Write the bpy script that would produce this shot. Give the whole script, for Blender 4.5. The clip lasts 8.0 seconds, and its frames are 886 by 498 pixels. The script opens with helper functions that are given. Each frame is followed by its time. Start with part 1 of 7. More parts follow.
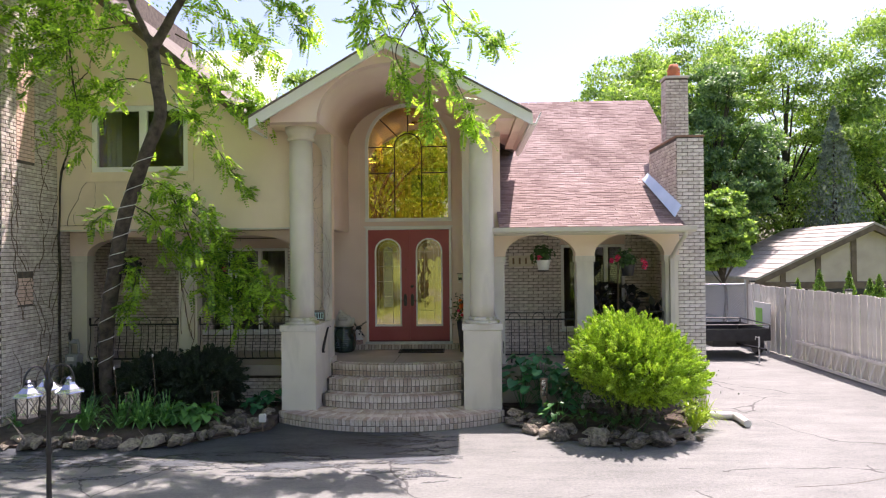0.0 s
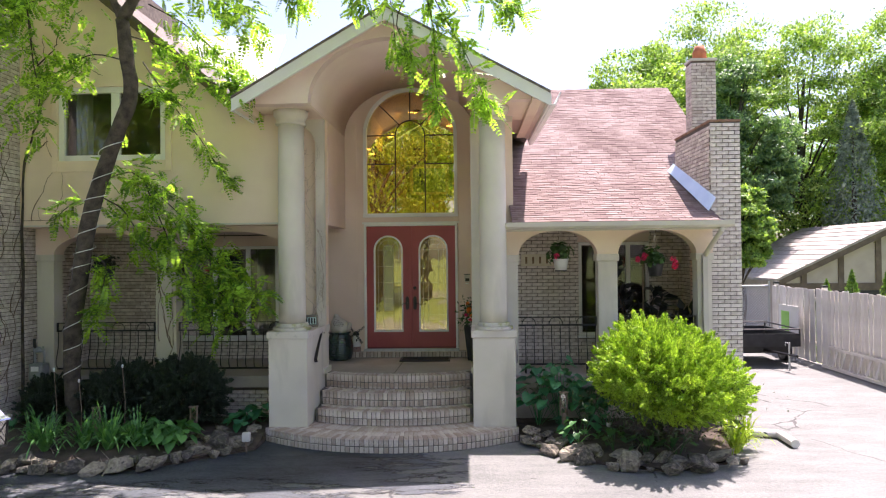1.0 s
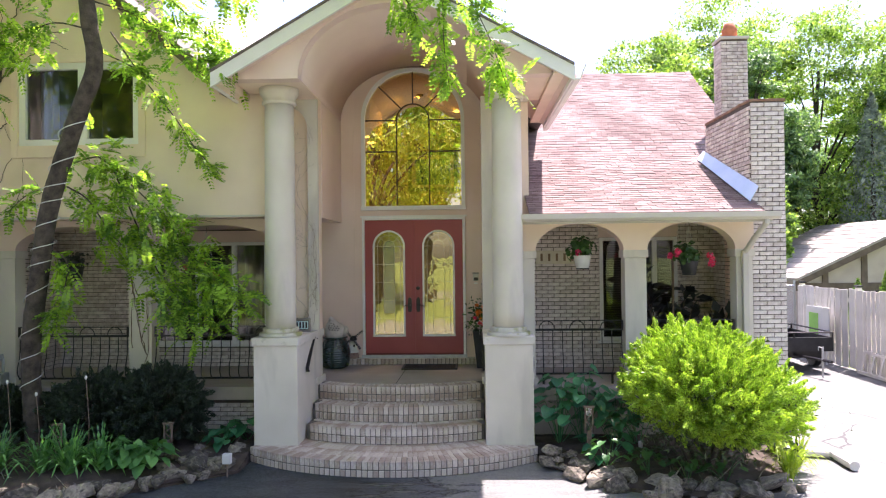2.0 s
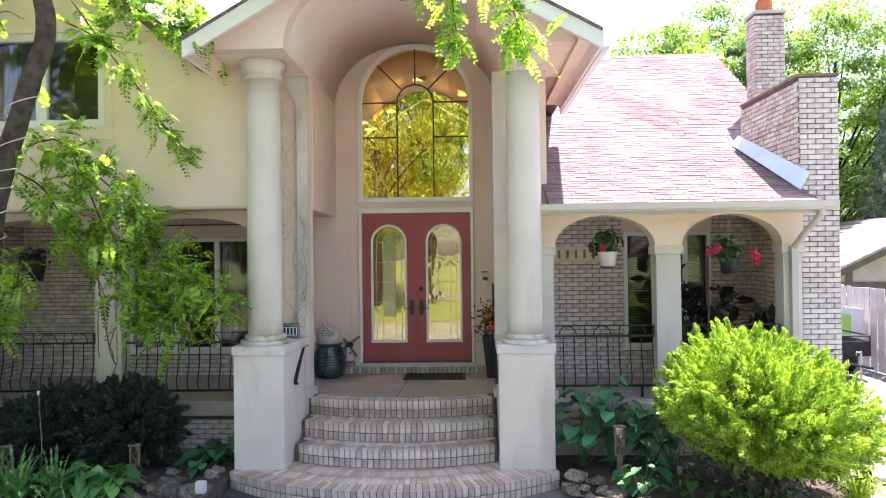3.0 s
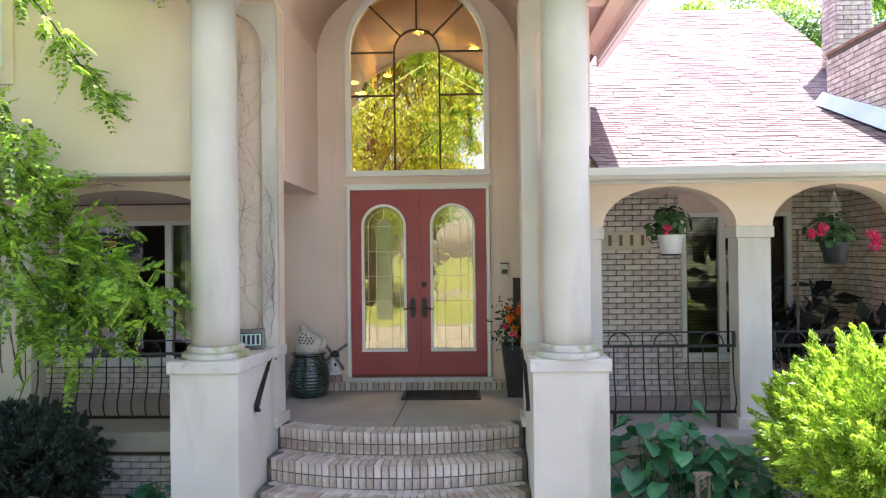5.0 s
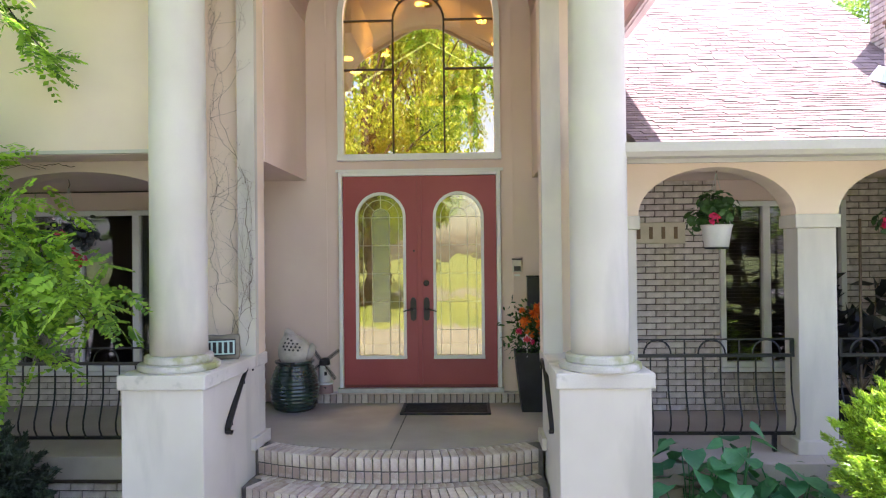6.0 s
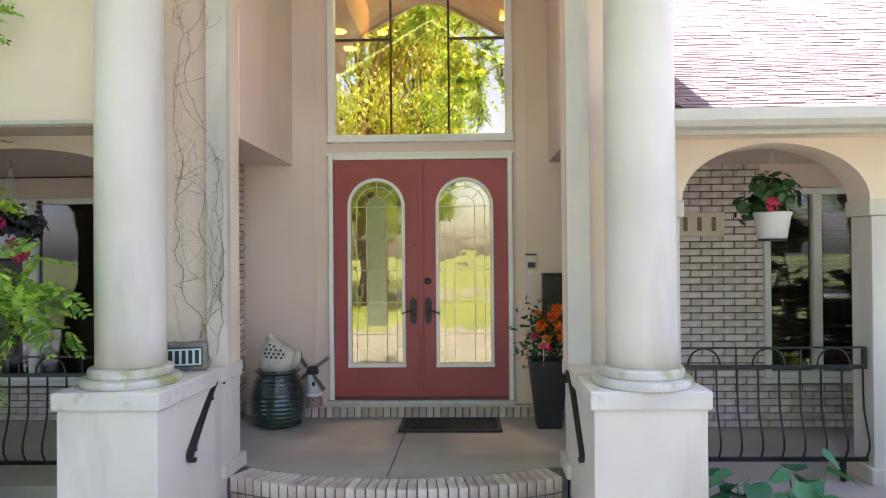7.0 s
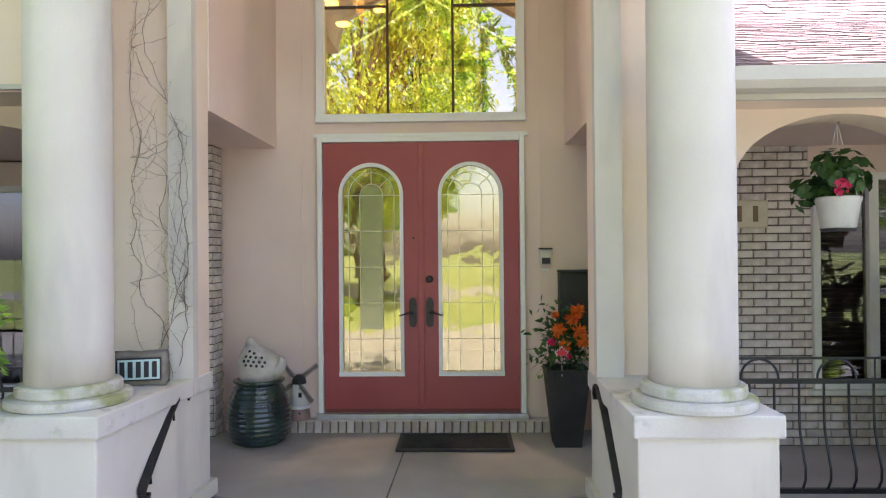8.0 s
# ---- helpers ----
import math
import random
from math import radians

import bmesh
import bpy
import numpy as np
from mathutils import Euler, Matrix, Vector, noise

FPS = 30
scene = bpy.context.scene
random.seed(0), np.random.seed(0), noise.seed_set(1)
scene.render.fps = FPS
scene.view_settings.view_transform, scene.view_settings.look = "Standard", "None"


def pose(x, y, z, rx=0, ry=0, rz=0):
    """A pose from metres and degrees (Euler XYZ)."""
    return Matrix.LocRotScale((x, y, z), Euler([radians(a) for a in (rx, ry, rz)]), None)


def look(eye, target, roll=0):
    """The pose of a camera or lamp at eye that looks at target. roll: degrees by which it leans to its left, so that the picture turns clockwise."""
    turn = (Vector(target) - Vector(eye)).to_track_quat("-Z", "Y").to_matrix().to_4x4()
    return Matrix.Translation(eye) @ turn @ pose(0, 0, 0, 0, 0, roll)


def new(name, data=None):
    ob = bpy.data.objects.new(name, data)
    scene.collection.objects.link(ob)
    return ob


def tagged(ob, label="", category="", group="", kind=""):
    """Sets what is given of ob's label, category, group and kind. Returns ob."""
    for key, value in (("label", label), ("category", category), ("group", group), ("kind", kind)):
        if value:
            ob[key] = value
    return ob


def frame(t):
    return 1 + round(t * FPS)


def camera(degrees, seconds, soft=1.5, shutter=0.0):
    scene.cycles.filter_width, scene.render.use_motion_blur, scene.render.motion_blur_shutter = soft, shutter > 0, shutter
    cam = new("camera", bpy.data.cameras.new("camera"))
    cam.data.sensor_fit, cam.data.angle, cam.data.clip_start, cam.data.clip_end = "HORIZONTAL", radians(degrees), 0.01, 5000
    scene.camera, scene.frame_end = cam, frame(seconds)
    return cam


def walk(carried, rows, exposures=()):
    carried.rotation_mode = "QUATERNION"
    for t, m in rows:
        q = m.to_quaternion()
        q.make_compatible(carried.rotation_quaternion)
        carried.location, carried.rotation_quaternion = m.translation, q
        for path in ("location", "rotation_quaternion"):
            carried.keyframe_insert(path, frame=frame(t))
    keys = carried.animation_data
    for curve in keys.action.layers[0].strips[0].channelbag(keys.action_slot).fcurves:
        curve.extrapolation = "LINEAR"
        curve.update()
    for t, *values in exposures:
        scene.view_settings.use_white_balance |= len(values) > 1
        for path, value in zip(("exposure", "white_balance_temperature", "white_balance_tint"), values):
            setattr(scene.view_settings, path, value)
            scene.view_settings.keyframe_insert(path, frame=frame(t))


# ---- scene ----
cam = camera(65.9, 8.0, 1.15)
PATH = [
    (0, (-0.132, 0.336, 2.56), (-0.201, 2.335, 2.577), -0.6),
    (0.5, (-0.198, 0.922, 2.543), (-0.267, 2.92, 2.561), -0.6),
    (1, (-0.256, 1.479, 2.514), (-0.327, 3.478, 2.535), -0.6),
    (1.5, (-0.336, 2.03, 2.481), (-0.404, 4.029, 2.503), -0.6),
    (3, (-0.504, 3.637, 2.44), (-0.577, 5.635, 2.458), -0.7),
    (3.5, (-0.559, 4.141, 2.405), (-0.631, 6.139, 2.422), -0.7),
    (4, (-0.604, 4.625, 2.372), (-0.674, 6.624, 2.388), -0.7),
    (4.5, (-0.645, 5.11, 2.334), (-0.715, 7.108, 2.351), -0.7),
    (6, (-0.779, 6.492, 2.254), (-0.845, 8.491, 2.269), -0.6),
    (6.5, (-0.82, 6.91, 2.228), (-0.883, 8.909, 2.243), -0.6),
    (7, (-0.863, 7.3, 2.204), (-0.922, 9.299, 2.219), -0.5),
    (7.5, (-0.889, 7.667, 2.202), (-0.947, 9.666, 2.21), -0.4),
    (8, (-0.918, 7.991, 2.171), (-0.974, 9.99, 2.182), -0.5),
]
walk(cam, [(t, look(eye, target, roll)) for t, eye, target, roll in PATH],
     [(0.0, 1.33, 6570, 30), (1.5, 1.70, 6420, 31), (3.5, 2.30, 6130, 35), (5.0, 2.39, 6080, 35), (8.0, 2.54, 6080, 34)])

# ---- light ----
SUN_DIR = Vector((1.24, 1.32, 4.6)).normalized()
sun_data = bpy.data.lights.new("sun", "SUN")
sun_data.energy, sun_data.angle, sun_data.color = 5.0, radians(0.53), (1.0, 0.95, 0.86)
sun = new("sun", sun_data)
sun.matrix_world = look(SUN_DIR * 60, (0, 0, 0))
world = bpy.data.worlds.new("sky")
scene.world = world
world.use_nodes = True
wn = world.node_tree
sky = wn.nodes.new("ShaderNodeTexSky")
sky.sky_type, sky.sun_disc = "NISHITA", False
sky.sun_elevation, sky.sun_rotation = math.asin(SUN_DIR.z), math.atan2(SUN_DIR.x, SUN_DIR.y)
sky.air_density, sky.dust_density, sky.ozone_density = 1.0, 2.5, 1.0
background = wn.nodes["Background"]
background.inputs["Strength"].default_value = 0.115
wn.links.new(sky.outputs[0], background.inputs[0])


# ---- materials ----
def material(name, dark, light, rough=0.8, scale=6.0, fine=90.0, bump=0.15, spread=0.0, metal=0.0, stain=None, coat=0.0, island=False):
    """Two tones mixed by a coarse and a fine noise, fine relief, and a shift of tone from piece to piece."""
    m = bpy.data.materials.new(name)
    m.use_nodes = True
    n, l = m.node_tree.nodes, m.node_tree.links
    b = n["Principled BSDF"]
    co = n.new("ShaderNodeTexCoord")
    big, small = n.new("ShaderNodeTexNoise"), n.new("ShaderNodeTexNoise")
    big.inputs["Scale"].default_value, big.inputs["Detail"].default_value = scale, 6.0
    small.inputs["Scale"].default_value, small.inputs["Detail"].default_value = fine, 3.0
    for t in (big, small):
        l.new(co.outputs["Object"], t.inputs["Vector"])
    mixf = n.new("ShaderNodeMath")
    mixf.operation = "MULTIPLY_ADD"
    l.new(small.outputs["Fac"], mixf.inputs[0])
    mixf.inputs[1].default_value = 0.5
    half = n.new("ShaderNodeMath")
    half.operation = "MULTIPLY_ADD"
    l.new(big.outputs["Fac"], half.inputs[0])
    half.inputs[1].default_value, half.inputs[2].default_value = 1.6, -0.55
    l.new(half.outputs[0], mixf.inputs[2])
    fac = mixf.outputs[0]
    if spread:
        info = n.new("ShaderNodeNewGeometry" if island else "ShaderNodeObjectInfo")
        s = n.new("ShaderNodeMath")
        s.operation = "MULTIPLY_ADD"
        l.new(info.outputs["Random Per Island" if island else "Random"], s.inputs[0])
        s.inputs[1].default_value = spread * 2
        add = n.new("ShaderNodeMath")
        add.operation = "SUBTRACT"
        l.new(fac, add.inputs[0])
        add.inputs[1].default_value = spread
        l.new(add.outputs[0], s.inputs[2])
        fac = s.outputs[0]
    ramp = n.new("ShaderNodeValToRGB")
    ramp.color_ramp.elements[0].position, ramp.color_ramp.elements[1].position = 0.2, 0.85
    ramp.color_ramp.elements[0].color, ramp.color_ramp.elements[1].color = (*dark, 1), (*light, 1)
    l.new(fac, ramp.inputs[0])
    colour = ramp.outputs[0]
    if stain:
        st = n.new("ShaderNodeTexNoise")
        st.inputs["Scale"].default_value, st.inputs["Detail"].default_value = stain[1], 8.0
        if len(stain) > 3:
            run = n.new("ShaderNodeMapping")
            run.inputs["Scale"].default_value = (1, 1, stain[3])
            l.new(co.outputs["Object"], run.inputs["Vector"])
            l.new(run.outputs[0], st.inputs["Vector"])
        else:
            l.new(co.outputs["Object"], st.inputs["Vector"])
        sr = n.new("ShaderNodeValToRGB")
        sr.color_ramp.elements[0].position, sr.color_ramp.elements[1].position = stain[2], stain[2] + 0.14
        l.new(st.outputs["Fac"], sr.inputs[0])
        mx = n.new("ShaderNodeMix")
        mx.data_type = "RGBA"
        l.new(sr.outputs[0], mx.inputs["Factor"])
        l.new(colour, mx.inputs["A"])
        mx.inputs["B"].default_value = (*stain[0], 1)
        colour = mx.outputs["Result"]
    l.new(colour, b.inputs["Base Color"])
    b.inputs["Roughness"].default_value, b.inputs["Metallic"].default_value = rough, metal
    b.inputs["Coat Weight"].default_value = coat
    if bump:
        bp = n.new("ShaderNodeBump")
        bp.inputs["Strength"].default_value, bp.inputs["Distance"].default_value = bump, 0.01
        l.new(fac, bp.inputs["Height"])
        l.new(bp.outputs[0], b.inputs["Normal"])
    return m


def leafy(name, dark, light, through_light=0.35, island=True):
    """A leaf: tone from leaf to leaf, and light that shines through."""
    m = material(name, dark, light, rough=0.45, scale=3.0, fine=30.0, bump=0.0, spread=0.35, island=island)
    n, l = m.node_tree.nodes, m.node_tree.links
    b, out = n["Principled BSDF"], n["Material Output"]
    tr = n.new("ShaderNodeBsdfTranslucent")
    src = b.inputs["Base Color"].links[0].from_socket
    gain = n.new("ShaderNodeMix")
    gain.data_type, gain.blend_type = "RGBA", "MULTIPLY"
    gain.inputs["Factor"].default_value = 1.0
    gain.inputs["B"].default_value = (1.6, 1.7, 0.7, 1)
    l.new(src, gain.inputs["A"])
    l.new(gain.outputs["Result"], tr.inputs["Color"])
    mx = n.new("ShaderNodeMixShader")
    mx.inputs[0].default_value = through_light
    l.new(b.outputs[0], mx.inputs[1])
    l.new(tr.outputs[0], mx.inputs[2])
    l.new(mx.outputs[0], out.inputs["Surface"])
    return m


def glassy(name, tint=(1, 1, 1), rough=0.0, gloss=0.25, wavy=0.0, coat=(0.9, 0.9, 0.9)):
    """A window pane: clear sheet with a mirror-like coat of reflection."""
    m = bpy.data.materials.new(name)
    m.use_nodes = True
    n, l = m.node_tree.nodes, m.node_tree.links
    n.remove(n["Principled BSDF"])
    clear, shine, mx, fr = n.new("ShaderNodeBsdfTransparent"), n.new("ShaderNodeBsdfGlossy"), n.new("ShaderNodeMixShader"), n.new("ShaderNodeFresnel")
    clear.inputs["Color"].default_value = (*tint, 1)
    shine.inputs["Roughness"].default_value = rough
    shine.inputs["Color"].default_value = (*coat, 1)
    fr.inputs["IOR"].default_value = 1.5
    add = n.new("ShaderNodeMath")
    add.inputs[1].default_value = gloss
    l.new(fr.outputs[0], add.inputs[0])
    l.new(add.outputs[0], mx.inputs[0])
    l.new(clear.outputs[0], mx.inputs[1])
    l.new(shine.outputs[0], mx.inputs[2])
    l.new(mx.outputs[0], n["Material Output"].inputs["Surface"])
    if wavy:
        tx, bp = n.new("ShaderNodeTexNoise"), n.new("ShaderNodeBump")
        co = n.new("ShaderNodeTexCoord")
        tx.inputs["Scale"].default_value = 5.0
        l.new(co.outputs["Object"], tx.inputs["Vector"])
        bp.inputs["Strength"].default_value, bp.inputs["Distance"].default_value = wavy, 0.02
        l.new(tx.outputs["Fac"], bp.inputs["Height"])
        l.new(bp.outputs[0], shine.inputs["Normal"])
    return m


def glowing(name, colour, strength):
    m = bpy.data.materials.new(name)
    m.use_nodes = True
    b = m.node_tree.nodes["Principled BSDF"]
    b.inputs["Base Color"].default_value = (*colour, 1)
    b.inputs["Emission Color"].default_value = (*colour, 1)
    b.inputs["Emission Strength"].default_value = strength
    return m


STUCCO = material("cream stucco", (0.73, 0.585, 0.45), (0.83, 0.68, 0.535), 0.9, 1.2, 220, 0.12, stain=((0.69, 0.55, 0.42), 0.9, 0.58))
STUCCO_PINK = material("pinkish beige stucco", (0.69, 0.53, 0.45), (0.79, 0.635, 0.55), 0.9, 1.0, 220, 0.12)
STUCCO_WHITE = material("off-white stucco", (0.56, 0.515, 0.43), (0.67, 0.62, 0.53), 0.88, 1.4, 200, 0.15, stain=((0.49, 0.455, 0.385), 3.2, 0.54, 0.22))
CAPSTONE = material("weathered cap", (0.52, 0.485, 0.42), (0.64, 0.60, 0.53), 0.9, 2.5, 120, 0.2, stain=((0.40, 0.385, 0.325), 9.0, 0.57))
MOSSY = material("column base with moss and grime", (0.42, 0.40, 0.34), (0.62, 0.59, 0.53), 0.9, 3, 110, 0.25, stain=((0.30, 0.30, 0.13), 5.0, 0.52))
TRIM = material("white trim paint", (0.70, 0.69, 0.66), (0.80, 0.79, 0.76), 0.45, 2, 60, 0.03)
FASCIA = material("cream gutter paint", (0.49, 0.45, 0.38), (0.57, 0.53, 0.455), 0.5, 1.5, 50, 0.04)
BRICK = material("pale sand brick", (0.49, 0.415, 0.365), (0.77, 0.70, 0.64), 0.9, 14, 160, 0.35, spread=0.22)
BRICK_MASS = material("pale sand brick in the mass", (0.47, 0.39, 0.345), (0.75, 0.68, 0.615), 0.9, 14, 160, 0.35, spread=0.22, island=True)
BRICK_PINK = material("sunburnt pink brick", (0.62, 0.41, 0.32), (0.80, 0.60, 0.50), 0.9, 14, 160, 0.35, spread=0.15)
STEP_BRICK = material("worn step brick", (0.36, 0.27, 0.22), (0.64, 0.57, 0.50), 0.9, 9, 130, 0.5, spread=0.24, stain=((0.44, 0.29, 0.23), 1.8, 0.62))
MORTAR = material("dark mortar", (0.085, 0.068, 0.056), (0.155, 0.125, 0.105), 0.95, 12, 150, 0.4)
MORTAR_STEP = material("step mortar", (0.08, 0.073, 0.066), (0.19, 0.17, 0.15), 0.95, 12, 150, 0.4)
CONCRETE = material("porch concrete", (0.33, 0.29, 0.25), (0.44, 0.39, 0.34), 0.85, 1.6, 180, 0.12, stain=((0.27, 0.24, 0.21), 1.1, 0.60))


def asphalt(name, dark, light, rough, worn=False):
    """Coarse aggregate with pale patches, fine streaks and hair cracks; worn: a dark band of painted shade with a
    ragged edge.
    """
    m = bpy.data.materials.new(name)
    m.use_nodes = True
    n, l = m.node_tree.nodes, m.node_tree.links
    b, co = n["Principled BSDF"], n.new("ShaderNodeTexCoord")

    def noise_at(scale, detail, roughness, stretch=(1, 1, 1)):
        mp, t = n.new("ShaderNodeMapping"), n.new("ShaderNodeTexNoise")
        mp.inputs["Scale"].default_value = stretch
        t.inputs["Scale"].default_value, t.inputs["Detail"].default_value, t.inputs["Roughness"].default_value = scale, detail, roughness
        l.new(co.outputs["Object"], mp.inputs["Vector"])
        l.new(mp.outputs[0], t.inputs["Vector"])
        return t.outputs["Fac"]

    def calc(op, a, b_, c=None):
        q = n.new("ShaderNodeMath")
        q.operation = op
        for i, v in enumerate((a, b_, c)):
            if v is None:
                continue
            if isinstance(v, (int, float)):
                q.inputs[i].default_value = v
            else:
                l.new(v, q.inputs[i])
        return q.outputs[0]

    grit, streak, patch = noise_at(26, 10, 0.8), noise_at(2.2, 8, 0.75, (0.45, 1.6, 1)), noise_at(0.45, 5, 0.6)
    tone = calc("ADD", calc("MULTIPLY", grit, 1.5), calc("MULTIPLY_ADD", streak, 1.1, calc("MULTIPLY", patch, 0.8)))
    ramp = n.new("ShaderNodeValToRGB")
    ramp.color_ramp.elements[0].position, ramp.color_ramp.elements[1].position = (0.43, 0.58) if worn else (0.38, 0.63)
    ramp.color_ramp.elements[0].color, ramp.color_ramp.elements[1].color = (*dark, 1), (*light, 1)
    l.new(calc("MULTIPLY", tone, 0.294), ramp.inputs[0])
    vor, bend, mixv = n.new("ShaderNodeTexVoronoi"), n.new("ShaderNodeTexNoise"), n.new("ShaderNodeMix")
    vor.feature, vor.inputs["Scale"].default_value = "DISTANCE_TO_EDGE", 0.42
    bend.inputs["Scale"].default_value, bend.inputs["Detail"].default_value = 1.6, 6
    mixv.data_type, mixv.blend_type = "RGBA", "ADD"
    mixv.inputs["Factor"].default_value = 0.35
    l.new(co.outputs["Object"], bend.inputs["Vector"])
    l.new(co.outputs["Object"], mixv.inputs["A"])
    l.new(bend.outputs["Color"], mixv.inputs["B"])
    l.new(mixv.outputs["Result"], vor.inputs["Vector"])
    crack = calc("MULTIPLY", calc("LESS_THAN", vor.outputs["Distance"], 0.0045), calc("GREATER_THAN", patch, 0.50))
    dirt = n.new("ShaderNodeMix")
    dirt.data_type = "RGBA"
    dirt.inputs["B"].default_value = (0.045, 0.045, 0.045, 1)
    l.new(calc("MULTIPLY", crack, 0.8), dirt.inputs["Factor"])
    l.new(ramp.outputs[0], dirt.inputs["A"])
    l.new(dirt.outputs["Result"], b.inputs["Base Color"])
    b.inputs["Roughness"].default_value = rough
    bp = n.new("ShaderNodeBump")
    bp.inputs["Strength"].default_value, bp.inputs["Distance"].default_value = 0.7, 0.012
    l.new(tone, bp.inputs["Height"])
    l.new(bp.outputs[0], b.inputs["Normal"])
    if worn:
        # Ragged outline of the painted shade, ended near the gable's shadow edge.
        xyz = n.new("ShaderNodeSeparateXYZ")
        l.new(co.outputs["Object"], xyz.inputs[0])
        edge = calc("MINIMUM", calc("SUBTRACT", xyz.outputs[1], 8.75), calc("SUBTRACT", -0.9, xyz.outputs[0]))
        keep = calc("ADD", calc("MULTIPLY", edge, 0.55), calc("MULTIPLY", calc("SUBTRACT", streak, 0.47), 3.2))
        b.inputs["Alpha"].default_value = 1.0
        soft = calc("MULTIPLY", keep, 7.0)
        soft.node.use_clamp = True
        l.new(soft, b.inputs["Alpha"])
    return m


ASPHALT = asphalt("sun-bleached asphalt", (0.085, 0.090, 0.086), (0.235, 0.240, 0.226), 0.88)
SHADE_BAND = asphalt("dark asphalt band with painted shade", (0.007, 0.010, 0.014), (0.095, 0.110, 0.125), 0.55, True)
GRASS = material("lawn", (0.06, 0.10, 0.02), (0.17, 0.20, 0.05), 0.95, 0.8, 60, 0.5)
SOIL = material("garden soil", (0.035, 0.026, 0.020), (0.10, 0.075, 0.055), 0.98, 6, 70, 0.8)
ROCK = material("bed stone", (0.06, 0.053, 0.044), (0.30, 0.26, 0.20), 0.92, 3.5, 22, 0.6, spread=0.28, stain=((0.06, 0.055, 0.05), 3.0, 0.56))
SHINGLE = material("red-brown shingle", (0.145, 0.102, 0.094), (0.270, 0.210, 0.197), 0.88, 1.2, 240, 0.4, spread=0.22)
SHINGLE_MASS = material("red-brown shingle in the mass", (0.145, 0.102, 0.094), (0.270, 0.210, 0.197), 0.88, 1.2, 240, 0.4, spread=0.22, island=True)
for felt in (SHINGLE, SHINGLE_MASS):
    felt.node_tree.nodes["Principled BSDF"].inputs["Specular IOR Level"].default_value = 0.12
SHINGLE_DARK = material("grey-brown shingle", (0.10, 0.085, 0.075), (0.20, 0.17, 0.15), 0.95, 8, 200, 0.5)
# The blue of the reflected sky is put into this base colour.
FLASHING = material("sky-tinted flashing", (0.52, 0.64, 0.80), (0.64, 0.75, 0.90), 0.4, 3, 60, 0.05, metal=0.2)
DOOR_RED = material("brick-red door paint", (0.29, 0.045, 0.048), (0.36, 0.066, 0.068), 0.42, 2, 70, 0.04)
DOOR_DARK = material("door groove", (0.13, 0.022, 0.020), (0.17, 0.032, 0.028), 0.5, 2, 70, 0.04)
IRON = material("black wrought iron", (0.004, 0.004, 0.0045), (0.014, 0.0135, 0.0135), 0.42, 12, 120, 0.15)
BRONZE = material("oil-rubbed bronze", (0.010, 0.008, 0.007), (0.030, 0.024, 0.020), 0.35, 20, 140, 0.1, metal=0.3)
LEAD = material("lead came", (0.50, 0.45, 0.30), (0.66, 0.60, 0.42), 0.35, 20, 100, 0.05, metal=0.6)
DARK_BAR = material("bronze window bar", (0.05, 0.03, 0.015), (0.08, 0.05, 0.025), 0.5, 20, 100, 0.05)
GLASS = glassy("window glass", (0.80, 0.80, 0.78), 0.0, 0.015)
GLASS_AMBER = glassy("amber-tinted arched glass", (0.84, 0.72, 0.30), 0.0, 0.38, 0.0, (0.95, 0.90, 0.70))
GLASS_DOOR = glassy("leaded door glass", (0.82, 0.78, 0.55), 0.03, 0.26, 0.09, (0.95, 0.87, 0.56))
GLASS_BEVEL = glassy("obscured middle glass", (0.62, 0.60, 0.42), 0.22, 0.20, 0.12, (0.86, 0.86, 0.66))
INTERIOR = material("warm interior wall", (0.58, 0.46, 0.25), (0.66, 0.53, 0.30), 0.9, 2, 90, 0.03)
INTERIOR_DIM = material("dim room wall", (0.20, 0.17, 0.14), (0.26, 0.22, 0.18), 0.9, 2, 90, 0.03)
CURTAIN = material("pale curtain", (0.52, 0.49, 0.45), (0.66, 0.63, 0.58), 0.95, 3, 120, 0.1)
BARK = material("grey-brown bark", (0.030, 0.023, 0.018), (0.11, 0.088, 0.068), 0.95, 9, 70, 1.0)
VINE = material("dry vine stem", (0.11, 0.075, 0.055), (0.25, 0.18, 0.135), 0.95, 20, 90, 0.3)
LOCUST = leafy("locust leaflet", (0.08, 0.18, 0.03), (0.37, 0.54, 0.085), 0.58)
MAPLE = leafy("broad tree leaf", (0.085, 0.18, 0.04), (0.37, 0.51, 0.125), 0.46)
MAPLE_DARK = leafy("dark tree leaf", (0.05, 0.12, 0.055), (0.20, 0.33, 0.13), 0.38)
SPRUCE = leafy("grey-green needles", (0.13, 0.18, 0.15), (0.32, 0.38, 0.31), 0.15)
JUNIPER = leafy("yellow-green juniper spray", (0.13, 0.25, 0.02), (0.44, 0.60, 0.07), 0.35)
# Darker copy of the juniper: shade inside the bush put into the colour.
JUNIPER_SHADED = leafy("inner juniper needles with shade in the colour", (0.018, 0.035, 0.010), (0.06, 0.09, 0.025), 0.1)
CEDAR = leafy("cedar spray", (0.05, 0.13, 0.02), (0.20, 0.34, 0.05), 0.3)
YEW = leafy("dark yew needle", (0.010, 0.024, 0.014), (0.040, 0.066, 0.036), 0.1)
HOSTA = leafy("hosta leaf", (0.022, 0.125, 0.062), (0.085, 0.30, 0.135), 0.25)
LILY = leafy("strap leaf", (0.045, 0.15, 0.045), (0.14, 0.34, 0.10), 0.3)
LIME = leafy("lime perennial leaf", (0.16, 0.26, 0.015), (0.34, 0.44, 0.045), 0.35)
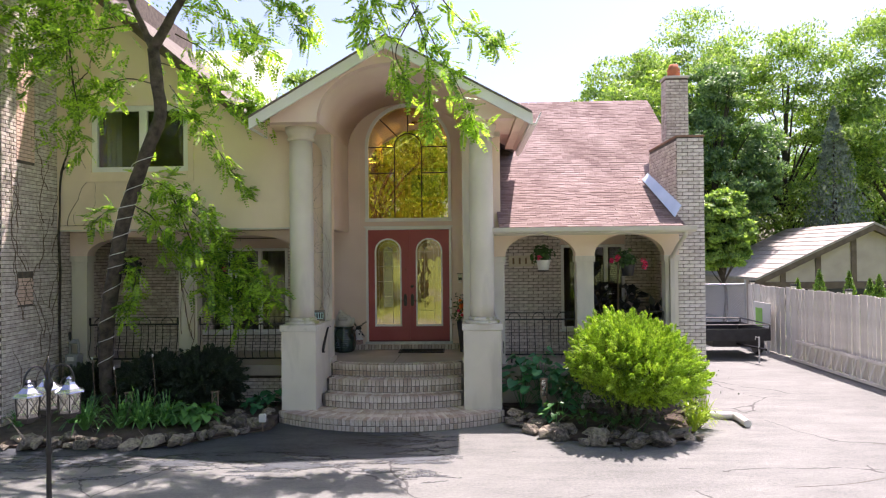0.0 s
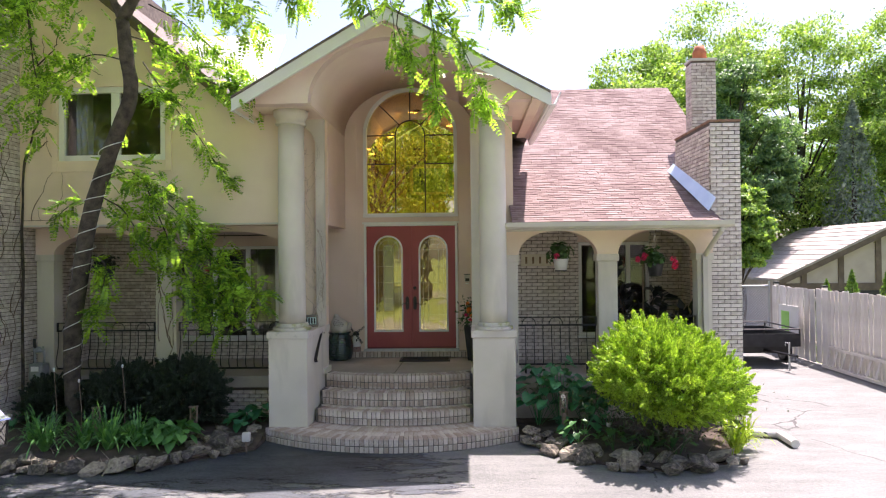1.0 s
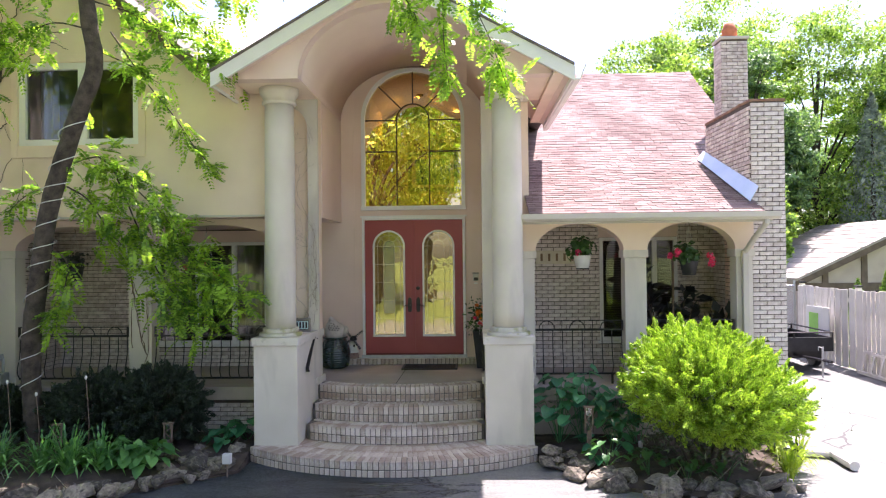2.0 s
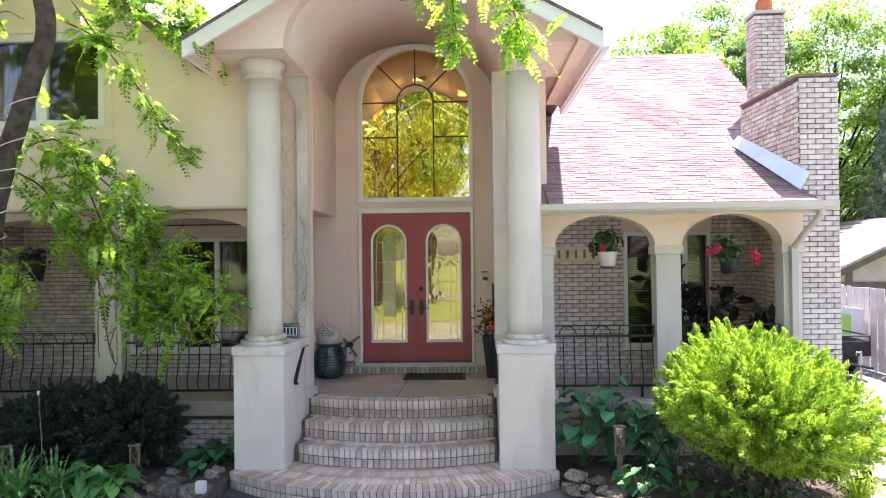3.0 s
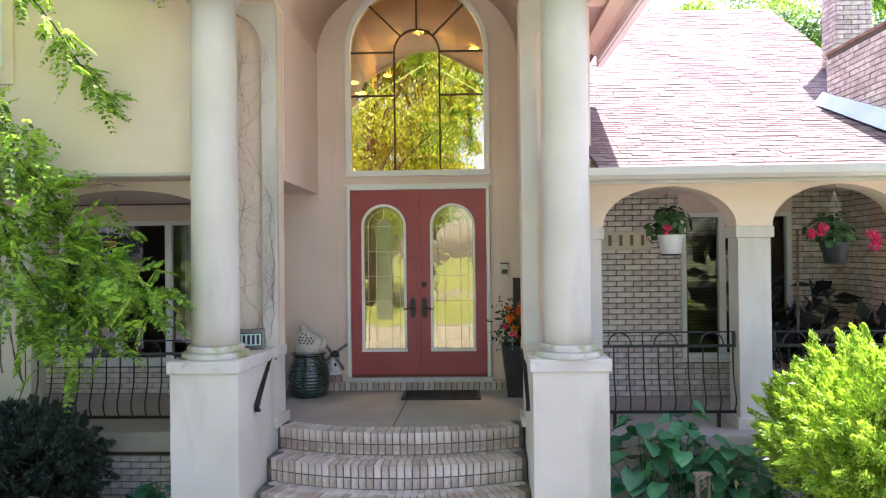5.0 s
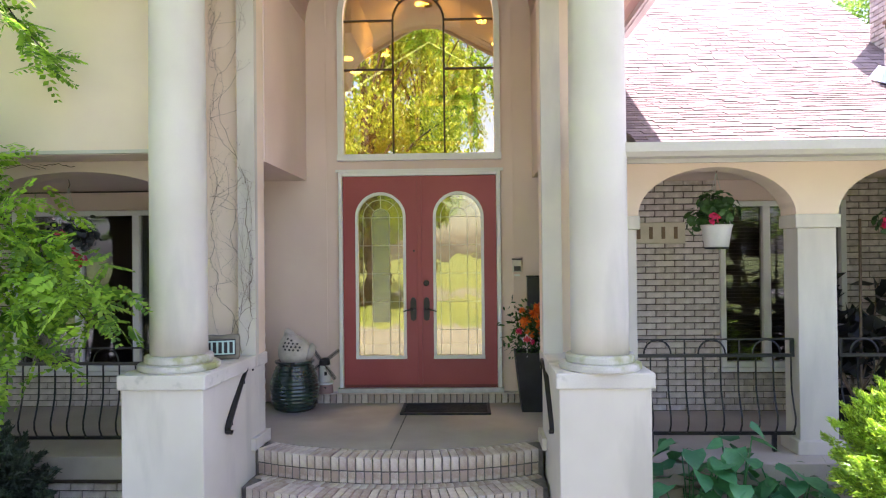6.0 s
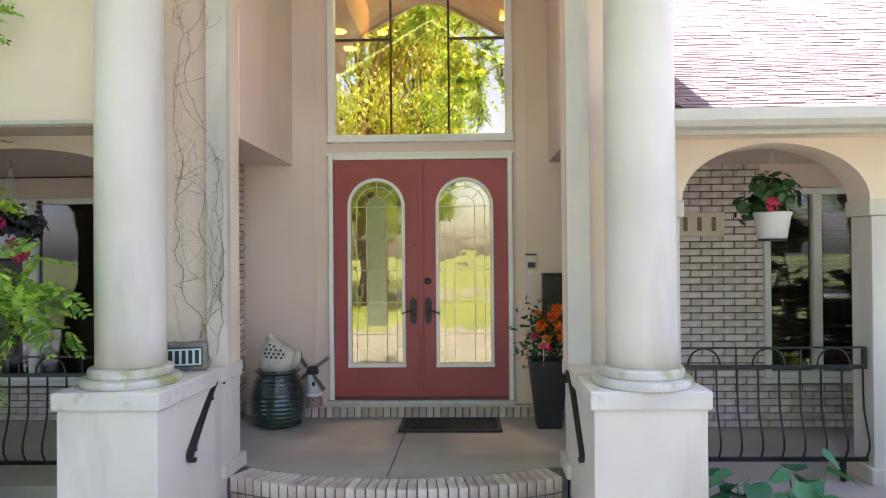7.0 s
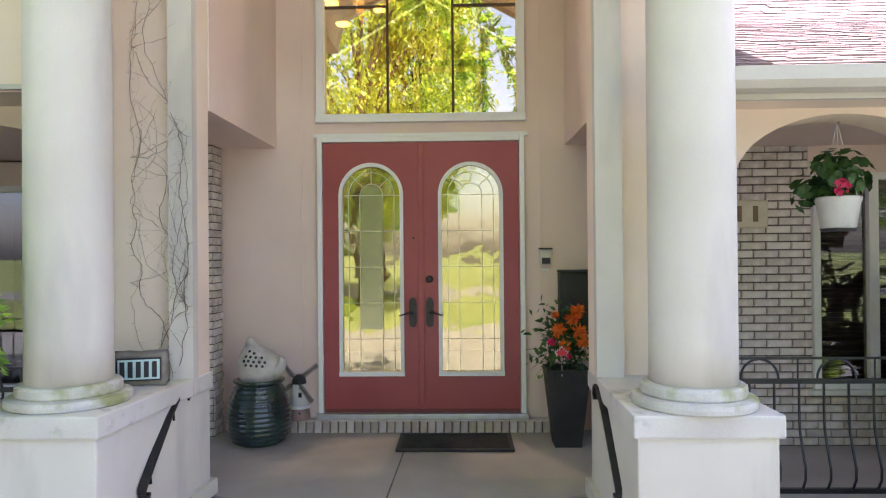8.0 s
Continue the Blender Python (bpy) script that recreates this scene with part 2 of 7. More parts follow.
POTTED = leafy("geranium leaf", (0.014, 0.055, 0.014), (0.055, 0.135, 0.030), 0.2)
RUBBER = leafy("dark rubber-plant leaf", (0.008, 0.010, 0.010), (0.030, 0.032, 0.034), 0.05)
WILLOW = leafy("willow leaf", (0.17, 0.24, 0.02), (0.45, 0.5, 0.06), 0.5)
PETAL_PINK = leafy("pink petal", (0.50, 0.015, 0.09), (0.74, 0.06, 0.20), 0.3)
PETAL_ORANGE = leafy("orange petal", (0.62, 0.10, 0.012), (0.90, 0.26, 0.03), 0.2)
GLAZE = material("dark green glaze", (0.008, 0.020, 0.017), (0.028, 0.055, 0.045), 0.14, 5, 60, 0.05, coat=0.6)
POT_WHITE = material("white plastic pot", (0.52, 0.51, 0.49), (0.62, 0.61, 0.58), 0.5, 4, 70, 0.03)
BLACK_PLASTIC = material("black plastic", (0.010, 0.010, 0.011), (0.026, 0.026, 0.028), 0.5, 6, 90, 0.1)
RUBBER_MAT = material("black coir mat", (0.010, 0.010, 0.010), (0.04, 0.038, 0.036), 0.95, 30, 240, 0.8)
POTTERY = material("grey unglazed pottery", (0.42, 0.38, 0.32), (0.60, 0.55, 0.47), 0.9, 10, 90, 0.4, stain=((0.25, 0.23, 0.20), 8, 0.58))
SIGN_STONE = material("pale sign stone", (0.62, 0.56, 0.42), (0.74, 0.67, 0.52), 0.85, 9, 120, 0.3)
SIGN_MARK = material("brown sign mark", (0.20, 0.13, 0.07), (0.26, 0.18, 0.10), 0.7, 9, 90, 0.1)
TEAL_MARK = material("pale teal plate mark", (0.42, 0.60, 0.55), (0.52, 0.70, 0.64), 0.6, 9, 90, 0.05)
FENCE_WOOD = material("weathered fence board", (0.64, 0.60, 0.54), (0.84, 0.80, 0.74), 0.92, 3, 60, 0.4, spread=0.2)
GALV = material("galvanised steel", (0.42, 0.43, 0.44), (0.58, 0.59, 0.60), 0.4, 10, 80, 0.08, metal=0.7)
GARAGE_WALL = material("taupe garage panel", (0.40, 0.34, 0.29), (0.48, 0.42, 0.36), 0.9, 2, 120, 0.1)
TIMBER = material("dark brown timber", (0.10, 0.075, 0.055), (0.16, 0.12, 0.09), 0.85, 5, 70, 0.3)
GREY_METER = material("grey painted meter", (0.22, 0.23, 0.23), (0.32, 0.33, 0.33), 0.5, 6, 70, 0.05)
LAMP_GLASS = glassy("lantern glass", (0.92, 0.93, 0.90), 0.15, 0.18)
STAKE = material("weathered bronze stake", (0.14, 0.10, 0.07), (0.26, 0.20, 0.15), 0.7, 20, 80, 0.3, metal=0.2)
DOWNLIGHT = glowing("lit downlight", (1.0, 0.78, 0.42), 3.2)
WIRE = material("pale string-light cable", (0.50, 0.50, 0.46), (0.66, 0.66, 0.62), 0.6, 20, 80, 0.05)


# ---- helpers for shapes ----
def part(name, bm, mat, parent=None, label="", smooth=False):
    """Links a bmesh as one mesh object under its thing."""
    me = bpy.data.meshes.new(name)
    bmesh.ops.recalc_face_normals(bm, faces=bm.faces)
    bm.to_mesh(me)
    bm.free()
    me.materials.append(mat)
    if smooth:
        me.polygons.foreach_set("use_smooth", [True] * len(me.polygons))
    ob = new(name, me)
    ob.parent = parent
    if label:
        ob["label"] = label
    return ob


def raw(name, verts, faces, mat, parent=None, label="", smooth=False):
    me = bpy.data.meshes.new(name)
    me.from_pydata(verts, [], faces)
    me.materials.append(mat)
    if smooth:
        me.polygons.foreach_set("use_smooth", [True] * len(me.polygons))
    me.update()
    ob = new(name, me)
    ob.parent = parent
    if label:
        ob["label"] = label
    return ob


def thing(name, label, category, at=(0, 0, 0), group="", kind="", turn=0.0):
    ob = new(name)
    ob.empty_display_size = 0.1
    ob.matrix_world = pose(*at, 0, 0, turn)
    return tagged(ob, label, category, group, kind)


def box(bm, x0, x1, y0, y1, z0, z1, bevel=0.0):
    vs = [bm.verts.new((x, y, z)) for z in (z0, z1) for x, y in ((x0, y0), (x1, y0), (x1, y1), (x0, y1))]
    fs = [bm.faces.new([vs[i] for i in f]) for f in ((3, 2, 1, 0), (4, 5, 6, 7), (0, 1, 5, 4), (1, 2, 6, 5), (2, 3, 7, 6), (3, 0, 4, 7))]
    if bevel:
        bmesh.ops.bevel(bm, geom=list({e for f in fs for e in f.edges}), offset=bevel, segments=2, profile=0.6, affect="EDGES")
    return bm


def boxes(*rows, bevel=0.0):
    bm = bmesh.new()
    for r in rows:
        box(bm, *r, bevel=bevel)
    return bm


def prism(outline, a, b, axis="y", bm=None):
    """Extrudes an outline: given in (x, z) along y, in (y, z) along x, or in (x, y) along z."""
    bm = bm or bmesh.new()
    put = {"y": lambda p, d: (p[0], d, p[1]), "x": lambda p, d: (d, p[0], p[1]), "z": lambda p, d: (p[0], p[1], d)}[axis]
    lo, hi = [bm.verts.new(put(p, a)) for p in outline], [bm.verts.new(put(p, b)) for p in outline]
    bm.faces.new(lo[::-1])
    bm.faces.new(hi)
    for i in range(len(outline)):
        j = (i + 1) % len(outline)
        bm.faces.new((lo[i], lo[j], hi[j], hi[i]))
    return bm


def arc(cx, cz, a, b, start=180.0, end=0.0, n=20):
    return [(cx + a * math.cos(radians(start + (end - start) * i / n)), cz + b * math.sin(radians(start + (end - start) * i / n))) for i in range(n + 1)]


def ring_prism(inner, outer, a, b, bm=None):
    """An arched band between two open outlines of the same length, standing in the x-z plane."""
    bm = bm or bmesh.new()
    rows = [[bm.verts.new((p[0], d, p[1])) for p in line] for line, d in ((inner, a), (outer, a), (outer, b), (inner, b))]
    for i in range(len(inner) - 1):
        for k in range(4):
            bm.faces.new((rows[k][i], rows[k][i + 1], rows[(k + 1) % 4][i + 1], rows[(k + 1) % 4][i]))
    for i in (0, -1):
        bm.faces.new([rows[k][i] for k in range(4)])
    return bm


def lathe(profile, at=(0, 0, 0), n=32, bm=None):
    bm = bm or bmesh.new()
    rings = []
    for r, z in profile:
        rings.append([bm.verts.new((at[0] + r * math.cos(2 * math.pi * i / n), at[1] + r * math.sin(2 * math.pi * i / n), at[2] + z)) for i in range(n)])
    for a, b in zip(rings, rings[1:]):
        for i in range(n):
            bm.faces.new((a[i], a[(i + 1) % n], b[(i + 1) % n], b[i]))
    bm.faces.new(rings[0][::-1])
    bm.faces.new(rings[-1])
    return bm


def tube(points, radius, n=6, bm=None):
    """A round bar along points; radius is one number or one for each point."""
    bm = bm or bmesh.new()
    pts = [Vector(p) for p in points]
    rad = radius if isinstance(radius, (list, tuple)) else [radius] * len(pts)
    side, rings = None, []
    for i, p in enumerate(pts):
        d = (pts[min(i + 1, len(pts) - 1)] - pts[max(i - 1, 0)]).normalized()
        if side is None:
            side = d.orthogonal().normalized()
        side = (side - d * side.dot(d)).normalized()
        up = d.cross(side)
        rings.append([bm.verts.new(p + rad[i] * (side * math.cos(2 * math.pi * k / n) + up * math.sin(2 * math.pi * k / n))) for k in range(n)])
    for a, b in zip(rings, rings[1:]):
        for k in range(n):
            bm.faces.new((a[k], a[(k + 1) % n], b[(k + 1) % n], b[k]))
    bm.faces.new(rings[0][::-1])
    bm.faces.new(rings[-1])
    return bm


def structure(name, label, category="wall"):
    return thing(name, label, category, kind="structure")


# ---- ground ----
FLOOR = 0.77
ground = tagged(raw("ground", [(-400, -400, -0.03), (400, -400, -0.03), (400, 400, -0.03), (-400, 400, -0.03)], [(0, 1, 2, 3)], GRASS), "green lawn that reaches the horizon round the house", "lawn", kind="structure")


def sheet(name, outline, z, thick, mat, label, category):
    return tagged(part(name, prism(outline, z - thick, z, "z"), mat), label, category, kind="structure")


sheet("driveway", [(-30, -1.2), (14, -1.2), (14, 6), (7.7, 9), (7.7, 19.6), (9.9, 19.7), (9.9, 30), (3.0, 30), (3.0, 11.6), (-30, 11.6)], 0.0, 0.12, ASPHALT,
      "sun-bleached grey asphalt drive in front of the house", "driveway")
# Dark sheet that deepens the house and tree shade on the drive by colour.
sheet("shade_band", [(-30, 7.9), (-0.2, 7.9), (-0.2, 10.72), (-30, 10.72)], 0.004, 0.003, SHADE_BAND, "darker streaky asphalt band along the garden, with painted shade", "driveway")
sheet("road", [(-80, -22), (80, -22), (80, -15), (-80, -15)], 0.0, 0.1, ASPHALT, "grey asphalt street across the lawn", "road")


def edge_distance(p, a, b):
    d = (b[0] - a[0], b[1] - a[1])
    f = max(0.0, min(1.0, ((p.x - a[0]) * d[0] + (p.y - a[1]) * d[1]) / (d[0] ** 2 + d[1] ** 2)))
    return math.hypot(p.x - a[0] - f * d[0], p.y - a[1] - f * d[1])


def bed(name, outline, top, label):
    """A planting bed: soil that rises from its stone edge towards the house."""
    bm = prism(outline, -0.05, 0.10, "z")
    bmesh.ops.triangulate(bm, faces=bm.faces)
    bmesh.ops.subdivide_edges(bm, edges=bm.edges, cuts=9, use_grid_fill=True)
    open_edges = [(a, b) for a, b in zip(outline, outline[1:] + outline[:1]) if max(a[1], b[1]) < 11.3]
    for v in bm.verts:
        if v.co.z > 0.05:
            d = min(edge_distance(v.co, a, b) for a, b in open_edges)
            v.co.z = 0.02 + top * min(1.0, d / 0.35) + 0.03 * noise.noise(v.co * 2.3) + 0.03 * noise.noise(v.co * 9)
    return tagged(part(name, bm, SOIL, smooth=True), label, "garden bed", kind="structure")


bed("garden_bed_left", [(-3.05, 10.35), (-3.05, 11.65), (-9.0, 11.65), (-9.0, 9.35), (-5.4, 9.4), (-4.2, 9.5)], 0.13, "dark garden soil beside the steps")
bed("garden_bed_right", [(0.42, 10.75), (1.05, 9.85), (2.0, 9.45), (2.8, 9.75), (3.35, 10.6), (3.3, 11.5), (0.42, 11.5)], 0.13, "dark garden soil below the porch")

# ---- walls of stucco ----
AXIS = -1.245
SPRING = 4.62
gable = structure("wall_gable", "beige stucco gable with a barrel-vaulted opening over the columns")
face_line = [(-3.2, 4.60), (-2.39, 4.60)] + arc(AXIS, SPRING, 1.145, 0.86, 180, 0, 28) + [(-0.10, 4.60), (0.62, 4.60), (0.62, 4.66), (-1.317, 5.70), (-3.2, 4.66)]
part("gable_face", prism(face_line, 10.62, 10.80), STUCCO_PINK, gable)
part("beam", boxes((-3.2, -2.39, 10.80, 12.0, 4.60, 4.72), bevel=0.01), STUCCO, gable)
part("beam", boxes((-0.10, 0.62, 10.80, 12.0, 4.60, 4.72), bevel=0.01), STUCCO, gable)
vault = structure("ceiling_vault", "pinkish beige plastered barrel vault over the entrance", "ceiling")
part("vault_shell", ring_prism(arc(AXIS, SPRING, 1.145, 0.86, 180, 0, 28), arc(AXIS, SPRING, 1.2, 0.92, 180, 0, 28), 10.80, 13.402), STUCCO_PINK, vault, smooth=True)
part("recessed_light", lathe([(0.07, 0), (0.07, 0.02), (0.05, 0.02), (0.05, 0.0)], (AXIS, 11.6, 5.455), 20), BLACK_PLASTIC, vault, "small recessed light, unlit")

WIN_X0, WIN_X1, WIN_Z0, WIN_SPRING, WIN_R = -2.05, -0.43, 3.235, 4.64, 0.81
entry = structure("wall_entrance", "pinkish beige stucco wall round the front door")
cx = (WIN_X0 + WIN_X1) / 2
hole_top = [(-3.0, WIN_Z0), (WIN_X0, WIN_Z0), (WIN_X0, WIN_SPRING)] + arc(cx, WIN_SPRING, WIN_R, WIN_R, 180, 0, 32)[1:-1] + [(WIN_X1, WIN_SPRING), (WIN_X1, WIN_Z0), (0.5, WIN_Z0), (0.5, 4.62)] + arc(AXIS, SPRING, 1.185, 0.905, 0, 180, 28) + [(-3.0, 4.62)]
part("upper_wall", prism(hole_top, 13.40, 13.60), STUCCO_PINK, entry)
for piece in ((-2.835, -2.06, 13.40, 13.60, FLOOR, WIN_Z0), (-0.42, 0.5, 13.40, 13.60, FLOOR, WIN_Z0), (-2.06, -0.42, 13.40, 13.60, 3.10, WIN_Z0)):
    part("lower_wall", boxes(piece), STUCCO_PINK, entry)
# faint raised bands beside the door
part("band", boxes((-2.20, -2.185, 13.392, 13.40, 0.9, 5.2)), STUCCO_PINK, entry)
part("band", boxes((-0.30, -0.285, 13.392, 13.40, 0.9, 5.2)), STUCCO_PINK, entry)
part("side_wall", boxes((-2.60, -2.39, 11.95, 13.40, 3.015, 4.75)), STUCCO_PINK, entry)
part("side_wall", boxes((-0.10, 0.10, 11.95, 13.40, 3.015, 4.75)), STUCCO_PINK, entry)


def blind_arch_pier(name, x0, x1, inner, label):
    """A pier whose face carries a sunk arched panel; inner: the edge next to the door."""
    p = structure(name, label, "pier")
    bm = boxes((x0, x1, 11.78, 11.95, 1.488, 4.60))
    part("core", bm, STUCCO, p)
    # the raised margin
    if inner == x1:
        a, b = x0, x1 - 0.135
    else:
        a, b = x0 + 0.145, x1
    mid, r = (a + b) / 2, (b - a) / 2
    band = [(x0, 1.40), (a, 1.40), (a, 4.2)] + arc(mid, 4.2, r, min(r, 0.33), 180, 0, 14)[1:-1] + [(b, 4.2), (b, 1.40), (x1, 1.40), (x1, 4.60), (x0, 4.60)] if a > x0 and b < x1 else None
    if band is None and inner == x1:
        band = [(b, 1.40), (x1, 1.40), (x1, 4.60), (x0, 4.60), (x0, 4.53)] + arc(x0, 4.2, b - x0, 0.33, 90, 0, 10)
    elif band is None:
        band = [(x0, 1.40), (a, 1.40)] + arc(x1, 4.2, x1 - a, 0.33, 180, 90, 10) + [(x1, 4.60), (x0, 4.60)]
    part("raised_margin", prism(band, 11.71, 11.78), STUCCO_WHITE, p)
    return p


blind_arch_pier("pier_left", -2.88, -2.40, -2.40, "cream stucco pier with a sunk arched panel and dry vine")
blind_arch_pier("pier_right", -0.195, 0.44, -0.195, "cream stucco pier with a sunk arched panel")

upper = structure("wall_upper_left", "cream stucco upper wall under a raking roof edge")
UW_X0, UW_X1, UW_Z0, UW_Z1 = -6.27, -4.66, 3.97, 5.06


def rake(x):
    return 4.62 + (-3.35 - x) * 0.836


part("wall_panel", boxes((-6.85, UW_X0, 11.34, 11.55, 3.025, 5.0), (UW_X1, -3.6, 11.34, 11.55, 3.025, 4.55), (UW_X0, UW_X1, 11.34, 11.55, 3.025, UW_Z0)), STUCCO, upper)
part("wall_panel", prism([(-6.85, 5.0), (UW_X0, 5.0), (UW_X0, UW_Z1), (UW_X1, UW_Z1), (UW_X1, 4.55), (-3.6, 4.55), (-3.6, rake(-3.6) - 0.12), (-6.85, rake(-6.85) - 0.12)], 11.34, 11.55), STUCCO, upper)
part("wall_panel", boxes((-3.6, -2.88, 11.34, 11.55, 3.025, 4.60)), STUCCO, upper)
part("return_wall", boxes((-2.98, -2.88, 11.55, 11.775, 3.025, 4.60)), STUCCO, upper)
part("soffit", boxes((-6.85, -2.88, 11.36, 11.93, 3.0, 3.022)), STUCCO_PINK, upper)
part("drip_edge", boxes((-6.85, -2.89, 11.325, 11.36, 3.005, 3.03)), FASCIA, upper)
part("window_surround", boxes((UW_X0 - 0.09, UW_X0, 11.315, 11.34, UW_Z0 - 0.16, UW_Z1 + 0.1), (UW_X1, UW_X1 + 0.09, 11.315, 11.34, UW_Z0 - 0.16, UW_Z1 + 0.1), (UW_X0, UW_X1, 11.315, 11.34, UW_Z1, UW_Z1 + 0.1), (UW_X0, UW_X1, 11.315, 11.34, UW_Z0 - 0.16, UW_Z0), bevel=0.006), STUCCO, upper)


def arcade(name, x0, x1, spans, y0, y1, z0, spring, crown, top, mat, label):
    """A wall on piers with flattened arches; spans: (left, right) of each opening."""
    p = structure(name, label)
    line = [(x0, spring)]
    for a, b in spans:
        line += [(a, spring)] + arc((a + b) / 2, spring, (b - a) / 2, crown - spring, 180, 0, 24)[1:-1] + [(b, spring)]
    line += [(x1, spring), (x1, top), (x0, top)]
    part("arched_wall", prism(line, y0, y1), mat, p)
    edges = [x0] + [v for s in spans for v in s] + [x1]
    for a, b in zip(edges[::2], edges[1::2]):
        if b - a < 0.05:
            continue
        part("pier", boxes((a + 0.012, b - 0.012, y0 + 0.012, y1 - 0.012, z0, spring - 0.10), bevel=0.006), STUCCO_WHITE, p)
        part("impost", boxes((a - 0.012, b + 0.012, y0 - 0.012, y1 + 0.012, spring - 0.10, spring), bevel=0.008), STUCCO_WHITE, p)
        part("pier_base", boxes((a - 0.018, b + 0.018, y0 - 0.018, y1 + 0.018, z0 - 0.003, z0 + 0.10), bevel=0.008), STUCCO_WHITE, p)
    return p


arcade("wall_arcade_right", 0.25, 3.326, [(0.50, 1.65), (1.955, 3.09)], 11.59, 11.84, 0.76, 2.52, 2.875, 2.985, STUCCO, "cream stucco porch arcade with two flattened arches")
arcade("wall_arcade_left", -6.84, -2.90, [(-6.55, -5.0), (-4.66, -2.93)], 11.68, 11.93, 0.78, 2.60, 2.92, 2.998, STUCCO_PINK, "beige stucco porch arcade beneath the upper storey")

# ---- floors, slabs, ceilings ----
CX = -1.317
tagged(part("porch_floor", prism([(CX + 2.285 * math.sin(t), 13.974 - 2.285 * math.cos(t)) for t in np.linspace(0.49, -0.49, 28)] + [(-2.46, 11.95), (-2.83, 11.95), (-2.83, 13.42), (0.2, 13.42), (0.2, 11.95), (-0.19, 11.95)], 0.3, FLOOR, "z"), CONCRETE), "grey concrete porch floor with a fine joint", "floor", kind="structure")
tagged(part("floor_joint", prism([(-1.372, 11.70), (-1.362, 11.70), (-1.330, 13.10), (-1.340, 13.10)], FLOOR, FLOOR + 0.0015, "z"), MORTAR_STEP), "thin dark joint across the porch floor", "joint", kind="structure")
tagged(part("porch_slab_right", boxes((0.2, 3.3, 11.38, 13.0, 0.60, 0.76), bevel=0.012), CONCRETE), "grey concrete slab edge of the side porch", "slab", kind="structure")
tagged(part("porch_slab_left", boxes((-6.85, -2.83, 11.50, 13.2, 0.60, 0.775), bevel=0.012), CONCRETE), "grey concrete slab edge of the side porch", "slab", kind="structure")
tagged(part("foundation_right", boxes((0.35, 3.3, 11.46, 11.6, -0.1, 0.60)), CONCRETE), "grey foundation wall below the side porch", "foundation", kind="structure")
tagged(part("ceiling_porch_right", boxes((0.46, 3.3, 11.84, 13.2, 2.92, 2.98), (0.1, 0.46, 11.97, 13.2, 2.92, 2.98)), STUCCO_PINK), "plain beige porch ceiling", "ceiling", kind="structure")
tagged(part("ceiling_porch_left", boxes((-6.85, -2.92, 11.93, 13.4, 2.92, 2.99), (-2.92, -2.605, 11.97, 13.4, 3.02, 3.08)), STUCCO_PINK), "plain beige porch ceiling", "ceiling", kind="structure")

# ---- roofs ----
portico_roof = structure("roof_portico", "gable roof with pale rake boards over the columns", "roof")
for sx, ex in ((-1, -3.36), (1, 0.85)):
    top_z, eave_z = 5.84, 4.66
    line = [(-1.317, top_z), (ex, eave_z), (ex, eave_z - 0.03), (-1.317, top_z - 0.03)]
    part("shingle_slope", prism(line, 10.38, 17.0), SHINGLE_DARK, portico_roof)
    part("rake_board", prism([(-1.317, top_z - 0.032), (ex, eave_z - 0.032), (ex, eave_z - 0.20), (-1.317, top_z - 0.20)], 10.40, 10.44), TRIM, portico_roof)
    part("soffit", prism([(-1.317, top_z - 0.11), (ex, eave_z - 0.11), (ex, eave_z - 0.15), (-1.317, top_z - 0.15)], 10.44, 13.4), STUCCO_PINK, portico_roof)
    part("eave_board", boxes((min(ex - 0.001 * sx, ex - 0.03 * sx), max(ex - 0.001 * sx, ex - 0.03 * sx), 10.442, 13.4 if sx > 0 else 11.30, eave_z - 0.19, eave_z - 0.034)), TRIM, portico_roof)
part("gutter", prism([(0.85, 4.46), (0.92, 4.47), (0.99, 4.64), (0.975, 4.64), (0.91, 4.485), (0.86, 4.48), (0.86, 4.62), (0.85, 4.62)], 10.40, 13.6), TRIM, portico_roof)
part("eave_underside", boxes((0.62, 0.82, 10.46, 13.4, 4.56, 4.60)), STUCCO, portico_roof)
part("eave_underside", boxes((-3.33, -3.2, 10.46, 11.335, 4.50, 4.60)), STUCCO, portico_roof)

left_roof = structure("roof_left", "raking dark shingle roof edge above the upper wall", "roof")
part("shingle_slope", prism([(-3.42, rake(-3.42)), (-7.0, rake(-7.0)), (-7.0, rake(-7.0) - 0.07), (-3.42, rake(-3.42) - 0.07)], 11.18, 17), SHINGLE_DARK, left_roof)
part("rake_board", prism([(-3.5, rake(-3.5) - 0.072), (-7.0, rake(-7.0) - 0.072), (-7.0, rake(-7.0) - 0.19), (-3.5, rake(-3.5) - 0.19)], 11.20, 11.335), TIMBER, left_roof)
part("rear_slope", prism([(14.6, 4.9), (17.8, 7.9), (17.9, 7.8), (14.7, 4.8)], -10.0, -4.6, "x"), material("pale sunlit shingle", (0.55, 0.54, 0.52), (0.70, 0.69, 0.67), 0.9, 6, 120, 0.3), left_roof, "pale sunlit rear roof slope")

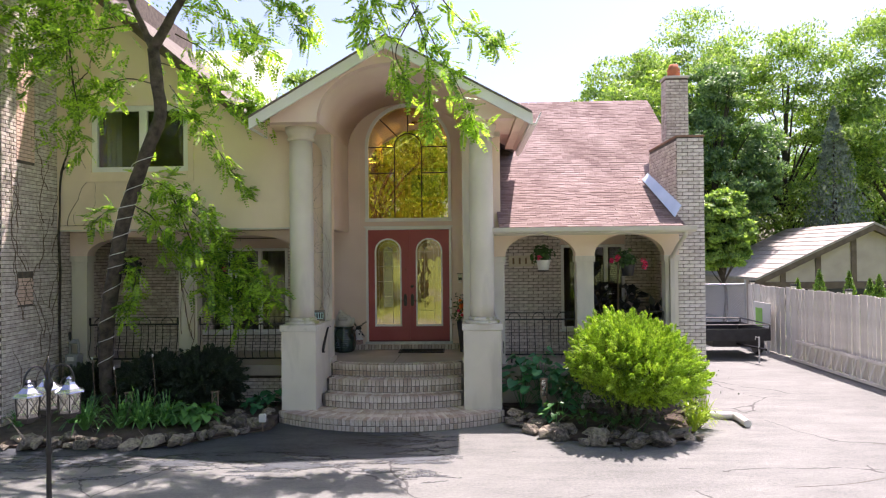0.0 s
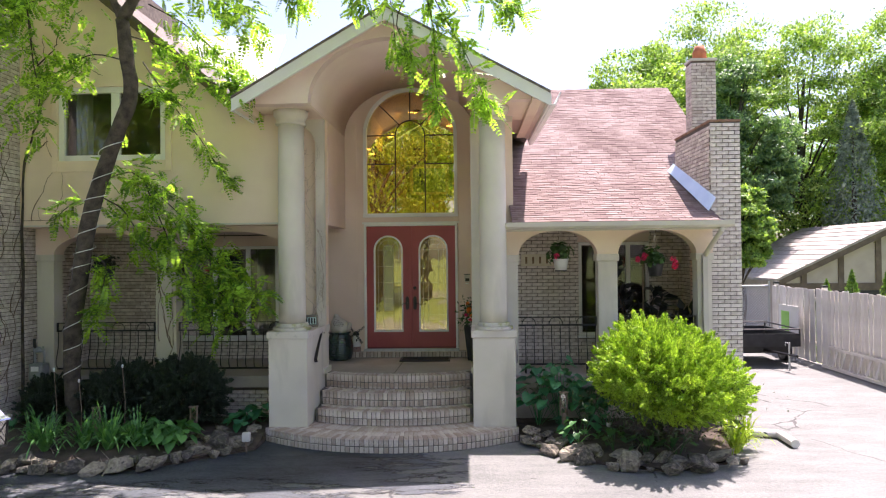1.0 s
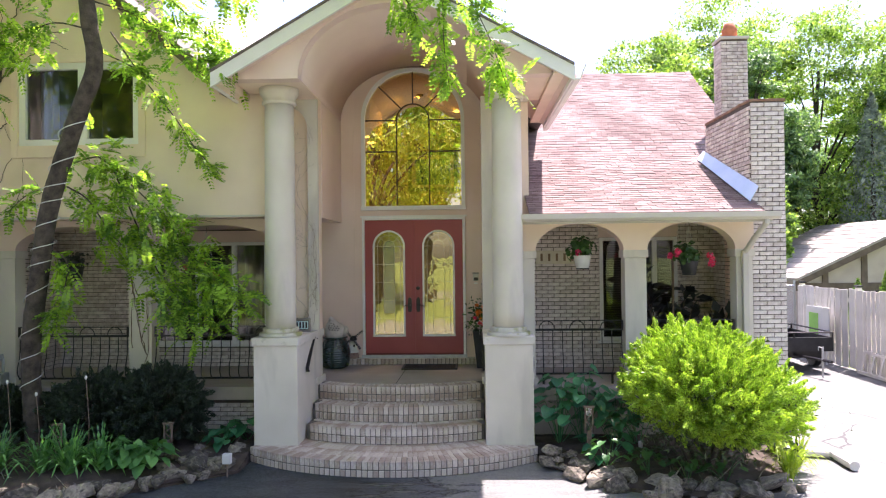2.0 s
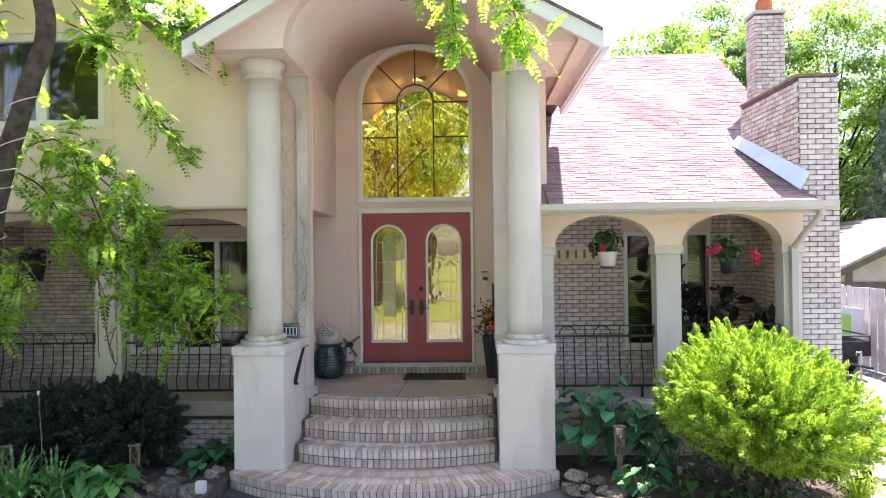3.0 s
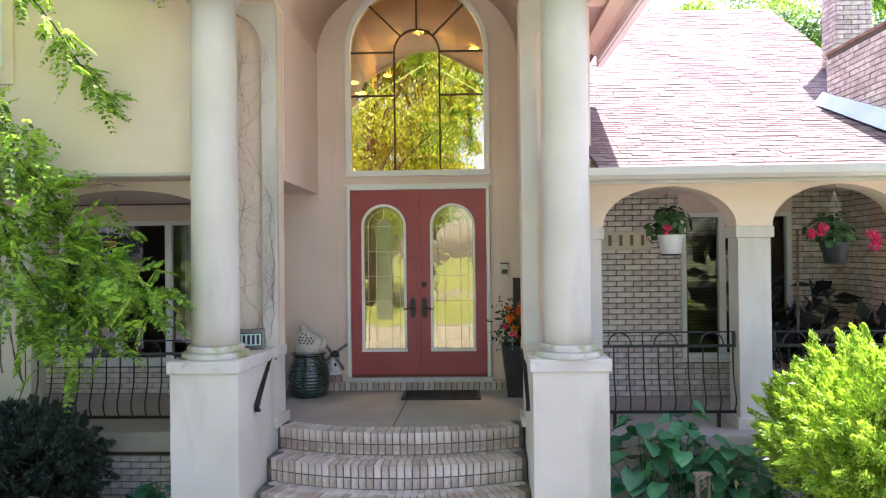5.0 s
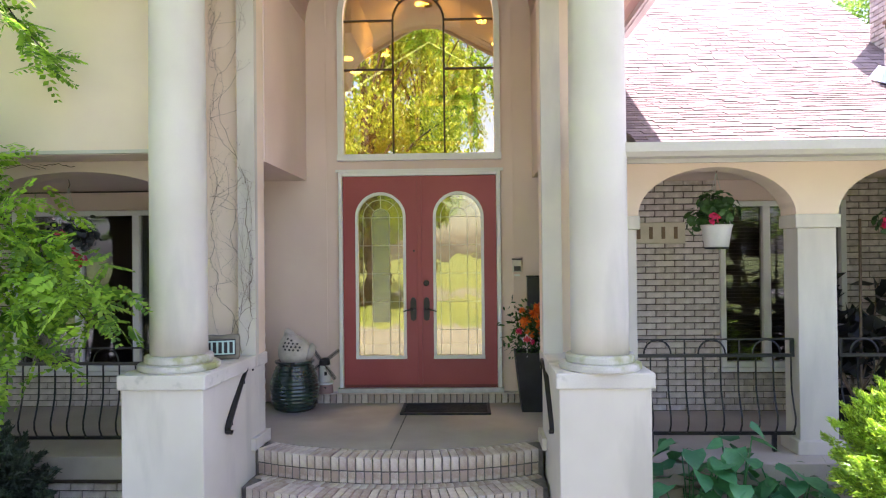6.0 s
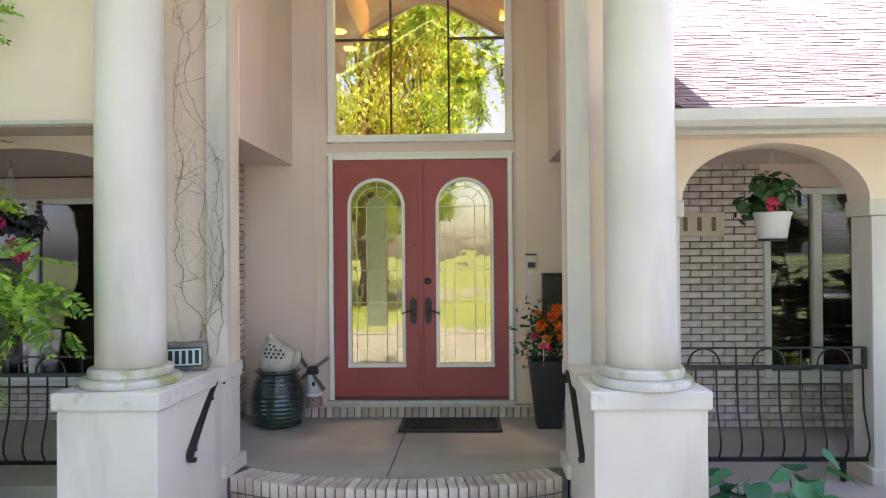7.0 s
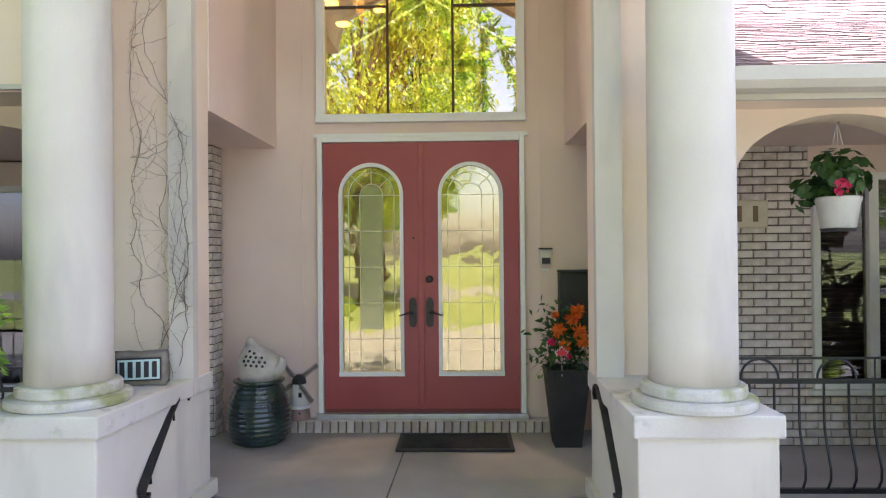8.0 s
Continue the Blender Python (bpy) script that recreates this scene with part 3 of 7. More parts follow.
EAVE_Y, EAVE_Z, BREAK_Y, BREAK_Z, RIDGE_Y, RIDGE_Z, SLOPE = 11.12, 2.995, 13.7, 4.06, 16.6, 6.13, 0.413
red_roof = structure("roof_right", "weathered red-brown shingle roof over the side wing", "roof")
part("deck", prism([(EAVE_Y, EAVE_Z - 0.03), (13.25, EAVE_Z - 0.03 + 2.13 * SLOPE), (13.25, EAVE_Z - 0.12 + 2.13 * SLOPE), (EAVE_Y, EAVE_Z - 0.06)], 0.40, 3.30, "x"), SHINGLE_DARK, red_roof)
part("deck", prism([(13.25, EAVE_Z - 0.03 + 2.13 * SLOPE), (BREAK_Y, BREAK_Z - 0.02), (RIDGE_Y, RIDGE_Z - 0.02), (RIDGE_Y, RIDGE_Z - 0.2), (BREAK_Y, BREAK_Z - 0.16), (13.25, EAVE_Z - 0.12 + 2.13 * SLOPE)], 0.40, 4.18, "x"), SHINGLE_DARK, red_roof)
part("back_slope", prism([(RIDGE_Y, RIDGE_Z - 0.02), (20.5, 3.0), (20.5, 2.9), (RIDGE_Y, RIDGE_Z - 0.2)], 0.40, 4.18, "x"), SHINGLE_DARK, red_roof)
part("gutter", prism([(10.98, 2.970), (10.985, 2.910), (11.02, 2.880), (11.10, 2.875), (11.11, 2.955)], 0.27, 3.42, "x"), FASCIA, red_roof)
part("fascia_board", boxes((0.28, 3.36, 11.11, 11.14, 2.85, 2.955)), FASCIA, red_roof)
part("soffit", boxes((0.28, 3.36, 11.14, 11.59, 2.905, 2.935)), STUCCO, red_roof)
flash = bmesh.new()
for k in range(12):
    ya, yb = 11.36 + 1.97 * k / 12, 11.36 + 1.97 * (k + 1) / 12
    za, zb = EAVE_Z + 0.03 + (ya - EAVE_Y) * SLOPE, EAVE_Z + 0.03 + (yb - EAVE_Y) * SLOPE
    up_a = 0.19 - 0.07 * k / 12
    q = [flash.verts.new(p) for p in ((3.19, ya, za), (3.19, yb, zb), (3.297, yb, zb + up_a), (3.297, ya, za + up_a))]
    flash.faces.new(q)
    low = [flash.verts.new((v.co.x + 0.006, v.co.y, v.co.z - 0.008)) for v in q]
    flash.faces.new(low[::-1])
    for e in range(4):
        flash.faces.new((q[e], low[e], low[(e + 1) % 4], q[(e + 1) % 4]))
part("flashing", flash, FLASHING, red_roof, "pale blue-white step flashing, sky reflection put into its colour")


# ---- columns and pedestals ----
def pedestal(outline, skirt, label):
    """A stucco pedestal that runs back as a cheek wall to the pier; outline: its cap from above."""
    p = thing("pedestal", label, "pedestal", group="entrance pedestals")
    mx, my = sum(q[0] for q in outline) / len(outline), sum(q[1] for q in outline) / len(outline)
    inset = [(x + (0.02 if x < mx else -0.02), y + (0.02 if y < my else 0.0)) for x, y in outline]
    bm = prism(inset, 0.15, 1.392, "z")
    bmesh.ops.bevel(bm, geom=[e for e in bm.edges if abs(e.verts[0].co.z - e.verts[1].co.z) > 0.5], offset=0.012, segments=2, profile=0.6, affect="EDGES")
    part("base", bm, STUCCO_WHITE, p)
    bm = prism(outline, 1.392, 1.49, "z")
    bmesh.ops.bevel(bm, geom=list(bm.edges), offset=0.010, segments=2, profile=0.6, affect="EDGES")
    part("cap", bm, CAPSTONE, p, "weathered flat cap")
    part("skirting", prism(skirt, FLOOR, FLOOR + 0.09, "z"), STUCCO_WHITE, p)
    return p


pedestal([(-3.045, 10.84), (-2.463, 10.84), (-2.385, 11.97), (-2.90, 11.97), (-2.95, 11.5), (-3.045, 11.4)], [(-2.45, 11.66), (-2.394, 11.66), (-2.371, 11.99), (-2.45, 11.99)], "off-white stucco pedestal beside the steps, stained near its foot")
pedestal([(-0.215, 10.84), (0.41, 10.84), (0.41, 11.4), (0.36, 11.5), (0.36, 11.97), (-0.20, 11.97)], [(-0.218, 11.66), (-0.17, 11.66), (-0.17, 11.99), (-0.214, 11.99)], "off-white stucco pedestal beside the steps, clean")


def column(x, y):
    c = thing("column", "smooth round off-white column on a pedestal", "column", (x, y, 1.49), group="entrance columns")
    part("shaft", lathe([(0.19, 0.10), (0.189, 0.3), (0.188, 1.5), (0.184, 2.4), (0.18, 2.92)], n=48), STUCCO_WHITE, c, smooth=True)
    part("base_ring", lathe([(0.262, 0), (0.268, 0.006), (0.270, 0.024), (0.266, 0.042), (0.24, 0.047)], n=48), MOSSY, c, "worn round base")
    part("base_ring", lathe([(0.222, 0.047), (0.227, 0.056), (0.226, 0.088), (0.218, 0.098), (0.19, 0.102)], n=48), MOSSY, c)
    part("capital", lathe([(0.195, 2.90), (0.215, 2.915), (0.215, 2.935), (0.20, 2.95), (0.205, 2.99), (0.235, 3.03), (0.245, 3.06), (0.245, 3.11)], n=48), STUCCO_WHITE, c, smooth=True)
    return c


column(-2.755, 11.14)
column(0.105, 11.07)


# ---- front door ----
door = thing("door_1", "brick-red double front door with arched leaded glass", "door", kind="structure")
DX0, DX1, DZ0, DZ1, DY = -2.015, -0.470, 0.945, 3.045, 13.37
frame_bm = boxes((DX0 - 0.045, DX0 - 0.004, DY - 0.02, DY + 0.12, 0.87, DZ1 + 0.045), (DX1 + 0.004, DX1 + 0.045, DY - 0.02, DY + 0.12, 0.87, DZ1 + 0.045), (DX0 - 0.004, DX1 + 0.004, DY - 0.02, DY + 0.12, DZ1 + 0.004, DZ1 + 0.045), bevel=0.006)
part("door_frame", frame_bm, TRIM, door, "white painted frame")
part("threshold", boxes((DX0 - 0.06, DX1 + 0.06, DY - 0.06, DY + 0.10, 0.872, 0.915), bevel=0.006), GALV, door, "pale metal threshold")
part("weather_strip", boxes((DX0, DX1, DY + 0.005, DY + 0.05, 0.915, DZ0)), DOOR_DARK, door)
mid = (DX0 + DX1) / 2
for x0, x1, hinge in ((DX0, mid - 0.012, 1), (mid + 0.012, DX1, -1)):
    gx0, gx1 = (x0 + 0.125, x1 - 0.125)
    gz0, gs = DZ0 + 0.265, DZ1 - 0.16 - (gx1 - gx0) / 2
    gc, gr = (gx0 + gx1) / 2, (gx1 - gx0) / 2
    line_in = [(gx0, gz0)] + arc(gc, gs, gr, gr, 180, 0, 24) + [(gx1, gz0)]
    leaf = part("leaf", prism([(x0, DZ0), (gx0, DZ0), (gx0, gz0)] + arc(gc, gs, gr, gr, 180, 0, 24)[0:] + [(gx1, gz0), (gx1, DZ0), (x1, DZ0), (x1, DZ1), (x0, DZ1)], DY, DY + 0.045), DOOR_RED, door)
    part("bottom_rail", boxes((gx0, gx1, DY, DY + 0.045, DZ0, gz0)), DOOR_RED, leaf)
    o = 0.028
    outer = [(gx0 - 0.001, gz0)] + arc(gc, gs, gr, gr, 180, 0, 24) + [(gx1, gz0)]
    inner = [(gx0 + o, gz0)] + arc(gc, gs, gr - o, gr - o, 180, 0, 24) + [(gx1 - o, gz0)]
    part("moulding", ring_prism(inner, outer, DY - 0.018, DY + 0.02), TRIM, leaf, "white arched moulding")
    part("moulding", boxes((gx0 - 0.003, gx1 + 0.003, DY - 0.020, DY + 0.02, gz0 - 0.006, gz0 + o)), TRIM, leaf)
    pane = part("pane", prism(line_in, DY + 0.018, DY + 0.022), GLASS_DOOR, leaf, "leaded clear and textured glass")
    pane.visible_shadow = False
    if hinge > 0:
        i2 = 0.165
        middle = part("middle_pane", prism([(gx0 + i2, gz0 + 0.36)] + arc(gc, gs, gr - i2, gr - i2, 180, 0, 14) + [(gx1 - i2, gz0 + 0.36)], DY + 0.0165, DY + 0.0175), GLASS_BEVEL, leaf, "obscured grey-green middle glass")
        middle.visible_shadow = False
    # the lead cames
    def came(points, w=0.0035):
        part("came", tube([(px, DY + 0.015, pz) for px, pz in points], w, 4), LEAD, leaf)
    for k in range(1, 6):
        z = gz0 + (gs - gz0) * k / 5
        came([(gx0 + o, z), (gx1 - o, z)])
    i1, i2 = 0.075, 0.165
    came([(gx0 + i1, gz0 + o)] + arc(gc, gs, gr - i1, gr - i1, 180, 0, 14) + [(gx1 - i1, gz0 + o)])
    came([(gx0 + i2, gz0 + o)] + arc(gc, gs, gr - i2, gr - i2, 180, 0, 10) + [(gx1 - i2, gz0 + o)])
    for a in (45, 90, 135):
        c, s = math.cos(radians(a)), math.sin(radians(a))
        came([(gc + (gr - i2) * c, gs + (gr - i2) * s), (gc + (gr - o) * c, gs + (gr - o) * s)])
    hx = x1 - 0.055 if hinge > 0 else x0 + 0.055
    plate = prism([(hx - 0.026, 1.60), (hx - 0.030, 1.64), (hx - 0.030, 1.78), (hx - 0.020, 1.81), (hx, 1.825), (hx + 0.020, 1.81), (hx + 0.030, 1.78), (hx + 0.030, 1.64), (hx + 0.026, 1.60), (hx, 1.585)], DY - 0.016, DY + 0.002)
    handle = part("handle", plate, BRONZE, leaf, "dark bronze handle plate")
    d = -hinge
    part("lever", tube([(hx, DY - 0.016, 1.70), (hx, DY - 0.055, 1.70), (hx + 0.03 * d, DY - 0.06, 1.703), (hx + 0.07 * d, DY - 0.058, 1.692), (hx + 0.105 * d, DY - 0.055, 1.682)], [0.011, 0.011, 0.009, 0.007, 0.006], 8), BRONZE, handle)
    if hinge < 0:
        part("deadbolt", lathe([(0.030, 0), (0.030, 0.012), (0.018, 0.02), (0.018, 0.03)], (0, 0, 0), 20), BRONZE, leaf).matrix_local = pose(hx - 0.002, DY, 1.965, 90, 0, 0)
    else:
        part("peephole", lathe([(0.010, 0), (0.010, 0.006)], (0, 0, 0), 12), BRONZE, leaf).matrix_local = pose(hx + 0.01, DY, 2.29, 90, 0, 0)
part("astragal", boxes((mid - 0.022, mid + 0.022, DY - 0.014, DY + 0.004, DZ0, DZ1), bevel=0.004), DOOR_RED, door)
part("head_casing", boxes((DX0 - 0.075, DX1 + 0.075, 13.375, 13.40, DZ1 + 0.046, DZ1 + 0.075)), TRIM, door)

# ---- arched window above the door ----
win = thing("window_1", "tall arched window with amber-tinted glass and dark bars", "window", kind="structure")


def arched(off, z0):
    return [(WIN_X0 + off, z0)] + arc(cx, WIN_SPRING, WIN_R - off, WIN_R - off, 180, 0, 40) + [(WIN_X1 - off, z0)]


part("window_frame", ring_prism(arched(0.045, WIN_Z0), arched(-0.012, WIN_Z0), 13.36, 13.47), TRIM, win, "white arched frame")
part("window_sill", boxes((WIN_X0 - 0.02, WIN_X1 + 0.02, 13.34, 13.47, WIN_Z0 - 0.03, WIN_Z0 + 0.035), bevel=0.006), TRIM, win)
pane = part("pane", prism(arched(0.045, WIN_Z0 + 0.03), 13.430, 13.436), GLASS_AMBER, win)
pane.visible_shadow = False
for pts in ([(WIN_X0 + 0.05, WIN_SPRING), (cx - 0.26, WIN_SPRING)], [(cx + 0.26, WIN_SPRING), (WIN_X1 - 0.05, WIN_SPRING)], arc(cx, WIN_SPRING, 0.26, 0.26, 180, 0, 14),
            *[[(cx + 0.26 * math.cos(radians(a)), WIN_SPRING + 0.26 * math.sin(radians(a))), (cx + 0.77 * math.cos(radians(a)), WIN_SPRING + 0.77 * math.sin(radians(a)))] for a in (45, 90, 135)],
            *[[(cx + sg * 0.26, WIN_SPRING), (cx + sg * 0.26, WIN_Z0 + 0.04)] for sg in (-1, 1)], *[[(cx + sg * 0.26, 4.14), (cx + sg * 0.76, 4.14)] for sg in (-1, 1)]):
    part("bar", tube([(px, 13.418, pz) for px, pz in pts], 0.010, 6), DARK_BAR, win)


def casement(name, x0, x1, z0, z1, y, mullions, glass, label, fw=0.05, mw=0.035):
    """A framed window with upright mullions, set in a wall's opening."""
    w = thing(name, label, "window", kind="structure")
    part("window_frame", boxes((x0, x0 + fw, y, y + 0.09, z0, z1), (x1 - fw, x1, y, y + 0.09, z0, z1), (x0 + fw, x1 - fw, y, y + 0.09, z1 - fw, z1), (x0 + fw, x1 - fw, y, y + 0.09, z0, z0 + fw), bevel=0.004), TRIM, w)
    edges = [x0 + fw]
    for m in mullions:
        part("mullion", boxes((m - mw, m + mw, y + 0.005, y + 0.085, z0 + fw, z1 - fw), bevel=0.004), TRIM, w)
        edges += [m - mw, m + mw]
    edges.append(x1 - fw)
    for a, b in zip(edges[::2], edges[1::2]):
        p = part("pane", boxes((a, b, y + 0.05, y + 0.055, z0 + fw, z1 - fw)), glass, w)
        p.visible_shadow = False
    part("window_sill", boxes((x0 - 0.03, x1 + 0.03, y - 0.03, y + 0.09, z0 - 0.04, z0 - 0.002), bevel=0.005), TRIM, w)
    return w


casement("window_2", UW_X0, UW_X1, UW_Z0, UW_Z1, 11.35, [-5.42], GLASS, "white-framed upper window that reflects the trees", 0.085, 0.062)
casement("window_3", -5.30, -3.52, 1.13, 2.72, 13.16, [-4.63, -4.05], GLASS, "white-framed porch window with pale curtains inside")
casement("window_4", 1.60, 2.76, 1.17, 2.72, 12.96, [2.03, 2.42], GLASS, "white-framed porch window with a dark room behind")
tagged(part("lintel_panel", boxes((1.58, 2.78, 12.985, 13.05, 2.725, 2.92)), STUCCO_PINK), "beige panel above the porch window", "lintel", kind="structure")
tagged(part("lintel_panel", boxes((-5.32, -3.50, 13.185, 13.25, 2.725, 2.90)), STUCCO_PINK), "beige panel above the porch window", "lintel", kind="structure")

# ---- rooms behind the glass ----
foyer = structure("room_foyer", "warm amber-painted entrance hall behind the glass", "room")
part("back_wall", prism([(-2.9, 0.7), (0.42, 0.7), (0.42, 4.45), (-1.3, 5.45), (-2.9, 4.5)], 16.8, 16.9), INTERIOR, foyer)
part("side_wall", boxes((-3.0, -2.9, 13.6, 16.8, 0.7, 4.55)), INTERIOR, foyer)
part("side_wall", boxes((0.42, 0.52, 13.6, 16.8, 0.7, 4.5)), INTERIOR, foyer)
part("hall_ceiling", prism([(-2.98, 4.5), (-1.3, 5.48), (-1.3, 5.56), (-2.98, 4.58)], 13.6, 16.8), INTERIOR, foyer)
part("hall_ceiling", prism([(0.5, 4.42), (-1.3, 5.48), (-1.3, 5.56), (0.5, 4.50)], 13.6, 16.8), INTERIOR, foyer)
part("hall_floor", boxes((-2.9, 0.42, 13.6, 16.8, 0.80, 0.9)), TIMBER, foyer)
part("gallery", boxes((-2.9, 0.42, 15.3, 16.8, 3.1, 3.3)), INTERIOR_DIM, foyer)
part("side_soffit", boxes((-2.9, -1.95, 13.6, 15.3, 4.58, 4.70), (-1.99, -1.95, 13.6, 15.3, 4.70, 5.10)), INTERIOR, foyer)
for x, y, z in ((-2.16, 14.5, 4.567), (-2.14, 15.1, 4.567), (-0.55, 14.6, 5.01), (-0.35, 15.1, 4.89), (-1.9, 16.2, 5.10)):
    part("downlight", lathe([(0.075, 0), (0.075, 0.012)], (x, y, z), 20), DOWNLIGHT, foyer, "lit recessed ceiling light")
hall_light = bpy.data.lights.new("hall_light", "AREA")
hall_light.shape = "DISK"
hall_light.energy, hall_light.color, hall_light.size = 9, (1.0, 0.72, 0.38), 0.18
new("hall_light", hall_light).matrix_world = look((-1.3, 14.9, 5.35), (-1.3, 14.91, 0))
picture = thing("framed_picture", "dark carved frame with pale mat round a teal picture", "picture", (-1.09, 16.8, 3.83))
part("frame", boxes((-0.51, -0.44, -0.05, -0.004, 0.0, 0.82), (0.44, 0.51, -0.05, -0.004, 0.0, 0.82), (-0.44, 0.44, -0.05, -0.004, 0.0, 0.07), (-0.44, 0.44, -0.05, -0.004, 0.75, 0.82), bevel=0.012), TIMBER, picture)
part("mat", boxes((-0.44, 0.44, -0.02, -0.008, 0.07, 0.75)), SIGN_STONE, picture, "pale mat")
part("picture_sheet", boxes((-0.36, 0.36, -0.026, -0.021, 0.13, 0.66)), material("teal picture", (0.02, 0.12, 0.13), (0.08, 0.30, 0.26), 0.5, 5, 40, 0.05), picture, "teal and blue-green painted field")
for name, x0, x1, y0 in (("room_left", -6.8, -3.1, 13.3), ("room_right", 0.9, 3.25, 13.1)):
    r = structure(name, "dim room behind the porch window", "room")
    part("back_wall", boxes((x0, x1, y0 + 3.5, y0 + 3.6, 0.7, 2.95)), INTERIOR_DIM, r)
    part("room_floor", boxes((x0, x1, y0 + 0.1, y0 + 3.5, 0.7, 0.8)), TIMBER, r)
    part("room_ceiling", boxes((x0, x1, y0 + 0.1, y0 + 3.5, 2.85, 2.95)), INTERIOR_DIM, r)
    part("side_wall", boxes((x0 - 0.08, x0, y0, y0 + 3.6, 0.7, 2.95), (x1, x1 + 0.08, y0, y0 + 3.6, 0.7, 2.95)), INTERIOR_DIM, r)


def curtain(x0, x1, y, z0, z1, label):
    """A hanging curtain with soft folds."""
    c = thing("curtain", label, "curtain", (x0, y, z0))
    n = int((x1 - x0) / 0.012)
    vs = [((x1 - x0) * i / n, 0.028 * math.sin(i * 0.75) + 0.012 * math.sin(i * 0.31), z) for z in (0.0, z1 - z0) for i in range(n + 1)]
    sheet_part = raw("cloth", vs, [(i, i + 1, i + n + 2, i + n + 1) for i in range(n)], CURTAIN, c, smooth=True)
    sheet_part.modifiers.new("thickness", "SOLIDIFY").thickness = 0.004
    part("rod", tube([(-0.03, 0, z1 - z0 + 0.01), (x1 - x0 + 0.03, 0, z1 - z0 + 0.01)], 0.01, 8), IRON, c)


curtain(-3.96, -3.60, 13.42, 0.95, 2.68, "pale grey folded curtain inside the porch window")
curtain(-5.26, -5.02, 13.42, 0.95, 2.68, "pale grey folded curtain inside the porch window")
curtain(-6.22, -5.98, 11.75, 3.6, 5.05, "pale folded curtain inside the upper window")
blind = thing("window_blind", "dark brown slatted blind inside the porch window", "blind", (2.18, 13.10, 1.22))
for k in range(42):
    part("slat", boxes((-0.52, 0.52, -0.003, 0.003, k * 0.035, k * 0.035 + 0.029)), DARK_BAR, blind)
for x in (-0.40, 0.40):
    part("cord", tube([(x, 0, 0), (x, 0, 1.47)], 0.002, 4), WIRE, blind)
upper_room = structure("room_upper", "dim room behind the upper window", "room")
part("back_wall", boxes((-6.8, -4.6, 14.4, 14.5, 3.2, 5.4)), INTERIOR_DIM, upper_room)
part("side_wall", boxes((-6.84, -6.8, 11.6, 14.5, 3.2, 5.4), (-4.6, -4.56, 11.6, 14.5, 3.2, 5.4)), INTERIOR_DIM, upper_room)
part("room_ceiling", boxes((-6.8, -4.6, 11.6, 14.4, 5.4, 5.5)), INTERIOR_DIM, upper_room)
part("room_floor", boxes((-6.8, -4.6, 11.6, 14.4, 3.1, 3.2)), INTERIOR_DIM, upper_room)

# ---- brick walls: the cores ----
def core(name, rows, label):
    p = structure(name, label)
    part("mortar_core", boxes(*rows), MORTAR, p)
    return p


W_RIGHT = core("wall_brick_right", [(0.2, 1.60, 13.0, 13.2, 0.76, 2.98), (2.76, 3.4, 13.0, 13.2, 0.76, 2.98), (1.60, 2.76, 13.0, 13.2, 0.76, 1.13), (1.60, 2.76, 13.06, 13.2, 2.73, 2.98)], "pale sand brick wall at the back of the side porch")
W_WING = core("wall_brick_wing", [(3.315, 3.745, 11.615, 13.25, -0.1, 4.44), (3.315, 3.745, 13.25, 18.0, -0.1, 3.6)], "pale sand brick wing wall that rises past the roof")
W_STACK = core("chimney_stack", [(3.90, 4.33, 14.16, 14.48, 3.0, 6.05)], "pale sand brick chimney stack with a clay pot")
W_LEFT = core("wall_brick_left", [(-6.85, -5.30, 13.2, 13.4, 0.775, 2.98), (-3.52, -2.84, 13.2, 13.4, 0.775, 3.02), (-5.30, -3.52, 13.2, 13.4, 0.775, 1.09), (-5.30, -3.52, 13.26, 13.4, 2.73, 2.98)], "pale sand brick wall at the back of the side porch")
W_LWING = core("wall_brick_left_wing", [(-9.5, -6.865, 10.0, 17.0, -0.1, 8.0)], "tall pale sand brick wing with dry vines on it")
W_FOOT = core("wall_brick_foot", [(-6.85, -3.05, 11.61, 11.8, -0.1, 0.60)], "pale sand brick foot wall below the side porch")
part("pot", lathe([(0.13, 0), (0.12, 0.12), (0.13, 0.14), (0.10, 0.2), (0.085, 0.26)], (4.10, 14.32, 6.1), 20), material("terracotta", (0.36, 0.11, 0.05), (0.50, 0.18, 0.09), 0.85, 8, 70, 0.2), W_STACK, "orange clay chimney pot", smooth=True)
part("cap_slab", boxes((3.87, 4.36, 14.13, 14.51, 6.05, 6.10), bevel=0.01), CAPSTONE, W_STACK)
part("coping", boxes((3.30, 3.765, 11.60, 13.27, 4.44, 4.475), bevel=0.006), material("rusty coping", (0.20, 0.10, 0.06), (0.34, 0.22, 0.15), 0.8, 8, 70, 0.2), W_WING, "thin rusty metal coping")


# ---- foliage ----
grow = np.random.default_rng(11)


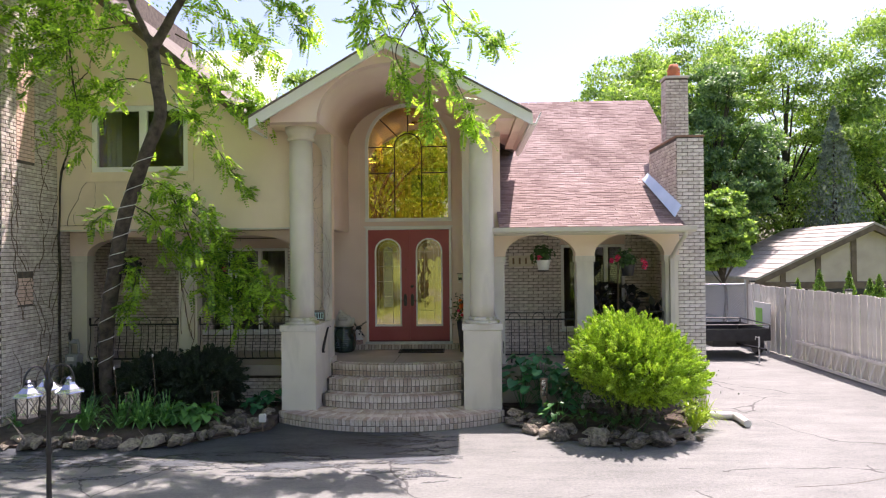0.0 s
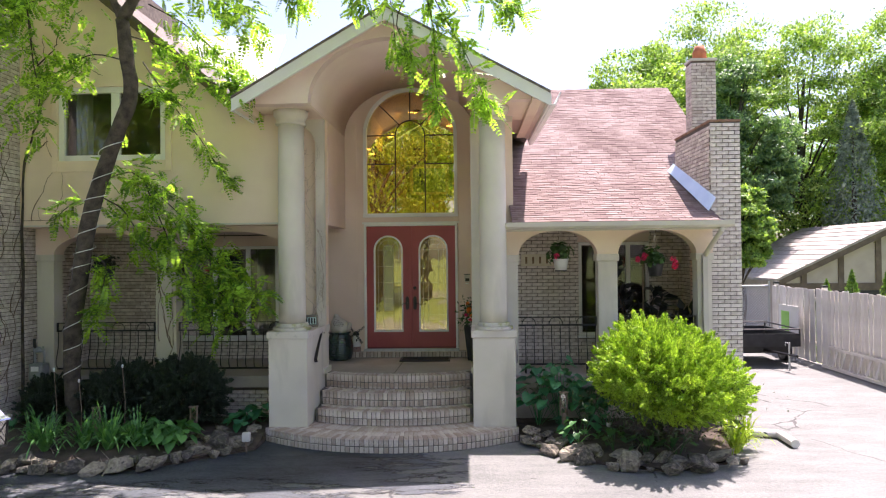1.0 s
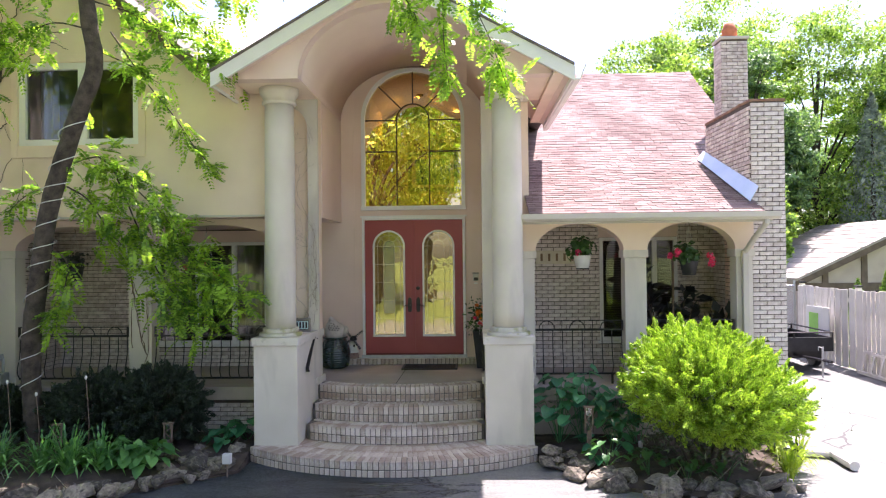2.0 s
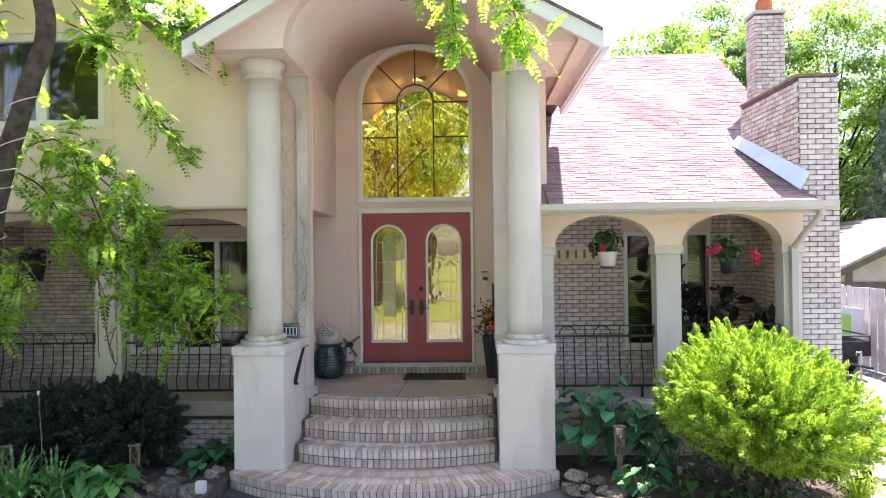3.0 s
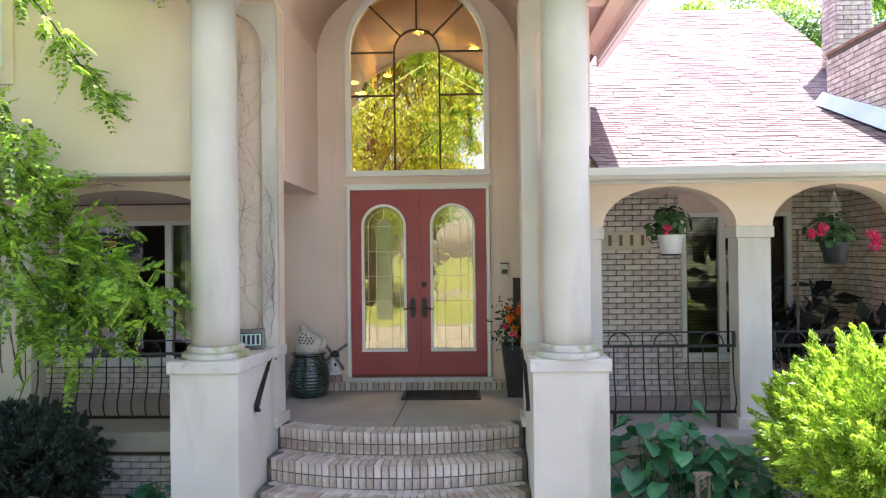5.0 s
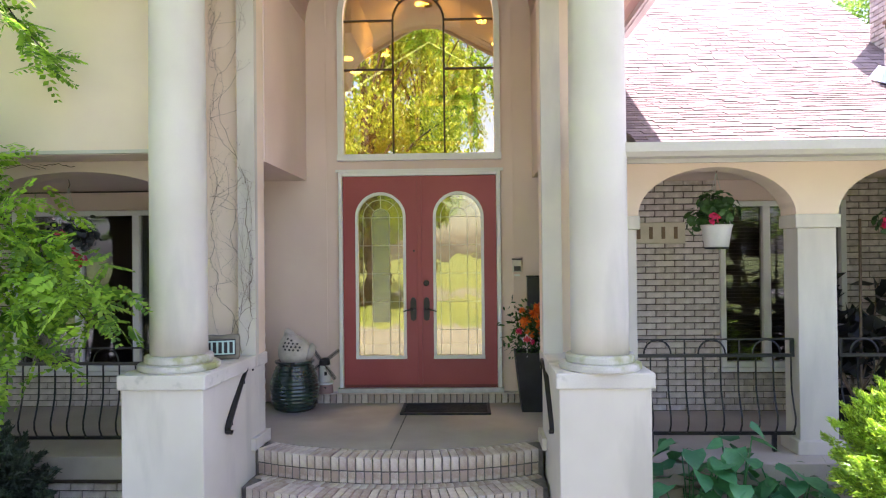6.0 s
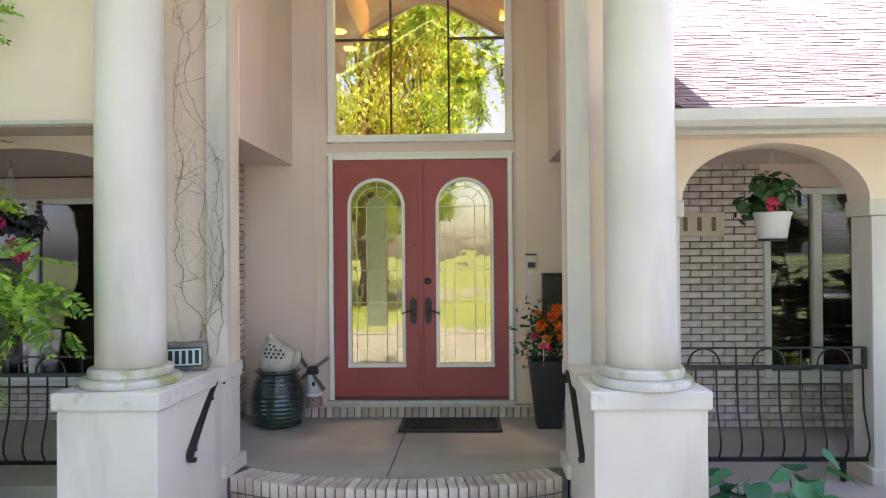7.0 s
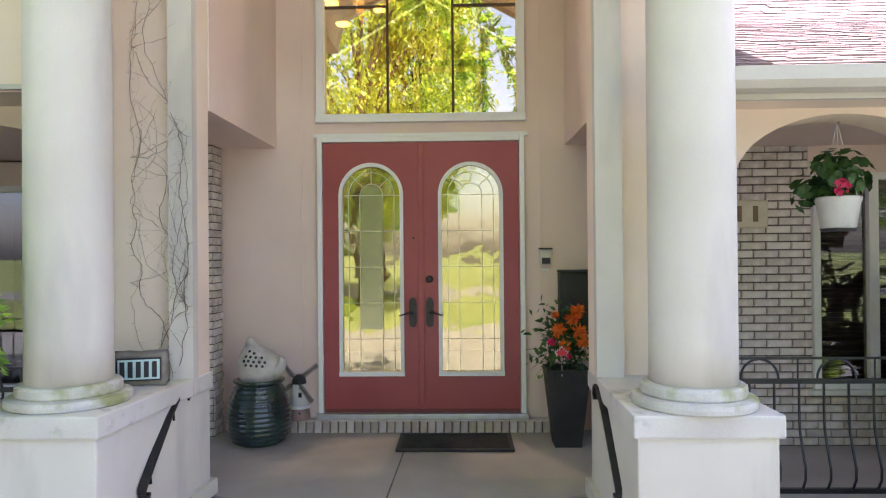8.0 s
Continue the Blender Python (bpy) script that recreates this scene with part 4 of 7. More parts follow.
def leaf_mesh(name, centres, along, across, mat, parent=None, label="", fold=0.25):
    """One mesh of four-cornered leaves: centre, half length vector and half width vector of each."""
    c, a, s = (np.asarray(v, float) for v in (centres, along, across))
    n = len(c)
    up = np.cross(a, s)
    up /= np.linalg.norm(up, axis=1, keepdims=True) + 1e-9
    lift = up * np.linalg.norm(s, axis=1, keepdims=True) * fold
    p = np.stack((c - a, c + s - 0.1 * a + lift, c + a, c - s - 0.1 * a + lift), 1).reshape(-1, 3)
    me = bpy.data.meshes.new(name)
    me.vertices.add(4 * n)
    me.vertices.foreach_set("co", p.ravel())
    me.loops.add(4 * n)
    me.loops.foreach_set("vertex_index", np.arange(4 * n, dtype=np.int32))
    me.polygons.add(n)
    me.polygons.foreach_set("loop_start", np.arange(0, 4 * n, 4, dtype=np.int32))
    me.materials.append(mat)
    me.update(calc_edges=True)
    ob = new(name, me)
    ob.parent = parent
    if label:
        ob["label"] = label
    return ob


def unit(n):
    v = grow.normal(size=(n, 3))
    return v / np.linalg.norm(v, axis=1, keepdims=True)


def scatter_leaves(name, centres, size, mat, parent=None, label="", droop=0.0, wide=0.45, face=None):
    n = len(centres)
    a = unit(n)
    a[:, 2] -= droop
    a /= np.linalg.norm(a, axis=1, keepdims=True)
    s = np.cross(a, unit(n) if face is None else face + 0.55 * unit(n))
    s /= np.linalg.norm(s, axis=1, keepdims=True) + 1e-9
    k = size * grow.uniform(0.6, 1.3, (n, 1))
    return leaf_mesh(name, centres, a * k * 0.5, s * k * wide * 0.5, mat, parent, label)


def curve_points(ctrl, n):
    """Evenly taken points of a smooth line through the given ones."""
    c = np.asarray(ctrl, float)
    t = np.linspace(0, len(c) - 1, n)
    i = np.clip(t.astype(int), 0, len(c) - 2)
    f = (t - i)[:, None]
    q = np.vstack((2 * c[0] - c[1], c, 2 * c[-1] - c[-2]))
    p0, p1, p2, p3 = q[i], q[i + 1], q[i + 2], q[i + 3]
    return 0.5 * (2 * p1 + (p2 - p0) * f + (2 * p0 - 5 * p1 + 4 * p2 - p3) * f ** 2 + (3 * p1 - p0 - 3 * p2 + p3) * f ** 3)


def fronds(starts, dirs, length, pairs, leaflet, C, A, S):
    """Feathered leaves: a drooping stalk with pairs of leaflets; appends to C, A and S."""
    n = len(starts)
    L = length * grow.uniform(0.65, 1.25, (n, 1))
    side = np.cross(dirs, np.array([0, 0, 1.0]))
    side /= np.linalg.norm(side, axis=1, keepdims=True) + 1e-9
    twist = grow.uniform(-0.7, 0.7, (n, 1))
    upv = np.cross(side, dirs)
    side = side * np.cos(twist) + upv * np.sin(twist)
    for k in range(pairs):
        f = (k + 0.7) / pairs
        p = starts + dirs * L * f
        p[:, 2] -= (L[:, 0] * f) ** 2 * 0.7
        taper = leaflet * (1.0 - 0.45 * abs(f - 0.45) * 2)
        for sg in (-1, 1):
            a = side * sg + dirs * 0.45
            a[:, 2] -= 0.25
            a += grow.normal(scale=0.12, size=a.shape)
            a /= np.linalg.norm(a, axis=1, keepdims=True)
            nrm = np.cross(a, dirs)
            s = np.cross(nrm, a)
            s /= np.linalg.norm(s, axis=1, keepdims=True) + 1e-9
            C.append(p + a * taper * 0.5)
            A.append(a * taper * 0.5)
            S.append(s * taper * 0.30)


def along_branch(ctrl, count, spread, sag=0.12):
    pts = curve_points(ctrl, 60)
    i = (grow.beta(1.6, 1.0, count) * 58).astype(int)
    d = pts[i + 1] - pts[i]
    d /= np.linalg.norm(d, axis=1, keepdims=True)
    d = d * 0.45 + unit(count) * 0.9
    d[:, 2] -= sag
    d /= np.linalg.norm(d, axis=1, keepdims=True)
    return pts[i] + grow.normal(scale=spread, size=(count, 3)), d


# ---- the locust tree ----
locust = thing("locust_tree", "slender honey locust with feathery yellow-green leaves, wound with a pale cable", "tree", (-5.77, 10.8, 0.1))
locust.matrix_world = Matrix()
TRUNK = [(-5.760000000000001, 10.9, 0.05), (-5.73, 10.75, 1.31), (-5.44, 10.5, 2.45), (-5.21, 10.35, 3.21), (-4.77, 10.15, 4.14), (-4.54, 10.05, 4.61), (-4.54, 9.95, 5.12), (-4.57, 9.9, 5.53)]


def wood(name, ctrl, r0, r1, parent, n=24, sides=10, mat=BARK):
    pts = curve_points(ctrl, n)
    rad = [r0 + (r1 - r0) * i / (n - 1) for i in range(n)]
    bm = tube([tuple(p) for p in pts], rad, sides)
    for v in bm.verts:
        v.co += Vector(noise.noise_vector(v.co * 6)) * min(r0, 0.1) * 0.12
    return part(name, bm, mat, parent, smooth=True)


trunk = wood("trunk", TRUNK, 0.116, 0.080, locust, 50, 14)
LIMB_L = [(-4.57, 9.9, 5.53), (-4.71, 9.85, 5.9), (-4.86, 9.85, 6.23), (-4.99, 9.85, 6.87), (-5.19, 9.85, 7.84)]
LIMB_R = [(-4.57, 9.9, 5.53), (-4.34, 9.85, 5.85), (-4.18, 9.85, 6.13), (-3.89, 9.85, 6.53), (-3.22, 9.8, 7.12), (-2.14, 9.6, 7.39), (-1.2, 9.5, 7.16)]
wood("limb", LIMB_L, 0.050, 0.025, locust)
wood("limb", LIMB_R, 0.075, 0.02, locust)
TWIGS = [
    ([(-5.16, 10.65, 3.62), (-4.83, 10.70, 3.71), (-4.45, 10.75, 3.35), (-4.10, 10.80, 3.00), (-3.79, 10.80, 2.56), (-3.38, 10.68, 2.15), (-3.12, 10.62, 1.88)], 235, 0.11),
    ([(-4.74, 10.80, 3.63), (-4.43, 10.80, 2.88), (-4.17, 10.75, 2.35), (-3.85, 10.65, 1.98), (-3.55, 10.6, 1.66)], 165, 0.12),
    ([(-5.18, 10.60, 3.35), (-4.92, 10.60, 3.18), (-4.66, 10.60, 2.79), (-4.48, 10.60, 2.61)], 55, 0.10),
    ([(-4.64, 10.60, 5.20), (-4.33, 10.80, 4.67), (-4.03, 10.95, 4.25), (-3.78, 11.00, 3.85), (-3.48, 11.03, 3.52)], 42, 0.03),
    ([(-4.46, 10.40, 5.91), (-4.02, 10.60, 5.67), (-3.57, 10.80, 5.23), (-3.21, 10.90, 4.81)], 70, 0.09),
    ([(-4.72, 10.40, 5.49), (-4.25, 10.50, 5.34), (-3.77, 10.60, 4.93), (-3.25, 10.60, 4.79)], 70, 0.08),
    ([(-4.76, 10.40, 5.16), (-5.24, 10.40, 5.25), (-5.67, 10.40, 5.04), (-6.11, 10.40, 4.84)], 60, 0.10),
    ([(-4.97, 10.40, 6.09), (-5.38, 10.20, 5.95), (-5.86, 10.00, 5.81), (-6.30, 9.90, 5.55), (-6.63, 9.90, 5.07)], 130, 0.16),
    ([(-4.93, 10.00, 6.28), (-5.61, 10.00, 6.30), (-6.19, 10.00, 6.15), (-6.78, 10.00, 6.08)], 150, 0.18),
    ([(-5.86, 10.00, 5.81), (-5.78, 10.00, 5.08), (-5.70, 10.00, 4.50), (-6.04, 10.00, 4.26)], 60, 0.12),
    ([(-4.33, 10.20, 6.26), (-3.78, 10.20, 6.17), (-3.28, 10.20, 5.74), (-3.12, 10.20, 5.41)], 90, 0.12),
    ([(-3.91, 9.90, 6.54), (-3.10, 9.90, 6.36), (-2.54, 9.90, 6.03), (-2.30, 9.90, 5.78)], 70, 0.10),
    ([(-5.23, 10.50, 3.31), (-5.56, 10.50, 3.27), (-5.83, 10.50, 3.06)], 18, 0.04),
    ([(-4.68, 10.50, 4.92), (-4.34, 10.50, 4.75), (-3.99, 10.50, 4.53)], 26, 0.05),
    ([(-5.39, 10.50, 2.62), (-5.13, 10.50, 2.45), (-5.18, 10.50, 2.02), (-5.27, 10.50, 1.68)], 36, 0.05),
    ([(-1.19, 9.43, 7.12), (-0.89, 9.43, 6.13), (-0.52, 9.43, 5.36), (-0.19, 9.43, 4.75), (0.03, 9.43, 4.12)], 120, 0.07),
    ([(-1.49, 9.43, 7.13), (-1.39, 9.43, 6.22), (-1.13, 9.43, 5.53), (-1.06, 9.43, 4.80)], 50, 0.05),
    ([(-0.90, 9.45, 6.14), (-0.64, 9.45, 5.29), (-0.61, 9.45, 4.61), (-0.55, 9.45, 4.10)], 60, 0.05),
    ([(-0.74, 9.40, 6.42), (-0.29, 9.40, 5.80), (0.08, 9.40, 5.49), (0.34, 9.40, 5.37)], 70, 0.08),
    ([(-1.50, 9.50, 6.94), (-1.51, 9.50, 6.17), (-1.44, 9.50, 5.71), (-1.59, 9.50, 5.56)], 60, 0.08),
    ([(-0.74, 9.40, 5.89), (-1.05, 9.40, 5.29), (-0.90, 9.40, 4.91), (-0.87, 9.40, 4.78)], 30, 0.04),
]
C, A, S = [], [], []
for ctrl, count, spread in TWIGS:
    wood("twig", ctrl, 0.011, 0.003, locust, 14, 5)
    st, dr = along_branch(ctrl, int(count * (0.95 if ctrl[0][0] > -2 else 1.3)), spread * (1.0 if ctrl[0][0] > -2 else 1.2))
    fronds(st, dr, 0.27, 9, 0.074, C, A, S)
leaf_mesh("foliage", np.vstack(C), np.vstack(A), np.vstack(S), LOCUST, locust, "feathery yellow-green leaves")
# the high crown, above the view, which throws dappled shade on the drive
C, A, S = [], [], []
for k in range(200):
    base_p = np.array([grow.uniform(-6.5, -1.5), grow.uniform(9.0, 11.3), grow.uniform(7.4, 9.2)]) if k >= 190 else np.array([grow.uniform(-9.5, 0.5), grow.uniform(6.2, 10.8), grow.uniform(7.2, 9.8)]) if k < 120 else np.array([grow.uniform(-9.5, -4.0), grow.uniform(7.0, 11.0), grow.uniform(6.9, 9.0)])
    tip = base_p + np.array([grow.uniform(-1.0, 1.0), grow.uniform(-1.0, 0.6), grow.uniform(-0.5, 0.1)])
    st, dr = along_branch([tuple(base_p), tuple((base_p + tip) / 2 + [0, 0, 0.2]), tuple(tip)], 60, 0.16)
    fronds(st, dr, 0.30, 5, 0.085, C, A, S)
leaf_mesh("crown", np.vstack(C), np.vstack(A), np.vstack(S), LOCUST, locust, "light, open crown of feathery leaves")
for k in range(7):
    wood("limb", [(-2.9, 9.75, 7.25), (-2.5 - 0.8 * k, 9.3 - 0.25 * (k % 3), 7.9), (-2.2 - 0.9 * k, 8.3 - 0.5 * (k % 4), 8.6)] if k else [(-1.2, 9.5, 7.16), (-0.6, 9.0, 7.6), (0.2, 8.2, 8.2)], 0.03, 0.01, locust, 10, 6)
spine = curve_points(TRUNK, 600)
helix = [(spine[40 + i][0] + 0.128 * math.cos(i * 0.24 + 0.5 * math.sin(i * 0.031)), spine[40 + i][1] + 0.128 * math.sin(i * 0.24 + 0.5 * math.sin(i * 0.031)), spine[40 + i][2] + 0.05 * math.sin(i * 0.07)) for i in range(300)]
part("light_cable", tube(helix, 0.0055, 5), WIRE, locust, "pale cable wound round the trunk")


# ---- broad trees, conifers ----
def broad_tree(at, height, spread, mat, label, leaf=0.17, clumps=150, per=330, bare=0.25, name="tree", drop=0.0):
    t = thing(name, label, "tree", at)
    h0 = height * bare
    trunk_pts = [(0, 0, -0.1), (0.1, 0, height * 0.25), (-0.1, 0.1, height * 0.5), (0.1, 0, height * 0.8)]
    wood("trunk", trunk_pts, height * 0.018, height * 0.005, t, 14, 8)
    pts, out = [], []
    for k in range(clumps):
        u = unit(1)[0]
        r = grow.uniform(0.35, 1.0) ** 0.5
        p = np.array([u[0] * spread * r, u[1] * spread * r, h0 + (height - h0) * (0.5 + 0.5 * u[2] * r)])
        p[:2] *= 1.0 - 0.35 * max(0.0, (p[2] - h0) / (height - h0) - 0.4)
        size = spread * grow.uniform(0.13, 0.30)
        q = unit(per)
        q[:, 2] = np.where(q[:, 2] < -0.2, -q[:, 2], q[:, 2])
        out.append(q + np.array([0, 0, 0.5]))
        q = q * (grow.uniform(0.3, 1.0, (per, 1)) ** 0.3) * size * grow.uniform(0.75, 1.25, (per, 1))
        q[:, 2] *= 0.7
        if drop:
            q[:, 2] *= 1.0 + drop
        pts.append(p + q)
        if k % 6 == 0:
            wood("limb", [(0, 0, max(h0 * 0.8, p[2] * 0.55)), tuple(p * np.array([0.5, 0.5, 1.0]) * np.array([1, 1, 0.85])), tuple(p)], height * 0.0045, 0.012, t, 8, 5)
    scatter_leaves("crown", np.vstack(pts), leaf, mat, t, droop=0.3 + drop, face=np.vstack(out))
    return t


for x, y, h, s, m, lab in (
        (7.3, 31, 11.6, 3.4, MAPLE, "tall broad-leaved tree in full green leaf behind the house"),
        (11.2, 34, 14.2, 3.9, MAPLE, "tall broad-leaved tree in full green leaf behind the house"),
        (10.4, 29.4, 10.4, 2.4, MAPLE_DARK, "dense dark green tree beside the chimney"),
        (8.35, 23.3, 4.6, 0.95, MAPLE, "bushy green tree beside the garage"),
        (15.0, 33, 13.0, 4.0, MAPLE, "tall broad-leaved tree behind the garage"),
        (19.5, 32, 13.5, 4.2, MAPLE, "tall broad-leaved tree behind the garage"),
        (25.0, 35, 13.0, 4.8, MAPLE_DARK, "tall dark tree behind the garage"),
        (12.5, 37, 10.0, 4.0, MAPLE_DARK, "dark green tree at the back of the garden"),
        (20.5, 38, 9.5, 4.5, MAPLE_DARK, "dark green tree at the back of the garden"),
        (-7.6, 30, 10.6, 2.6, MAPLE, "green tree beyond the roof"),
        (30.0, 30, 12.0, 4.5, MAPLE, "tall broad-leaved tree beyond the fence")):
    broad_tree((x, y, 0), h, s, m, lab, bare=0.40 if h < 5 else 0.26 if s == 2.4 else 0.12)


def conifer(at, height, radius, mat, label, leaf, n, name="conifer", group=""):
    t = thing(name, label, "conifer", at, group)
    wood("trunk", [(0, 0, -0.05), (0, 0, height * 0.5), (0, 0, height * 0.95)], height * 0.02 + 0.01, 0.01, t, 6, 6)
    f = grow.uniform(0, 1, n) ** 1.6
    a = grow.uniform(0, 2 * math.pi, n)
    lobes = 1.0 + 0.18 * np.sin(a * 5 + f * 23)
    r = radius * (1 - f) ** 0.85 * grow.uniform(0.45, 1.0, n) * lobes
    p = np.stack((r * np.cos(a), r * np.sin(a), height * (0.04 + 0.96 * f)), 1)
    scatter_leaves("needles", p, leaf, mat, t, droop=-0.8, wide=0.3)
    return t


conifer((15.3, 29.5, 0), 8.6, 1.9, SPRUCE, "grey-green spruce among the broad trees", 0.20, 11000)
conifer((22.5, 29, 0), 6.5, 1.7, SPRUCE, "grey-green spruce behind the garage", 0.20, 7000)
for x, y, h in ((8.45, 18.4, 1.85), (8.45, 17.3, 2.1), (8.45, 16.0, 2.1), (8.5, 15.3, 1.95), (8.4, 14.8, 2.05), (8.45, 13.7, 1.95), (8.45, 12.4, 2.05), (8.45, 11.2, 2.0)):
    conifer((x, y, 0), h, 0.50, CEDAR, "small pointed green cedar behind the fence", 0.08, 4200, "cedar", "cedars behind the fence")

# the garden across the street, which the panes mirror
for x, y, h, s, m, bare in ((-5.0, -9.0, 17, 5.2, WILLOW, 0.16), (-13.5, -12, 17, 6.0, WILLOW, 0.15), (-2.6, -12.0, 16.0, 2.7, WILLOW, 0.2), (9.5, -22, 15, 5.5, MAPLE, 0.12), (-20, -24, 16, 6, MAPLE, 0.12), (17, -26, 15, 6, MAPLE, 0.1), (-7, -32, 14, 6, MAPLE_DARK, 0.1), (8, -36, 11, 5, MAPLE_DARK, 0.1), (24, -18, 14, 6, MAPLE, 0.12), (-9, -19, 22, 6.5, MAPLE, 0.08), (-6.0, -20, 23, 6.0, MAPLE, 0.08), (-17, -20, 21, 6, MAPLE, 0.08)):
    broad_tree((x, y, 0), h, s, m, "yellow-green weeping tree across the lawn" if m is WILLOW else "broad green tree across the street", leaf=0.20 if m is WILLOW else 0.36, clumps=150 if m is WILLOW else 100, per=190 if m is WILLOW else 85, bare=bare, drop=0.9 if m is WILLOW else 0.0, name="garden_tree")
for x in (-9, -5.2, 2.6, 6.5):
    conifer((x, -4.6, 0), 0.9, 0.9, LIME, "round light green shrub on the lawn", 0.16, 900, "lawn_shrub")


# ---- juniper, yews ----
def tufted_bush(name, label, at, rx, ry, mid_z, up, down, mat, tufts, per, leaf, lean=0.0, rise=0.45, plume=1.0):
    """Many tufts of fine sprays on a low dome, ragged in outline; lean: how far one side hangs lower."""
    j = thing(name, label, "shrub", at)
    C, A, S = [], [], []
    for k in range(tufts):
        u = unit(1)[0]
        f = grow.uniform(0.50, 1.0) ** 0.7
        wide = 1.0 - 0.18 * max(0.0, u[2]) + lean * u[0]
        c = np.array([u[0] * rx * wide * f, u[1] * ry * f, mid_z + u[2] * (up if u[2] > 0 else down) * f - lean * u[0]])
        axis = u * 1.1 + np.array([0, 0, rise]) + unit(1)[0] * 0.45
        axis /= np.linalg.norm(axis)
        r, h = grow.uniform(0.06, 0.11) / plume, grow.uniform(0.14, 0.26) * plume
        t = grow.uniform(0, 1, (per, 1)) ** 0.8
        p = c + axis * (t - 0.45) * h + unit(per) * r * (1.05 - 0.8 * t) * grow.uniform(0.3, 1.0, (per, 1))
        d = axis + unit(per) * 0.75
        d /= np.linalg.norm(d, axis=1, keepdims=True)
        w = np.cross(d, unit(per))
        w /= np.linalg.norm(w, axis=1, keepdims=True) + 1e-9
        L = leaf * grow.uniform(0.55, 1.35, (per, 1))
        C.append(p), A.append(d * L * 0.6), S.append(w * L * 0.16)
    leaf_mesh("sprays", np.vstack(C), np.vstack(A), np.vstack(S), mat, j)
    for q in range(9):
        an = q * 2 * math.pi / 9
        wood("stem", [(0.10 * math.cos(an), 0.10 * math.sin(an), 0), (0.3 * rx * math.cos(an), 0.3 * ry * math.sin(an), mid_z * 0.45), (0.65 * rx * math.cos(an), 0.65 * ry * math.sin(an), mid_z)], 0.035, 0.012, j, 8, 6)
    return j


juniper = tufted_bush("juniper_bush", "broad bright yellow-green juniper bush beside the porch", (2.14, 10.10, 0.08), 0.95, 0.92, 0.86, 0.76, 0.46, JUNIPER, 1450, 190, 0.031, 0.12, 0.6, 1.12)
# These inner needles paint the bush's own shade.
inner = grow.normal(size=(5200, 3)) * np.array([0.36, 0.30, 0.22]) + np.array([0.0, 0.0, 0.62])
scatter_leaves("inner_sprays", inner[inner[:, 2] > 0.06], 0.06, JUNIPER_SHADED, juniper, "needles inside the bush, shade painted into their dark colour", wide=0.3)
tufted_bush("yew_bush", "dark rounded yew bush in front of the porch rail", (-4.25, 10.98, 0.08), 0.66, 0.45, 0.56, 0.50, 0.52, YEW, 390, 200, 0.032, 0.0, 0.2)
tufted_bush("yew_bush", "dark low yew bush in front of the porch rail", (-5.12, 11.02, 0.08), 0.66, 0.45, 0.50, 0.46, 0.46, YEW, 360, 200, 0.032, 0.0, 0.2)


tufted_bush("yew_bush", "dark low yew bush beside the tree trunk", (-6.15, 11.1, 0.08), 0.50, 0.40, 0.42, 0.36, 0.38, YEW, 260, 200, 0.032, 0.0, 0.2)


# ---- border plants ----
def strap_plant(at, n, length, mat, label, name="daylily", width=0.019):
    t = thing(name, label, "plant", at)
    C, A, S = [], [], []
    for k in range(n):
        an, lean = grow.uniform(0, 2 * math.pi), grow.uniform(0.25, 1.0)
        L = length * grow.uniform(0.6, 1.15)
        d = np.array([math.cos(an), math.sin(an), 0.0])
        side = np.array([-d[1], d[0], 0.0])
        p_old = None
        for q in range(6):
            f = q / 5
            p = d * (0.04 + L * lean * 0.75 * f ** 1.25) + np.array([0, 0, L * (f * (1.25 - 0.35 * lean) - 0.85 * lean * f ** 2.6)])
            if p_old is not None:
                C.append((p + p_old) / 2)
                A.append((p - p_old) * 0.58)
                S.append(side * width * (1.15 - 0.75 * f))
            p_old = p
    leaf_mesh("leaves", C, A, S, mat, t, fold=0.1)
    return t


